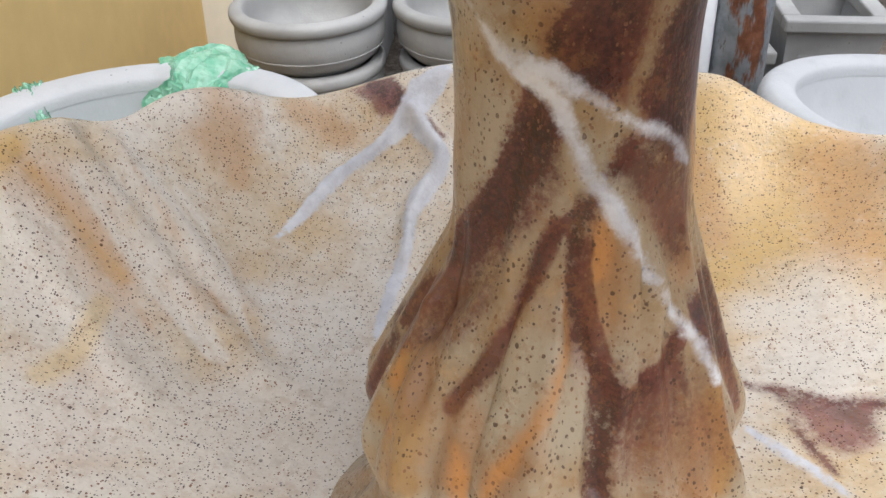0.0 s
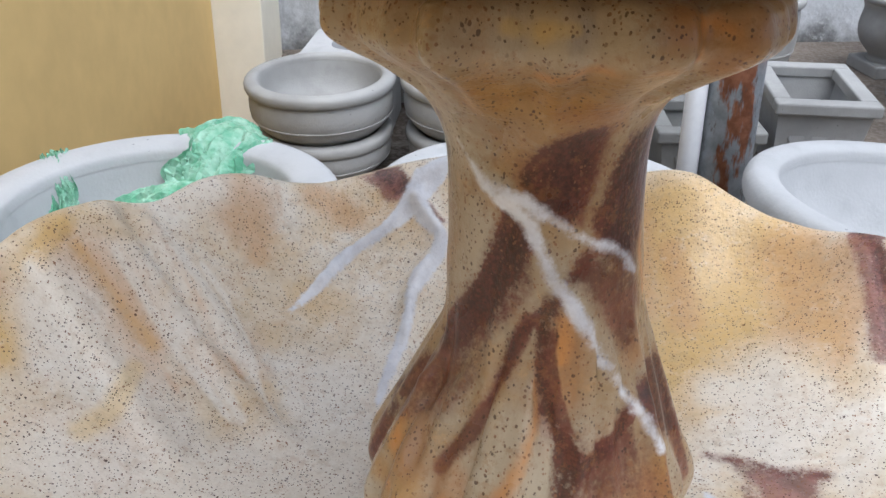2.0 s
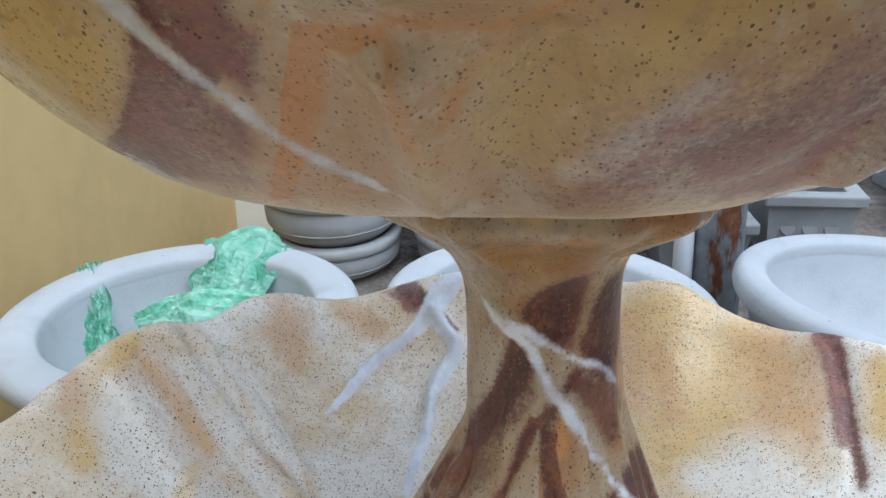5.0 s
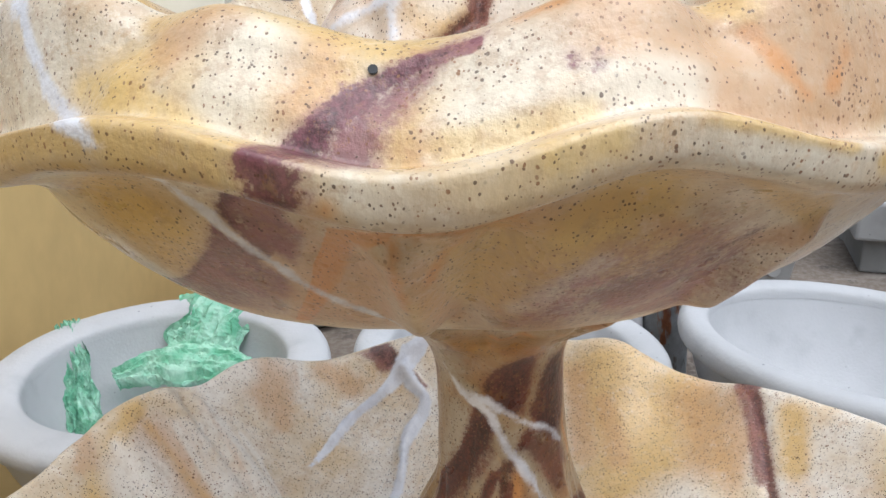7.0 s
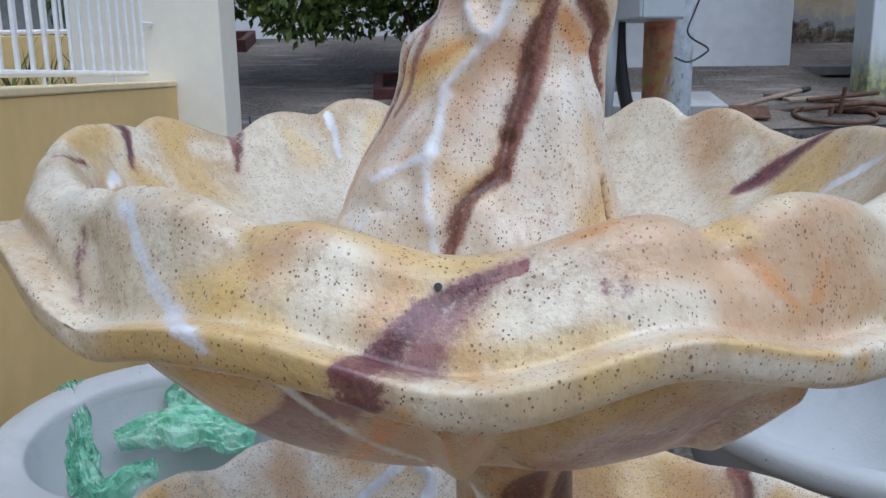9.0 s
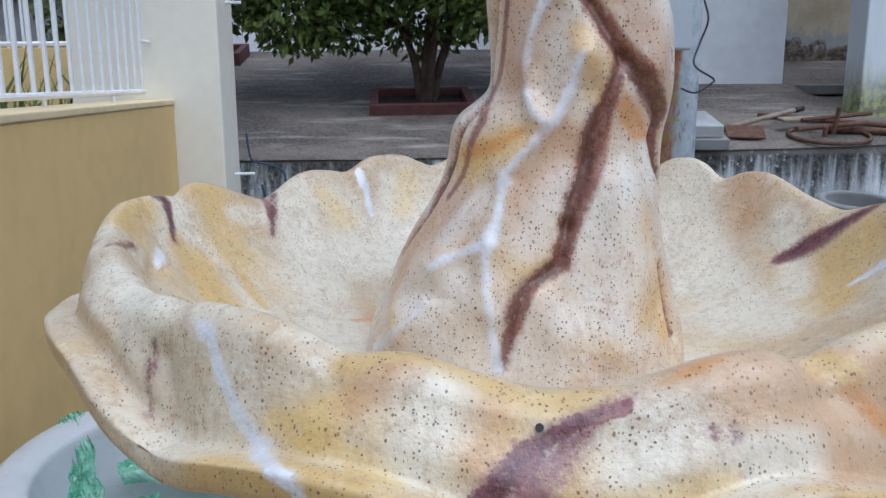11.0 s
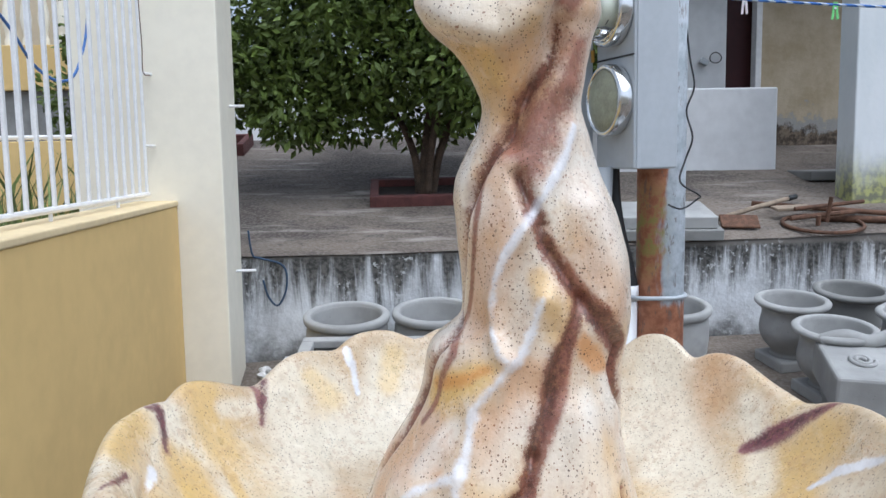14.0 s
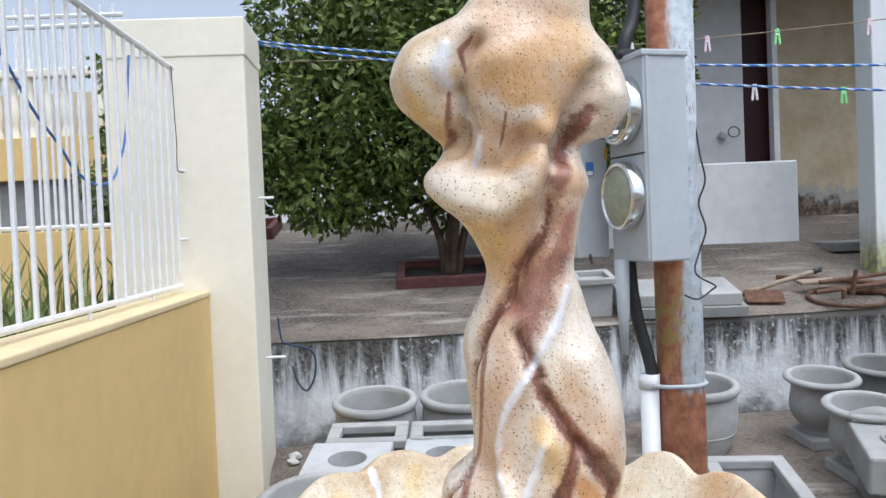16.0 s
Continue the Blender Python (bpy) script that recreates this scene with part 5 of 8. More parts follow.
stroke("figure", "orange", (-149.7, 24.11, 0.0038), (-128.2, 25.00, 0.0036), (-111.9, 26.19, 0.0026))
stroke("figure", "yellow", (-151.3, 10.87, 0.0048), (-143.6, 8.44, 0.0053))
stroke("figure", "ochre", (-117.2, 8.96, 0.0096), (-107.5, 8.18, 0.0083))
stroke("figure", "rust", (-140.9, 16.66, 0.0100), (-125.5, 16.64, 0.0084))
stroke("figure", "brown", (-32.1, 13.42, 0.0007), (-31.0, 10.07, 0.0010), (-31.2, 7.19, 0.0010))
stroke("figure", "yellow", (-33.9, 12.96, 0.0041), (-32.2, 9.62, 0.0048), (-32.3, 5.64, 0.0035))
stroke("figure", "pale", (-85.3, 9.87, 0.0190), (-65.4, 11.38, 0.0193), (-58.9, 17.23, 0.0162))
stroke("figure", "pale", (-128.2, 10.41, 0.0159), (-122.0, 13.16, 0.0126))
stroke("figure", "rust", (-133.8, 17.01, 0.0129), (-127.9, 19.27, 0.0128))
stroke("figure", "wash", (-104.8, 77.23, 0.0014), (-110.9, 75.56, 0.0026), (-109.0, 73.15, 0.0020))
stroke("figure", "wash", (-121.4, 71.02, 0.0014), (-131.6, 68.73, 0.0026), (-157.5, 66.13, 0.0030), (-168.4, 65.47, 0.0021))
stroke("figure", "brown", (-61.2, 58.99, 0.0018), (-66.4, 56.76, 0.0018), (-73.3, 55.25, 0.0022), (-84.3, 54.18, 0.0029), (-97.3, 52.78, 0.0033), (-111.9, 51.72, 0.0033), (-119.8, 50.33, 0.0022), (-120.6, 49.16, 0.0018), (-124.8, 47.82, 0.0022), (-129.8, 46.54, 0.0021), (-135.3, 44.84, 0.0018), (-145.9, 42.31, 0.0022))
patch("figure", "wash", 0.016, (-61.5, 58.73), (-75.0, 54.99), (-110.7, 51.89), (-120.5, 49.05), (-105.9, 44.24), (-97.2, 43.02), (-91.0, 42.57), (-75.0, 45.18), (-61.2, 49.04), (-33.2, 51.91), (-29.6, 55.94), (-25.3, 58.54), (-53.3, 58.93))
patch("figure", "wash", 0.014, (-71.6, 62.04), (-39.1, 64.00), (-45.0, 62.01), (-48.4, 59.82), (-57.2, 58.98), (-61.5, 59.24), (-75.0, 61.24))
stroke("figure", "brown", (-52.9, 68.59, 0.0028), (-53.8, 67.12, 0.0042), (-40.7, 65.80, 0.0039), (-35.5, 64.79, 0.0036), (-40.5, 63.70, 0.0032))
stroke("figure", "wash", (-52.1, 67.72, 0.0042), (-36.5, 65.61, 0.0053), (-53.6, 61.48, 0.0089))
stroke("figure", "brown", (-100.8, 44.70, 0.0010), (-97.5, 43.58, 0.0028), (-93.9, 42.24, 0.0031), (-91.1, 40.29, 0.0031))
stroke("figure", "white", (-118.6, 76.01, 0.0039), (-120.2, 74.12, 0.0050), (-119.7, 72.00, 0.0034))
stroke("figure", "white", (-118.2, 66.18, 0.0026), (-116.2, 64.84, 0.0035), (-119.7, 63.95, 0.0018))
stroke("figure", "white", (-121.2, 69.79, 0.0024), (-125.6, 68.30, 0.0024))
stroke("figure", "rust", (-93.7, 74.78, 0.0221), (-81.8, 75.30, 0.0221), (-83.7, 70.84, 0.0186))
stroke("figure", "ochre", (-97.1, 72.78, 0.0185), (-63.8, 75.57, 0.0225), (-60.5, 72.62, 0.0151))
stroke("figure", "rust", (-86.1, 65.28, 0.0154), (-103.3, 67.06, 0.0151))
stroke("figure", "pale", (-128.1, 61.23, 0.0152), (-102.2, 60.37, 0.0151), (-84.3, 61.80, 0.0111))
stroke("figure", "yellow", (-138.5, 70.53, 0.0114), (-142.6, 68.38, 0.0093))
stroke("figure", "ochre", (-107.7, 55.35, 0.0193), (-126.8, 52.87, 0.0156))
veil("stem", "wash", 0.04, 14, (-98.8, 63.01), (-102.2, 63.83), (-110.0, 64.94), (-115.5, 66.29), (-119.4, 63.97), (-123.6, 61.59), (-132.2, 57.71), (-141.2, 55.11), (-157.5, 51.61), (178.5, 46.43), (-161.8, 45.63), (179.4, 42.54), (176.5, 40.44), (174.6, 37.17), (178.1, 32.20), (-157.1, 35.98), (-142.5, 38.56), (-131.4, 39.63), (-124.5, 44.64), (-121.5, 48.98), (-112.5, 52.02), (-98.5, 55.21), (-93.7, 57.64), (-98.4, 61.01))
patch("stem", "brown", 0.016, (-115.5, 66.03), (-109.9, 64.77), (-102.2, 63.63), (-99.7, 61.84), (-104.4, 59.33), (-112.5, 57.10), (-118.1, 54.34), (-131.8, 51.39), (-143.3, 48.08), (-159.1, 46.52), (-169.5, 47.63), (-155.4, 51.60), (-140.4, 55.03), (-131.4, 57.59), (-122.8, 61.48))
stroke("stem", "brown", (-85.4, 56.92, 0.0020), (-91.1, 54.69, 0.0025), (-94.0, 51.92, 0.0021), (-94.9, 49.04, 0.0020), (-92.4, 45.94, 0.0022), (-88.1, 43.22, 0.0024), (-81.3, 40.75, 0.0028), (-79.1, 37.63, 0.0028), (-78.7, 33.51, 0.0032), (-79.2, 29.48, 0.0034))
veil("stem", "wash", 0.045, 8, (-86.8, 42.98), (-81.3, 41.87), (-76.8, 40.75), (-73.1, 39.33), (-64.1, 40.35), (-58.5, 41.32), (-51.3, 42.53), (-48.6, 44.06), (-43.6, 39.73), (-40.0, 35.16), (-40.9, 30.56), (-47.7, 26.84), (-81.2, 29.56), (-79.9, 35.56), (-81.7, 39.25))
patch("stem", "brown", 0.016, (-85.5, 43.00), (-76.8, 40.75), (-73.0, 39.25), (-64.1, 40.35), (-57.2, 41.09), (-49.0, 43.87), (-50.8, 40.28), (-60.6, 39.25), (-66.2, 37.38), (-72.2, 36.32), (-76.5, 35.67), (-80.3, 38.67))
veil("stem", "wash", 0.014, 5, (-92.8, 51.93), (-94.1, 49.01), (-91.9, 45.93), (-87.1, 43.50), (-81.2, 41.58), (-76.1, 41.39), (-84.2, 46.05), (-87.7, 50.58), (-84.4, 54.19), (-81.6, 55.80))
veil("upper_basin", "wash", 0.075, 9, (-89.7, 44.15), (-91.6, 44.18), (-94.4, 44.76), (-96.7, 46.45), (-98.4, 47.62), (-99.3, 49.10), (-101.0, 51.17), (-102.3, 52.63), (-103.0, 54.99), (-101.3, 55.61), (-97.5, 55.28), (-95.0, 53.85), (-94.2, 51.24), (-93.1, 49.38), (-91.8, 46.94), (-89.9, 44.99))
patch("upper_basin", "brown", 0.016, (-89.7, 44.18), (-91.7, 44.23), (-94.4, 44.92), (-96.7, 46.47), (-98.3, 47.64), (-99.3, 49.13), (-100.9, 51.19), (-102.2, 52.69), (-102.5, 54.49), (-100.5, 54.42), (-99.7, 52.71), (-98.7, 51.23), (-97.6, 49.79), (-96.6, 48.22), (-94.8, 46.71), (-92.7, 45.24))
veil("upper_basin", "wash", 0.055, 5, (-110.3, 67.62), (-113.0, 65.96), (-116.5, 68.50), (-121.1, 71.22), (-132.2, 74.46), (-127.2, 75.88), (-122.9, 77.50), (-113.8, 77.71), (-108.2, 72.38), (-107.8, 70.68))
veil("upper_basin", "wash", 0.06, 6, (-102.6, 56.46), (-107.4, 61.83), (-110.4, 63.63), (-111.7, 64.81), (-111.2, 65.93), (-110.0, 67.44), (-107.3, 70.33), (-103.1, 65.87), (-104.3, 64.78), (-103.6, 62.61), (-99.3, 55.66))
veil("upper_basin", "orange", 0.016, 5, (-96.7, 63.60), (-102.1, 64.83), (-104.7, 68.23), (-108.2, 72.38), (-114.5, 77.96), (-111.1, 77.53), (-103.9, 71.89), (-100.8, 68.37), (-97.0, 64.47))
patch("upper_basin", "wash", 0.07, (-93.2, 80.07), (-89.3, 73.54), (-85.4, 68.06), (-80.2, 66.61), (-74.0, 64.70), (-71.0, 61.80), (-42.2, 76.61), (-62.3, 76.01), (-67.0, 79.72), (-84.2, 79.52))
stroke("lower_basin", "ochre", (67.1, 26.89, 0.0280), (59.8, 22.92, 0.0490), (49.5, 17.97, 0.0448), (44.8, 14.02, 0.0268))
stroke("lower_basin", "ochre", (54.6, 28.05, 0.0270), (45.6, 23.86, 0.0418), (36.2, 18.99, 0.0343))
stroke("lower_basin", "ochre", (34.0, 27.53, 0.0225), (28.6, 23.99, 0.0215))
stroke("lower_basin", "rust", (70.9, 25.65, 0.0215), (66.6, 19.37, 0.0251))
stroke("lower_basin", "pale", (174.7, 17.07, 0.0326), (168.6, 14.87, 0.0372), (156.2, 12.22, 0.0336), (138.6, 10.86, 0.0294))
stroke("lower_basin", "pale", (-179.8, 15.27, 0.0260), (175.1, 11.43, 0.0326), (160.1, 8.62, 0.0320), (142.5, 7.52, 0.0246))
stroke("lower_basin", "pale", (43.1, 13.31, 0.0165), (37.1, 15.60, 0.0196), (30.6, 16.38, 0.0157))
stroke("lower_basin", "pale", (155.9, 24.64, 0.0160), (156.3, 21.50, 0.0192), (158.8, 17.94, 0.0186))
stroke("upper_basin", "rust", (-78.1, 51.24, 0.0114), (-71.8, 50.85, 0.0137), (-62.4, 50.62, 0.0126))
stroke("upper_basin", "rust", (-61.8, 47.29, 0.0126), (-59.4, 50.05, 0.0107))
stroke("upper_basin", "ochre", (-81.2, 53.83, 0.0043), (-75.7, 54.70, 0.0047), (-68.2, 54.64, 0.0050))
patch("stem", "wash", 0.09, (-81.6, 41.88), (-38.7, 41.73), (-2.0, 26.16), (-39.6, 26.51), (-79.1, 29.91))
stroke("stem", "rust", (-84.1, 76.97, 0.0082), (-60.3, 74.62, 0.0085))
stroke("stem", "orange", (-122.5, 31.78, 0.0012), (-119.9, 29.14, 0.0023), (-118.9, 27.32, 0.0019))
stroke("figure", "pale", (-137.4, 73.89, 0.0098), (-131.6, 71.28, 0.0098), (-138.3, 68.98, 0.0077))
stroke("figure", "pale", (-104.1, 70.00, 0.0097), (-96.5, 68.32, 0.0097), (-86.2, 68.76, 0.0074))
stroke("figure", "pale", (-162.4, 46.46, 0.0096), (-152.0, 42.81, 0.0095))
stroke("figure", "pale", (-45.0, 43.76, 0.0101), (-53.6, 38.96, 0.0098))
stroke("figure", "rust", (-93.8, 79.49, 0.0188), (-75.0, 79.35, 0.0188))
stroke("figure", "wash", (-97.3, 68.85, 0.0014), (-99.9, 66.37, 0.0017), (-98.2, 65.28, 0.0011))
stroke("figure", "yellow", (-122.2, 56.93, 0.0100), (-127.3, 54.19, 0.0086))
stroke("upper_basin", "pale", (139.6, 38.60, 0.0373), (147.2, 27.62, 0.0436), (170.8, 16.96, 0.0347))
stroke("upper_basin", "pale", (114.7, 37.37, 0.0205), (121.8, 29.57, 0.0290))
stroke("upper_basin", "pale", (48.3, 36.95, 0.0293), (34.4, 27.39, 0.0400), (5.3, 21.47, 0.0346))
stroke("upper_basin", "pale", (27.3, 38.83, 0.0176), (10.9, 28.50, 0.0239))
stroke("lower_basin", "rust", (140.3, 27.58, 0.0042), (139.1, 22.64, 0.0050), (141.7, 16.12, 0.0047))
stroke("lower_basin", "rust", (148.9, 26.40, 0.0048), (148.9, 21.55, 0.0055), (151.1, 17.66, 0.0046))
stroke("lower_basin", "pale", (126.6, 10.00, 0.0167), (148.9, 6.51, 0.0267), (166.1, 5.97, 0.0250))
stroke("figure", "pale", (-134.5, 16.77, 0.0136), (-124.9, 20.38, 0.0135))
stroke("figure", "pale", (-62.4, 23.59, 0.0102), (-57.8, 18.36, 0.0134))
stroke("upper_basin", "rust", (-85.9, 47.36, 0.0095), (-81.7, 47.88, 0.0114), (-74.3, 47.07, 0.0119), (-67.4, 48.49, 0.0142))
stroke("upper_basin", "ochre", (-72.2, 59.77, 0.0081), (-58.9, 65.31, 0.0095), (-65.4, 55.34, 0.0059))
stroke("upper_basin", "rust", (-76.2, 65.42, 0.0088), (-64.6, 68.60, 0.0096), (-58.0, 66.30, 0.0097))
stroke("upper_basin", "rust", (-73.0, 43.26, 0.0082), (-70.1, 44.93, 0.0081), (-60.3, 44.36, 0.0107))
stroke("upper_basin", "pale", (134.4, 39.93, 0.0239), (127.0, 36.80, 0.0294), (126.3, 33.43, 0.0243))
stroke("upper_basin", "pale", (155.3, 38.45, 0.0129), (146.4, 39.69, 0.0135))
stroke("upper_basin", "yellow", (131.3, 38.45, 0.0145), (128.0, 34.95, 0.0194))
stroke("upper_basin", "orange", (-72.3, 46.40, 0.0016), (-70.6, 48.78, 0.0024), (-68.9, 50.22, 0.0016))
stroke("upper_basin", "orange", (-64.9, 47.91, 0.0021), (-66.3, 49.46, 0.0029))
stroke("lower_basin", "yellow", (166.0, 18.98, 0.0125), (160.5, 18.71, 0.0131), (153.2, 20.01, 0.0104))
stroke("lower_basin", "ochre", (150.3, 26.83, 0.0093), (149.8, 23.47, 0.0107), (149.0, 20.78, 0.0093))
stroke("lower_basin", "pale", (140.7, 26.18, 0.0027), (138.6, 22.31, 0.0031), (139.0, 16.69, 0.0037), (144.2, 11.29, 0.0048))
stroke("lower_basin", "pale", (156.2, 23.80, 0.0027), (157.1, 19.85, 0.0030), (162.6, 14.90, 0.0032), (165.6, 11.32, 0.0043))
stroke("lower_basin", "pale", (145.9, 24.09, 0.0022), (144.3, 20.51, 0.0030), (148.1, 15.12, 0.0031))
stroke("lower_basin", "pale", (136.2, 24.37, 0.0039), (135.3, 21.92, 0.0047), (136.1, 19.10, 0.0046), (137.3, 17.28, 0.0030))


FZ = 0.03
fountain = thing("fountain", pose(0, 0, FZ), "two-tier fountain painted like veined cream marble, dry", "fountain")
O = (0, 0, FZ)
deg = np.arange(0, 360, 360 / 840)
rad = np.radians(deg)


def round_grid(rs, zs, n, cx=0.0, cy=0.0):
    """Rows of radii and heights, each a number or one per angle."""
    rows = [np.stack([np.broadcast_to(r, rad.shape), np.broadcast_to(z, rad.shape)], -1) for r, z in zip(rs, zs)]
    p = along(rows, n)
    if not isinstance(cx, float):
        cx = np.interp(p[..., 1], *zip(*cx))
    return np.stack([cx + p[..., 0] * np.cos(rad), cy + p[..., 0] * np.sin(rad), p[..., 1]], -1)


# lower basin: a wide shell with a waving rim
rim = periodic([(-180, 0.715), (-150, 0.722), (-120, 0.716), (-90, 0.722), (-60, 0.715), (-30, 0.722), (0, 0.724), (22, 0.722), (33, 0.716), (36, 0.7163), (40, 0.713), (43, 0.711), (46, 0.706), (50, 0.7015), (55, 0.703), (59, 0.713), (63, 0.725), (66, 0.729), (69, 0.727), (72, 0.720), (76, 0.718), (85, 0.724), (97, 0.728), (101, 0.726), (105, 0.7205), (108, 0.7175), (113, 0.711), (116, 0.7105), (118, 0.7135), (121, 0.718), (125, 0.728), (128, 0.731), (131, 0.731), (134, 0.727), (137, 0.7215), (140, 0.722), (142, 0.727), (145, 0.733), (149, 0.736), (153, 0.733), (157, 0.7215), (163, 0.7187), (170, 0.7145)], deg, 1.5)
flute = periodic([(-180, 0.0), (-160, 1), (-140, 0), (-120, 1), (-100, 0), (-80, 1), (-60, 0), (-40, 1), (-20, 0), (0, 1), (14, 0.2), (24, 1), (40, 0.0), (52, 0.9), (64, 0.2), (80, 1), (97, 0.1), (110, 1), (121, 0.0), (130, 0.9), (138, 0.0), (144, 0.8), (149, 0.1), (156, 1), (166, 0.0), (174, 0.9)], deg)
rw = 0.352 + 0.006 * flute
low = round_grid(
    [0.03, 0.09, 0.16, 0.22, 0.275 + 0.005 * flute, 0.315 + 0.007 * flute, rw - 0.012, rw, rw + 0.010, rw + 0.006, 0.33, 0.27, 0.19, 0.12, 0.085, 0.09, 0.15, 0.16, 0.10],
    [0.606, 0.605, 0.610, 0.626, 0.652, rim - 0.034, rim - 0.007, rim + 0.002, rim - 0.008, rim - 0.026, 0.655, 0.60, 0.545, 0.47, 0.34, 0.16, 0.07, FZ, FZ],
    260)
painted("lower_basin", low, "lower_basin", M_STONE, fountain, -1.0, O, carve=[("white", 0.006, 0.0022)])

# stem: drapery gathered at the neck, a spreading collar under the upper basin
fold = 0.8 * np.sin(rad * 7 + 0.6) + 0.5 * np.sin(rad * 11 + 2.0) + 0.35 * np.sin(rad * 17) + 0.3 * np.sin(rad * 29 + 1.0)
col = 1 + 0.04 * np.sin(rad * 2 + 2.4) + 0.04 * np.sin(rad * 5) + 0.04 * np.sin(rad * 9 + 1) + 0.032 * np.sin(rad * 16 + 2) + 0.018 * np.sin(rad * 27)
lean = [(0.60, 0.0080), (0.65, 0.0080), (0.684, 0.0075), (0.704, 0.0075), (0.732, 0.0110), (0.757, 0.0140), (0.79, 0.0120), (0.807, 0.0112), (0.847, 0.0095), (0.865, 0.0070), (0.877, 0.0080), (0.895, 0.0080)]
stem = round_grid(
    [0.106, 0.090 + 0.004 * fold, 0.072 + 0.005 * fold, 0.0670 + 0.005 * fold, 0.0720 + 0.005 * fold, 0.0765 + 0.0045 * fold, 0.0670 + 0.004 * fold, 0.0550 + 0.003 * fold, 0.0450 + 0.002 * fold, 0.0425 + 0.001 * fold, 0.0412, 0.0404, 0.0400, 0.0405, 0.0435, 0.0490, 0.0575 * col, 0.0650 * col, 0.0760 * col, 0.0840 * col, 0.0840 * col, 0.080 * col, 0.05],
    [0.604, 0.611, 0.630, 0.652, 0.668, 0.684, 0.704, 0.732, 0.757, 0.772, 0.790, 0.807, 0.834, 0.847, 0.857, 0.865, 0.872, 0.877, 0.8825, 0.889, 0.897, 0.906, 0.912],
    300, lean, -0.004)
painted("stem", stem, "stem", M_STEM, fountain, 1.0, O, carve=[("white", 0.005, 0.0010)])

# upper basin: scalloped bowl, its rim rolled outward to a waving lip
CREST = [(-174, 1.072), (-165, 1.066), (-154, 1.058), (-144.5, 1.0517), (-137, 1.056), (-133, 1.054), (-129.5, 1.0601), (-123, 1.062), (-119.5, 1.0601), (-114, 1.048), (-108.5, 1.0517), (-102.5, 1.0451), (-96.5, 1.0385), (-90, 1.0408), (-84, 1.051), (-80, 1.054), (-77.5, 1.0528), (-74, 1.0475), (-69, 1.0566), (-65.5, 1.059), (-60.5, 1.0558), (-53.5, 1.0465), (-48, 1.054), (-44, 1.050), (-34, 1.074), (-22, 1.056), (-10, 1.066), (-4, 1.065), (2, 1.067), (7, 1.066), (11, 1.062), (15, 1.0555), (18, 1.052), (22, 1.0545), (26, 1.058), (30, 1.065), (34, 1.072), (37, 1.0735)]
CREST += [(40, 1.072), (42, 1.068), (44, 1.062), (46, 1.071), (48, 1.077), (51, 1.081), (54, 1.080), (56, 1.077), (58, 1.070), (61, 1.061), (64, 1.066), (70, 1.079), (78, 1.080), (85, 1.070), (92, 1.080), (100, 1.079), (105, 1.069), (107, 1.074), (110, 1.080), (114, 1.082), (118, 1.081), (121, 1.075), (123.5, 1.0665), (126, 1.071), (131, 1.0745), (135, 1.072), (138, 1.065), (141, 1.058), (144, 1.054), (147, 1.057), (151, 1.064), (156, 1.072), (160, 1.075), (163, 1.072), (165.5, 1.066), (168, 1.070), (173, 1.073), (180, 1.074)]
crest = periodic(CREST, deg, 1.2)
reach = periodic([(-180, 0.0), (-165, -0.002), (-150, -0.003), (-140, -0.006), (-131, -0.009), (-122, -0.003), (-112, 0.0), (-90, 0.0), (-72, -0.001), (-62, -0.007), (-50, -0.008), (-38, -0.010), (-25, -0.011), (-12, -0.010), (0, -0.010), (20, -0.005), (40, 0.0), (120, 0.0)], deg)
flare = periodic([(-180, 0.002), (-165, 0.002), (-152, 0.001), (-140, 0.0), (-90, 0.0), (0, 0.0), (90, 0.0), (150, 0.0)], deg)
lip = periodic([(-180, 1.012), (-165, 1.020), (-155, 1.028), (-148, 1.0275), (-142, 1.022), (-136, 1.009), (-131, 1.001), (-127, 1.003), (-121, 1.0107), (-115.5, 1.0146), (-110.5, 1.015), (-106.5, 1.0125), (-101, 1.0049), (-98, 1.0009), (-95.5, 0.999), (-92.5, 1), (-90, 1.0024), (-84.5, 1.0109), (-82, 1.0149), (-79, 1.0161), (-76.5, 1.0142), (-73, 1.0089), (-68, 1.0026), (-50, 0.998), (-36, 1.002), (-20, 1.014), (0, 1.004), (20, 1.012), (45, 1.002), (70, 1.012), (95, 1.002), (120, 1.012), (145, 1.002), (165, 1.012)], deg)
lobe = (crest - 1.066) / 0.012
hull = periodic([(-180, 0.3), (-150, -0.6), (-125, 0.9), (-100, -0.5), (-80, 0.6), (-55, -0.7), (-30, 0.8), (0, -0.5), (30, 0.7), (60, -0.6), (90, 0.5), (120, -0.6), (150, 0.6)], deg)
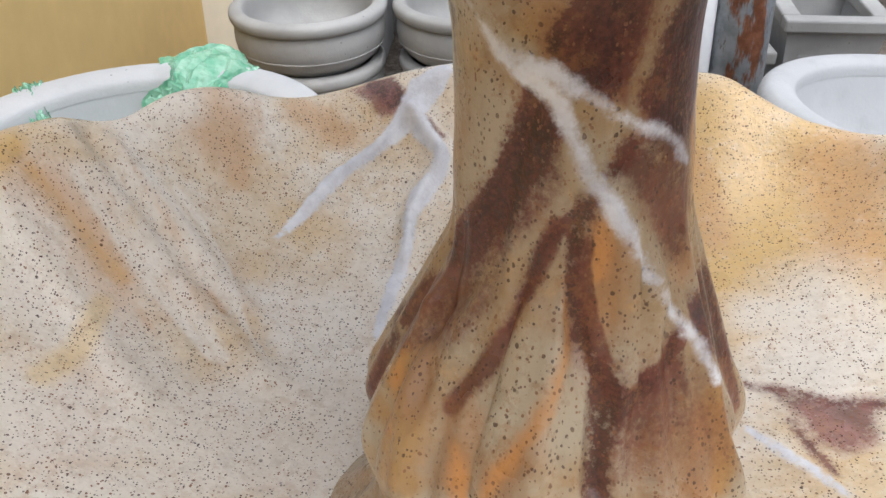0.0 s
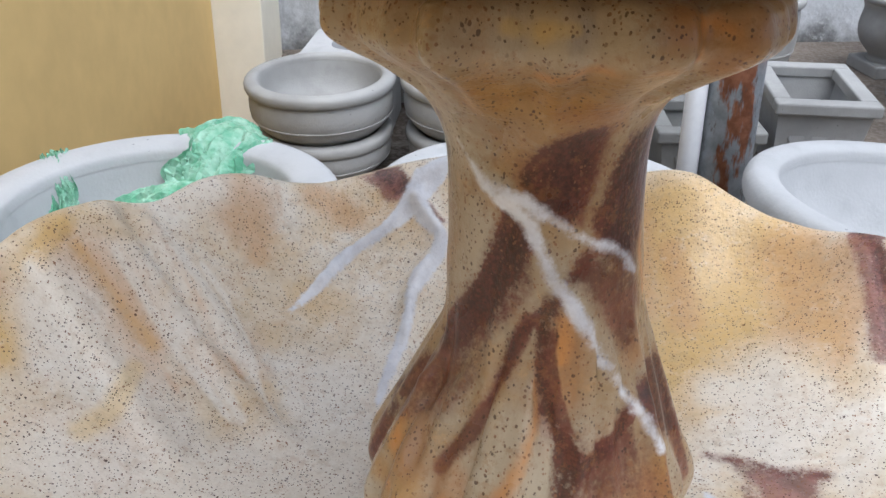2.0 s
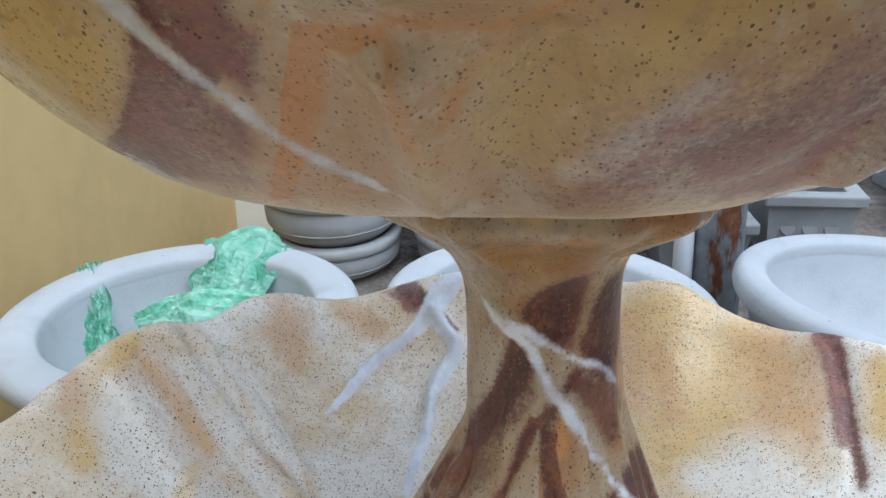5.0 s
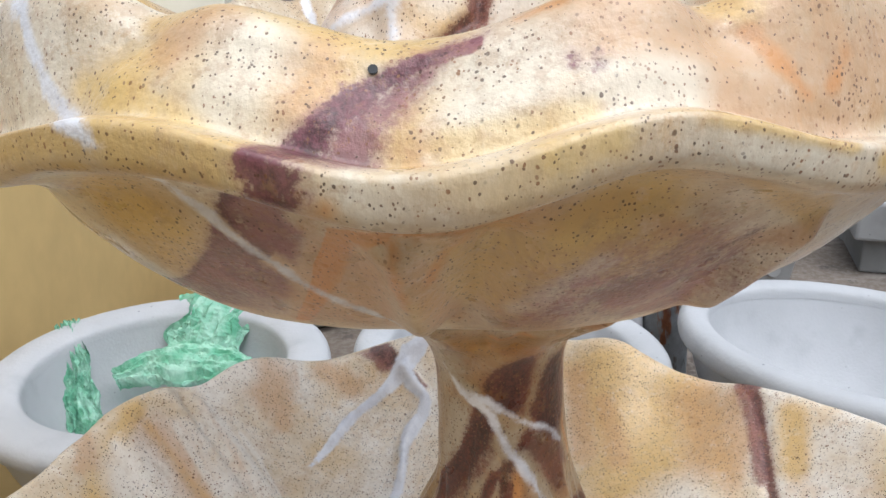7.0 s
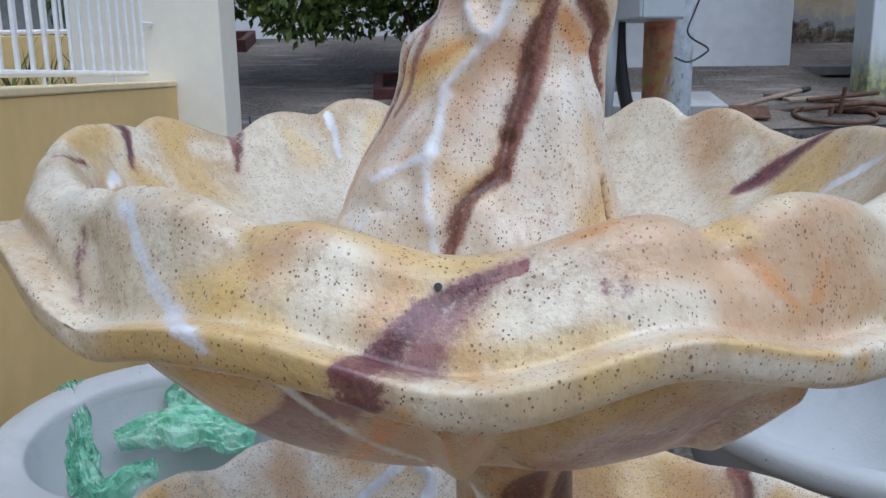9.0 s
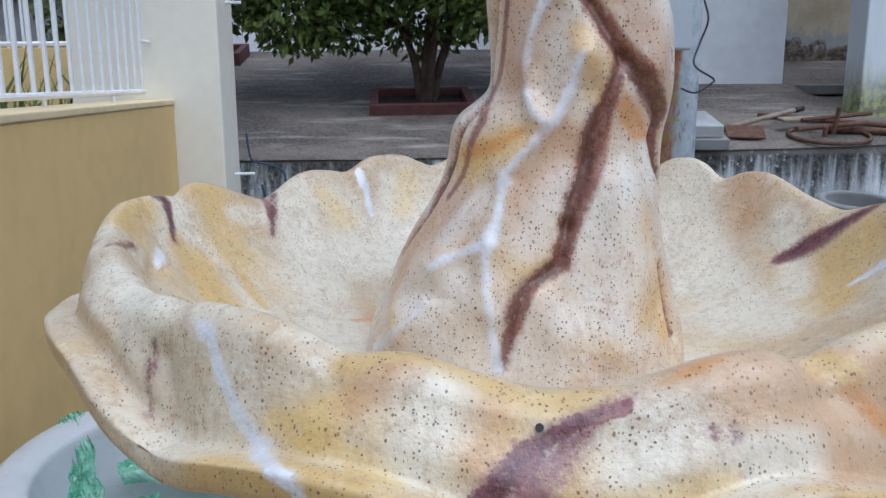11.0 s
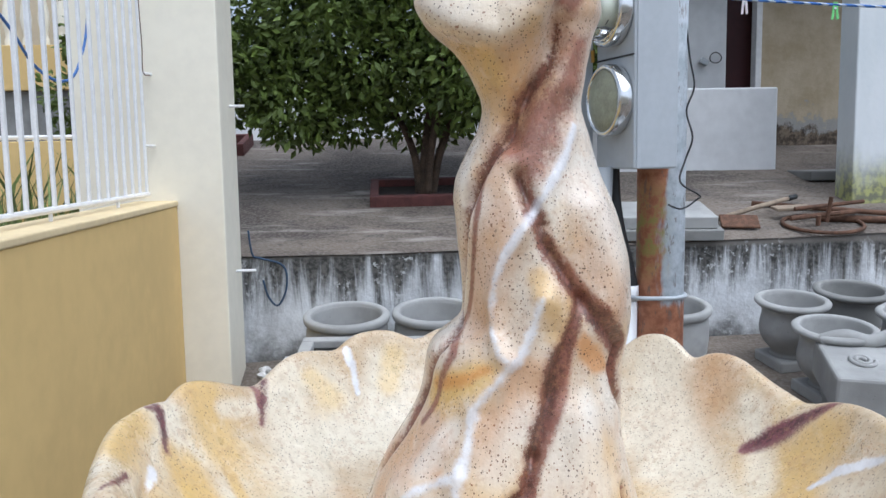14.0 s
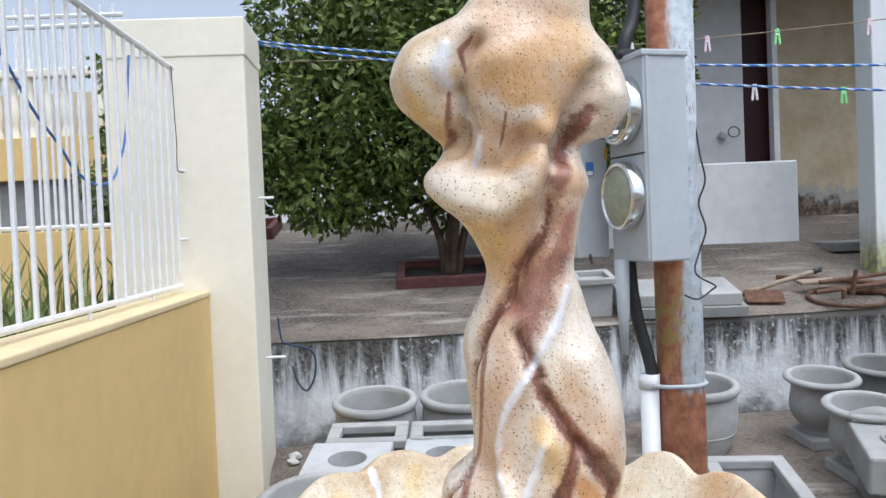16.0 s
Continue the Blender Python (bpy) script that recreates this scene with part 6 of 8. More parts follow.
up = round_grid(
    [0.02, 0.09, 0.15, 0.195 + 0.005 * lobe, 0.225 + 0.009 * lobe + flare, 0.240 + 0.007 * lobe + flare, 0.250 + 0.005 * lobe + flare, 0.261 + 0.003 * lobe + flare, 0.266 + 0.003 * lobe + flare, 0.270 + 0.5 * reach, 0.2725 + reach, 0.2745 + reach, 0.2745 + reach, 0.282 + reach, 0.2888 + reach, 0.2892 + reach, 0.2885 + reach, 0.287 + reach, 0.282 + reach, 0.268 + reach, 0.248, 0.234 + 0.004 * hull, 0.216 + 0.006 * hull, 0.197 + 0.006 * hull, 0.174 + 0.005 * hull, 0.140, 0.09, 0.05],
    [0.975, 0.974, 0.982, 1.002, crest - 0.038, crest - 0.013, crest + 0.002, crest - 0.003, (crest + lip) / 2 + 0.006, lip + 0.016, lip + 0.0085, lip + 0.0045, lip + 0.0045, lip + 0.0055, lip + 0.0048, lip + 0.0040, lip - 0.004, lip - 0.009, lip - 0.0115, lip - 0.012, lip - 0.018, 0.972, 0.953, 0.935, 0.918, 0.911, 0.908, 0.908],
    340, -0.008, 0.010)
painted("upper_basin", up, "upper_basin", M_UPPER, fountain, -1.0, O)
bm = bmesh.new()
bmesh.ops.create_cone(bm, cap_ends=True, segments=14, radius1=0.0013, radius2=0.0015, depth=0.003, matrix=Matrix.Translation((-0.039, -0.2446, 1.0308 - FZ)) @ Matrix.Rotation(radians(63), 4, "X"))
part("drain_hole", bm, M_CABLE, fountain, "small dark drilled hole")

# the abstract standing figure, all one piece
SIDES = [(0.955, -0.117, 0.083), (0.98, -0.118, 0.084), (1.002, -0.1115, 0.081), (1.019, -0.1015, 0.076), (1.034, -0.096, 0.072), (1.052, -0.0870, 0.0683), (1.07, -0.0755, 0.067), (1.089, -0.0660, 0.0668), (1.101, -0.0630, 0.0662), (1.112, -0.0618, 0.0668), (1.120, -0.060, 0.068), (1.127, -0.056, 0.070), (1.134, -0.046, 0.0712), (1.141, -0.0385, 0.0723), (1.150, -0.0375, 0.0728), (1.164, -0.038, 0.0715), (1.183, -0.0390, 0.069), (1.204, -0.0403, 0.0632), (1.22, -0.0418, 0.0580), (1.232, -0.0405, 0.053), (1.24, -0.037, 0.050), (1.25, -0.032, 0.0466), (1.26, -0.0262, 0.0436), (1.267, -0.0232, 0.0413)]
SIDES += [(1.275, -0.0210, 0.0390), (1.284, -0.0225, 0.0398), (1.292, -0.027, 0.0416), (1.30, -0.032, 0.043), (1.310, -0.040, 0.046), (1.322, -0.054, 0.048), (1.333, -0.0615, 0.0525), (1.342, -0.062, 0.0508), (1.350, -0.0592, 0.047), (1.362, -0.051, 0.0445), (1.366, -0.0500, 0.0520), (1.372, -0.057, 0.067), (1.383, -0.068, 0.0793), (1.391, -0.076, 0.0822), (1.399, -0.0835, 0.0825), (1.415, -0.087, 0.0785), (1.427, -0.083, 0.0725), (1.439, -0.0765, 0.062), (1.447, -0.062, 0.058), (1.453, -0.044, 0.0575), (1.469, -0.0288, 0.0568), (1.53, -0.027, 0.054), (1.56, -0.022, 0.046), (1.575, -0.008, 0.03), (1.578, 0.008, 0.014)]
DEPTH = [(0.955, 0.088), (0.98, 0.085), (1.004, 0.080), (1.027, 0.075), (1.05, 0.071), (1.073, 0.064), (1.096, 0.058), (1.119, 0.054), (1.14, 0.051), (1.161, 0.050), (1.182, 0.050), (1.204, 0.048), (1.225, 0.044), (1.25, 0.038), (1.27, 0.034), (1.287, 0.034), (1.309, 0.036), (1.322, 0.041), (1.339, 0.046), (1.351, 0.042), (1.363, 0.038), (1.376, 0.042), (1.394, 0.048), (1.415, 0.051), (1.436, 0.048), (1.45, 0.044), (1.48, 0.041), (1.53, 0.040), (1.56, 0.035), (1.575, 0.02), (1.578, 0.002)]
rows = np.array([(z_, (l_ + r_) / 2, (r_ - l_) / 2, np.interp(z_, *zip(*DEPTH))) for z_, l_, r_ in SIDES])
zz = np.linspace(rows[0, 0], rows[-1, 0], 400)
sm = np.exp(-0.5 * (np.arange(-8, 9) / 1.8) ** 2)
sm /= sm.sum()
cxs, rxs, rys = [np.convolve(np.pad(np.interp(zz, rows[:, 0], rows[:, i]), 8, mode="edge"), sm, "valid") for i in (1, 2, 3)]
fa = np.radians(np.arange(0, 360, 360 / 420))
ca, sa = np.cos(fa), np.sin(fa)
power = 0.86
gx = np.sign(ca) * np.abs(ca) ** power
gy = np.sign(sa) * np.abs(sa) ** power
fig = np.stack([cxs[:, None] + rxs[:, None] * gx, 0.006 + rys[:, None] * gy, np.broadcast_to(zz[:, None], (len(zz), len(fa)))], -1)
figure = painted("sculpture", fig, "figure", M_FIGURE, None, 1.0, (0, 0, 0.97), 0.0024, carve=[("brown", 0.0045, -0.0045), ("white", 0.005, 0.0022)], thin=1.0)
figure.location = (0, 0, 0.97)
tagged(figure, "abstract twisting cream sculpture with brown and white painted veins", "sculpture")

# ---- bowls and pots ----
def turned(name, profile, material, parent, segs=56, rounds=2, wob=0.0, label=""):
    seed = len(bpy.data.objects)
    f = (lambda r, z, a_: (r * (1 + wob * noise.noise((math.cos(a_) * 2, math.sin(a_) * 2, z * 9 + seed))), z)) if wob else None
    v_, f_ = lathe(rounded(profile, rounds), segs, f)
    return part(name, mesh_of(name, v_, f_, True), material, parent, label)


def bowl(x, y, z, r, turn, q):
    """A deep basin with a broad flat rim, set at the rim's centre."""
    h = z - yard_z(y)
    t_ = thing("planter_bowl", pose(x, y, z, 5.0, 0, turn) @ pose(0, 0, -h), "large smooth white cement basin with a broad flat rim", "basin", "cement basins")
    w = r * (1 - q)
    turned("rim", [(r * q, h - 0.024), (r * q + w * 0.04, h - 0.008), (r * q + w * 0.14, h - 0.002), (r * q + w * 0.35, h + 0.004), (r * q + w * 0.7, h + 0.004), (r - w * 0.12, h - 0.001), (r, h - 0.012), (r, h - 0.03), (r - w * 0.12, h - 0.043), (r * 0.92, h - 0.045)], M_BOWL, t_, 72)
    turned("body", [(0.0, h - 0.26), (r * q * 0.4, h - 0.25), (r * q * 0.76, h - 0.185), (r * q * 0.95, h - 0.085), (r * q + 0.001, h - 0.0225), (r * q + 0.0015, h - 0.022), (r * q + 0.002, h - 0.0225), (r * 0.92, h - 0.044), (r * 0.90, h - 0.08), (r * 0.80, h - 0.16), (r * 0.62, h - 0.25), (r * 0.50, 0.10), (r * 0.55, 0.03), (r * 0.56, 0.0), (0.0, 0.0)], M_BOWL, t_, 72)
    return t_


bowl(-0.540, 0.846, 0.497, 0.298, 0, 0.73)
bowl(0.080, 0.905, 0.497, 0.284, 40, 0.76)
bowl(0.722, 0.900, 0.500, 0.335, 80, 0.83)


def crumpled(points, widths, seed, bulge=0.012, crease=0.006):
    """A crushed strip of thin plastic film along a line: jittered facets, gathered folds, a rounded back."""
    rnd = random.Random(seed)
    line = arc(points, 14)
    bm = bmesh.new()
    rows_ = []
    n = 31
    side = None
    for i, p in enumerate(line):
        t_ = i / (len(line) - 1) * (len(widths) - 1)
        w = widths[int(t_)] * (1 - t_ % 1) + widths[min(int(t_) + 1, len(widths) - 1)] * (t_ % 1)
        d = (line[min(i + 1, len(line) - 1)] - line[max(i - 1, 0)]).normalized()
        fresh = d.cross(Vector((0, -0.35, 1))).normalized()
        side = fresh if side is None else (side * 0.6 + fresh * 0.4).normalized()
        up = side.cross(d)
        if up.z < 0 and up.y > 0:
            up = -up
        row = []
        for k_ in range(n):
            s = k_ / (n - 1) * 2 - 1
            ang = s * 1.45
            fold = abs(noise.noise((s * 5.5 + 0.8 * math.sin(i * 0.11 + seed), i * 0.045, seed))) + 0.5 * abs(noise.noise((s * 12.0 + 0.03 * i, i * 0.09, seed + 5)))
            q = p + side * (w * math.sin(ang) * (0.92 + 0.35 * noise.noise((i * 0.10, s * 2, seed)))) + up * (bulge * math.cos(ang) - crease * 4.5 * fold)
            row.append(bm.verts.new(q + Vector([rnd.uniform(-1, 1) for _ in range(3)]) * crease * 0.22))
        rows_.append(row)
    for j, (a_, b_) in enumerate(zip(rows_, rows_[1:])):
        for k_ in range(n - 1):
            if (j + k_) % 2:
                bm.faces.new((a_[k_], a_[k_ + 1], b_[k_ + 1]))
                bm.faces.new((a_[k_], b_[k_ + 1], b_[k_]))
            else:
                bm.faces.new((a_[k_], a_[k_ + 1], b_[k_]))
                bm.faces.new((a_[k_ + 1], b_[k_ + 1], b_[k_]))
    return bm


def film_material():
    k = Net("green_plastic_film", 0.22)
    k.colour(k.mix(k.ramp(k.noise(26.0, 4, 0.6), 0.3, 0.7), (0.20, 0.56, 0.36), (0.52, 0.84, 0.66)))
    k.b.inputs["Transmission Weight"].default_value = 0.35
    k.b.inputs["IOR"].default_value = 1.3
    k.bump(k.noise(150.0, 5, 0.7, dist=3.0), 0.5, 0.004)
    return k.m


M_FILM = film_material()
bag = thing("plastic_wrap", pose(-0.55, 0.9, 0.497), "crumpled translucent green plastic film draped over the basin rim", "plastic wrap")
bx = Matrix.Translation((0.55, -0.9, -0.497))
for nm, pts, ws, seed, bulge in (("strand", [(-0.795, 1.035, 0.475), (-0.775, 1.005, 0.510), (-0.745, 0.955, 0.487), (-0.728, 0.925, 0.445), (-0.715, 0.90, 0.405), (-0.69, 0.87, 0.365)], [0.030, 0.032, 0.026, 0.030, 0.034, 0.034], 3, 0.014),
                                 ("clump", [(-0.445, 1.180, 0.480), (-0.475, 1.145, 0.522), (-0.495, 1.080, 0.522), (-0.510, 1.030, 0.482), (-0.525, 0.995, 0.42)], [0.060, 0.078, 0.088, 0.082, 0.070], 5, 0.016),
                                 ("knot", [(-0.660, 0.955, 0.410), (-0.600, 0.970, 0.430), (-0.530, 0.965, 0.440), (-0.460, 0.965, 0.430), (-0.410, 0.975, 0.41)], [0.020, 0.048, 0.058, 0.054, 0.034], 8, 0.040),
                                 ("tail", [(-0.695, 0.850, 0.365), (-0.650, 0.840, 0.368), (-0.615, 0.875, 0.385), (-0.575, 0.90, 0.39)], [0.030, 0.036, 0.030, 0.018], 9, 0.022)):
    ob = part(nm, crumpled(pts, ws, seed, bulge), M_FILM, bag)
    ob.data.transform(bx)


def round_pot(x, y, r, h, name="flower_pot", label="round pale cement flower pot with a thick rolled rim", material=M_POT, z=None, group="round pots"):
    m = on_yard(x, y) if z is None else on_yard(x, y, 0, z)
    t_ = thing(name, m, label, "pot", group)
    turned("rim", [(r * 0.80, h - 0.012), (r * 0.82, h + 0.002), (r * 0.89, h + 0.006), (r * 0.98, h), (r, h - 0.014), (r * 0.98, h - 0.03), (r * 0.90, h - 0.036)], material, t_, 48, 2, 0.008)
    turned("body", [(0, 0.05), (r * 0.55, 0.05), (r * 0.74, h * 0.5), (r * 0.801, h - 0.0115), (r * 0.803, h - 0.011), (r * 0.805, h - 0.0115), (r * 0.915, h - 0.034), (r * 0.95, h * 0.70), (r * 0.96, h * 0.50), (r * 0.93, h * 0.32), (r * 0.84, h * 0.14), (r * 0.78, 0.02), (r * 0.74, 0.0), (0, 0.0)], material, t_, 48, 2, 0.008)
    turned("band", [(r * 0.90, h * 0.30), (r * 0.935, h * 0.325), (r * 0.945, h * 0.35), (r * 0.91, h * 0.37)], material, t_, 48, 1)
    return t_


def urn(x, y, r, h, material, label):
    """A squat urn with a spreading rim on a square foot."""
    t_ = thing("garden_urn", on_yard(x, y, 12), label, "urn", "cement urns")
    turned("rim", [(r * 0.78, h - 0.012), (r * 0.80, h), (r * 0.88, h + 0.004), (r * 0.98, h - 0.003), (r, h - 0.014), (r * 0.96, h - 0.024), (r * 0.84, h - 0.034)], material, t_, 48, 2, 0.01)
    turned("body", [(0, 0.12), (r * 0.5, 0.12), (r * 0.72, h * 0.6), (r * 0.782, h - 0.0105), (r * 0.784, h - 0.010), (r * 0.786, h - 0.0105), (r * 0.84, h - 0.032), (r * 0.76, h - 0.06), (r * 0.80, h * 0.66), (r * 0.82, h * 0.52), (r * 0.70, h * 0.36), (r * 0.46, h * 0.24), (r * 0.44, h * 0.2), (r * 0.52, 0.045), (0, 0.045)], material, t_, 48, 2, 0.008)
    part("foot", block((r * 1.25, r * 1.25, 0.05), (0, 0, 0.024), 0.008), material, t_)
    return t_


def square_pot(x, y, w, d, h, turn=0.0, material=M_POT, label="square pale cement planter with a flat rim"):
    t_ = thing("square_planter", on_yard(x, y, turn), label, "planter", "square planters")
    for sx, sy, lx, ly in ((0, -1, w, 0.05), (0, 1, w, 0.05), (-1, 0, 0.05, d - 0.1), (1, 0, 0.05, d - 0.1)):
        part("rim", block((lx, ly, 0.035), (sx * (w / 2 - 0.025), sy * (d / 2 - 0.025), h - 0.0175), 0.006), material, t_)
    v_ = []
    for zz_, s_, in ((h - 0.03, 0.90), (0.0, 0.74)):
        v_ += [(a_ * w / 2 * s_, b_ * d / 2 * s_, zz_) for a_, b_ in ((-1, -1), (1, -1), (1, 1), (-1, 1))]
    for zz_, s_ in ((h - 0.03, 0.78), (0.06, 0.62)):
        v_ += [(a_ * w / 2 * s_, b_ * d / 2 * s_, zz_) for a_, b_ in ((-1, -1), (1, -1), (1, 1), (-1, 1))]
    f_ = []
    for i in range(4):
        j = (i + 1) % 4
        f_ += [(i + 4, j + 4, j, i), (8 + i, 8 + j, 12 + j, 12 + i), (i, j, 8 + j, 8 + i)]
    f_ += [(7, 6, 5, 4), (12, 13, 14, 15)]
    part("body", mesh_of("body", v_, f_), material, t_)
    for k_ in (-0.22, 0.0, 0.22):
        bm = bmesh.new()
        bmesh.ops.create_cone(bm, cap_ends=True, segments=20, radius1=w * 0.09, radius2=w * 0.075, depth=0.012, matrix=Matrix.Translation((k_ * w, -d * 0.41, h * 0.55)) @ Matrix.Rotation(radians(80), 4, "X"))
        part("medallion", bm, material, t_)
    return t_


def holed_block(x, y, w, h, turn=0.0):
    """A square cap block with a round hole in its top."""
    t_ = thing("cap_block", on_yard(x, y, turn), "square white cement block with a round hole on top", "block", "cap blocks")
    n, r, half = 32, w * 0.235, w / 2
    v_, f_ = [], []
    ring = []
    for i in range(n):
        a_ = 2 * math.pi * i / n
        c_, s_ = math.cos(a_), math.sin(a_)
        q = half / max(abs(c_), abs(s_))
        ring.append((a_, c_ * q, s_ * q))
    for a_, ox, oy in ring:
        c_, s_ = math.cos(a_), math.sin(a_)
        v_ += [(r * c_, r * s_, h - 0.12), (r * c_, r * s_, h), (ox * 0.985, oy * 0.985, h), (ox, oy, h - 0.005), (ox, oy, h - 0.05), (ox * 0.86, oy * 0.86, h - 0.07), (ox * 0.86, oy * 0.86, 0.0)]
    for i in range(n):
        j = (i + 1) % n
        f_ += [(7 * i + k_, 7 * i + k_ + 1, 7 * j + k_ + 1, 7 * j + k_) for k_ in range(6)]
    f_.append(tuple(7 * i for i in range(n)))
    part("body", mesh_of("body", v_, f_), M_BOWL, t_)
    return t_


round_pot(-0.52, 2.075, 0.222, 0.16, z=0.12, label="wide round pale cement pot standing on another pot")
round_pot(-0.515, 2.085, 0.205, 0.125, label="low round cement pot under another pot")
round_pot(-0.075, 2.10, 0.212, 0.16, z=0.12, label="wide round pale cement pot standing on another pot")
round_pot(-0.075, 2.11, 0.200, 0.125, label="low round cement pot under another pot")
round_pot(-0.425, 2.985, 0.186, 0.30)
round_pot(-0.045, 3.020, 0.190, 0.30)
round_pot(0.965, 3.035, 0.188, 0.30)
urn(1.525, 3.065, 0.160, 0.305, M_POT, "pale cement urn with a spreading rim on a square foot")
urn(1.545, 2.715, 0.166, 0.30, M_POT, "pale cement urn with a spreading rim beside a carved block")
urn(1.865, 3.215, 0.168, 0.30, M_POT_DARK, "dark weathered cement urn against the retaining wall")
urn(1.960, 2.860, 0.160, 0.30, M_POT, "pale cement urn with a spreading rim on a square foot")
square_pot(-0.425, 2.685, 0.315, 0.215, 0.27)
square_pot(-0.095, 2.675, 0.325, 0.215, 0.27)
square_pot(0.925, 2.190, 0.285, 0.385, 0.25, -4)
square_pot(0.585, 2.080, 0.30, 0.30, 0.19, 2, M_POT_DARK, "square grey cement planter behind the pole")
holed_block(-0.475, 2.425, 0.305, 0.27, -2)
holed_block(-0.120, 2.440, 0.305, 0.27, -2)

# crumbs of mortar and a dry twig at the foot of the gate pillar
M_MORTAR = concrete("pale_mortar", (0.62, 0.61, 0.59), pits=False)
rnd = random.Random(5)
for i in range(7):
    bm = bmesh.new()
    bmesh.ops.create_icosphere(bm, subdivisions=2, radius=rnd.uniform(0.012, 0.030))
    for v in bm.verts:
        v.co *= 1 + 0.5 * noise.noise(v.co * 60 + Vector((i, 0, 0)))
        v.co.z *= 0.6
    x_, y_ = -0.86 + rnd.uniform(-0.01, 0.07), 2.70 + rnd.uniform(0.0, 0.42)
    chip = part("mortar_crumb", bm, M_MORTAR)
    chip.location = (x_, y_, yard_z(y_) - gutter(x_, y_) + 0.008)
    tagged(chip, "small crumb of pale mortar at the foot of the pillar", "rubble", "mortar crumbs")

# the carved bench blocks at the right
bench = thing("carved_block", on_yard(1.66, 2.40, -14), "grey cement block with a scrolled carved top on a plain block", "carved block")
part("base", block((0.52, 0.36, 0.13), (0.02, 0.02, 0.065), 0.008), M_POT_DARK, bench)
part("slab", block((0.56, 0.40, 0.14), (0, 0, 0.20), 0.012), M_POT, bench)
scroll = []
for i in range(60):
    a_ = i / 59 * 4 * math.pi
    q = 0.012 + 0.034 * i / 59
    scroll.append((q * math.cos(a_), q * math.sin(a_), 0.0))
for sx in (-0.16, 0.0, 0.16):
    ob = part("scroll", tube([(sx + p[0], -0.02 + p[1] * 1.4, 0.274) for p in scroll], 0.008, 6), M_POT, bench, "", True)
part("crest", tube(arc([(-0.27, 0.16, 0.275), (-0.18, 0.165, 0.30), (-0.09, 0.16, 0.285), (0, 0.165, 0.315), (0.09, 0.16, 0.285), (0.18, 0.165, 0.30), (0.27, 0.16, 0.275)], 5), 0.028, 10), M_POT, bench, "", True)


# ---- the pole with its meters ----
def pole_material():
    """Rust-red primer with peeling silver-grey paint, green damp near the join."""
    k = Net("peeling_grey_pole_paint", 0.6)
    sep = k.t.nodes.new("ShaderNodeSeparateXYZ")
    k.link(k.tc, sep.inputs[0])
    n = k.noise(9.0, 6, 0.65, vec=k.stretch(1, 1, 0.25))
    f = k.noise(34.0, 5, 0.65)
    red = k.mix(k.ramp(f, 0.35, 0.65), (0.27, 0.10, 0.05), (0.46, 0.20, 0.11))
    grey = k.mix(k.ramp(f, 0.3, 0.7), (0.33, 0.37, 0.40), (0.52, 0.56, 0.60))
    side = k.math("ADD", k.math("MULTIPLY", sep.outputs[0], 9.0), k.math("MULTIPLY", k.math("SUBTRACT", n, 0.5), 1.5))
    high = k.ramp(k.math("ADD", sep.outputs[2], k.math("MULTIPLY", k.math("SUBTRACT", n, 0.5), 0.2)), 0.80, 0.82)
    low = k.math("MULTIPLY", k.ramp(n, 0.41, 0.45), k.ramp(sep.outputs[2], 0.62, 0.5))
    c = k.mix(k.math("MAXIMUM", k.math("MULTIPLY", high, k.ramp(side, -0.16, 0.0)), low), red, grey)
    moss = k.math("MULTIPLY", k.ramp(f, 0.42, 0.6), k.math("MULTIPLY", k.ramp(k.math("ABSOLUTE", k.math("SUBTRACT", sep.outputs[2], 0.98)), 0.15, 0.02), k.ramp(side, 0.2, -0.2)))
    c = k.mix(k.math("MULTIPLY", moss, 0.8), c, (0.20, 0.22, 0.05))
    flakes = k.math("MULTIPLY", k.ramp(k.noise(60.0, 5, 0.7, vec=k.stretch(1, 1, 0.3)), 0.58, 0.64), 0.7)
    c = k.mix(flakes, c, (0.16, 0.12, 0.10))
    k.colour(c)
    k.bump(k.math("ADD", n, f), 0.5, 0.004)
    return k.m


M_POLE = pole_material()
PX, PY = 0.490, 1.425
pz = yard_z(PY)
pole = thing("utility_pole", pose(PX, PY, pz), "steel pipe pole with peeling grey paint over rust", "pole")
part("pipe", tube([(0, 0, 0), (0, 0, 1.2), (0, 0, 2.6)], 0.056, 40), M_POLE, pole, "", True)
part("strap", tube([(0.058 * math.cos(a_ * 0.2618) - (0.028 if 6 < a_ < 18 else 0.0), 0.058 * math.sin(a_ * 0.2618) - 0.003, 0.825) for a_ in range(25)], 0.0055, 6, False), M_GREYPAINT, pole, "flat grey metal strap round pole and conduit", True)
conduit = thing("conduit_pipe", pose(PX - 0.080, PY - 0.012, pz), "white plastic conduit with a black cable running into it", "conduit")
part("sleeve", tube([(0, 0, 0), (0, 0, 0.4), (0, 0, 0.845)], 0.0225, 24), M_PVC, conduit, "", True)
part("collar", tube([(0, 0, 0.815), (0, 0, 0.85)], 0.0255, 24), M_PVC, conduit, "", True)
part("cable", tube(arc([(0.010, 0.0, 0.84), (-0.002, 0.0, 0.90), (-0.022, 0.0, 0.98), (-0.034, 0.0, 1.06), (-0.038, 0.0, 1.15)], 6), 0.0155, 16), M_CABLE, conduit, "thick black cable", True)
BOX_M = pose(0.386, 1.272, 1.2105, 0, 0, 17) @ Matrix.Diagonal((0.945, 0.945, 0.945, 1))
meter = thing("meter_box", BOX_M, "grey steel electric meter box with two round sockets", "meter box")
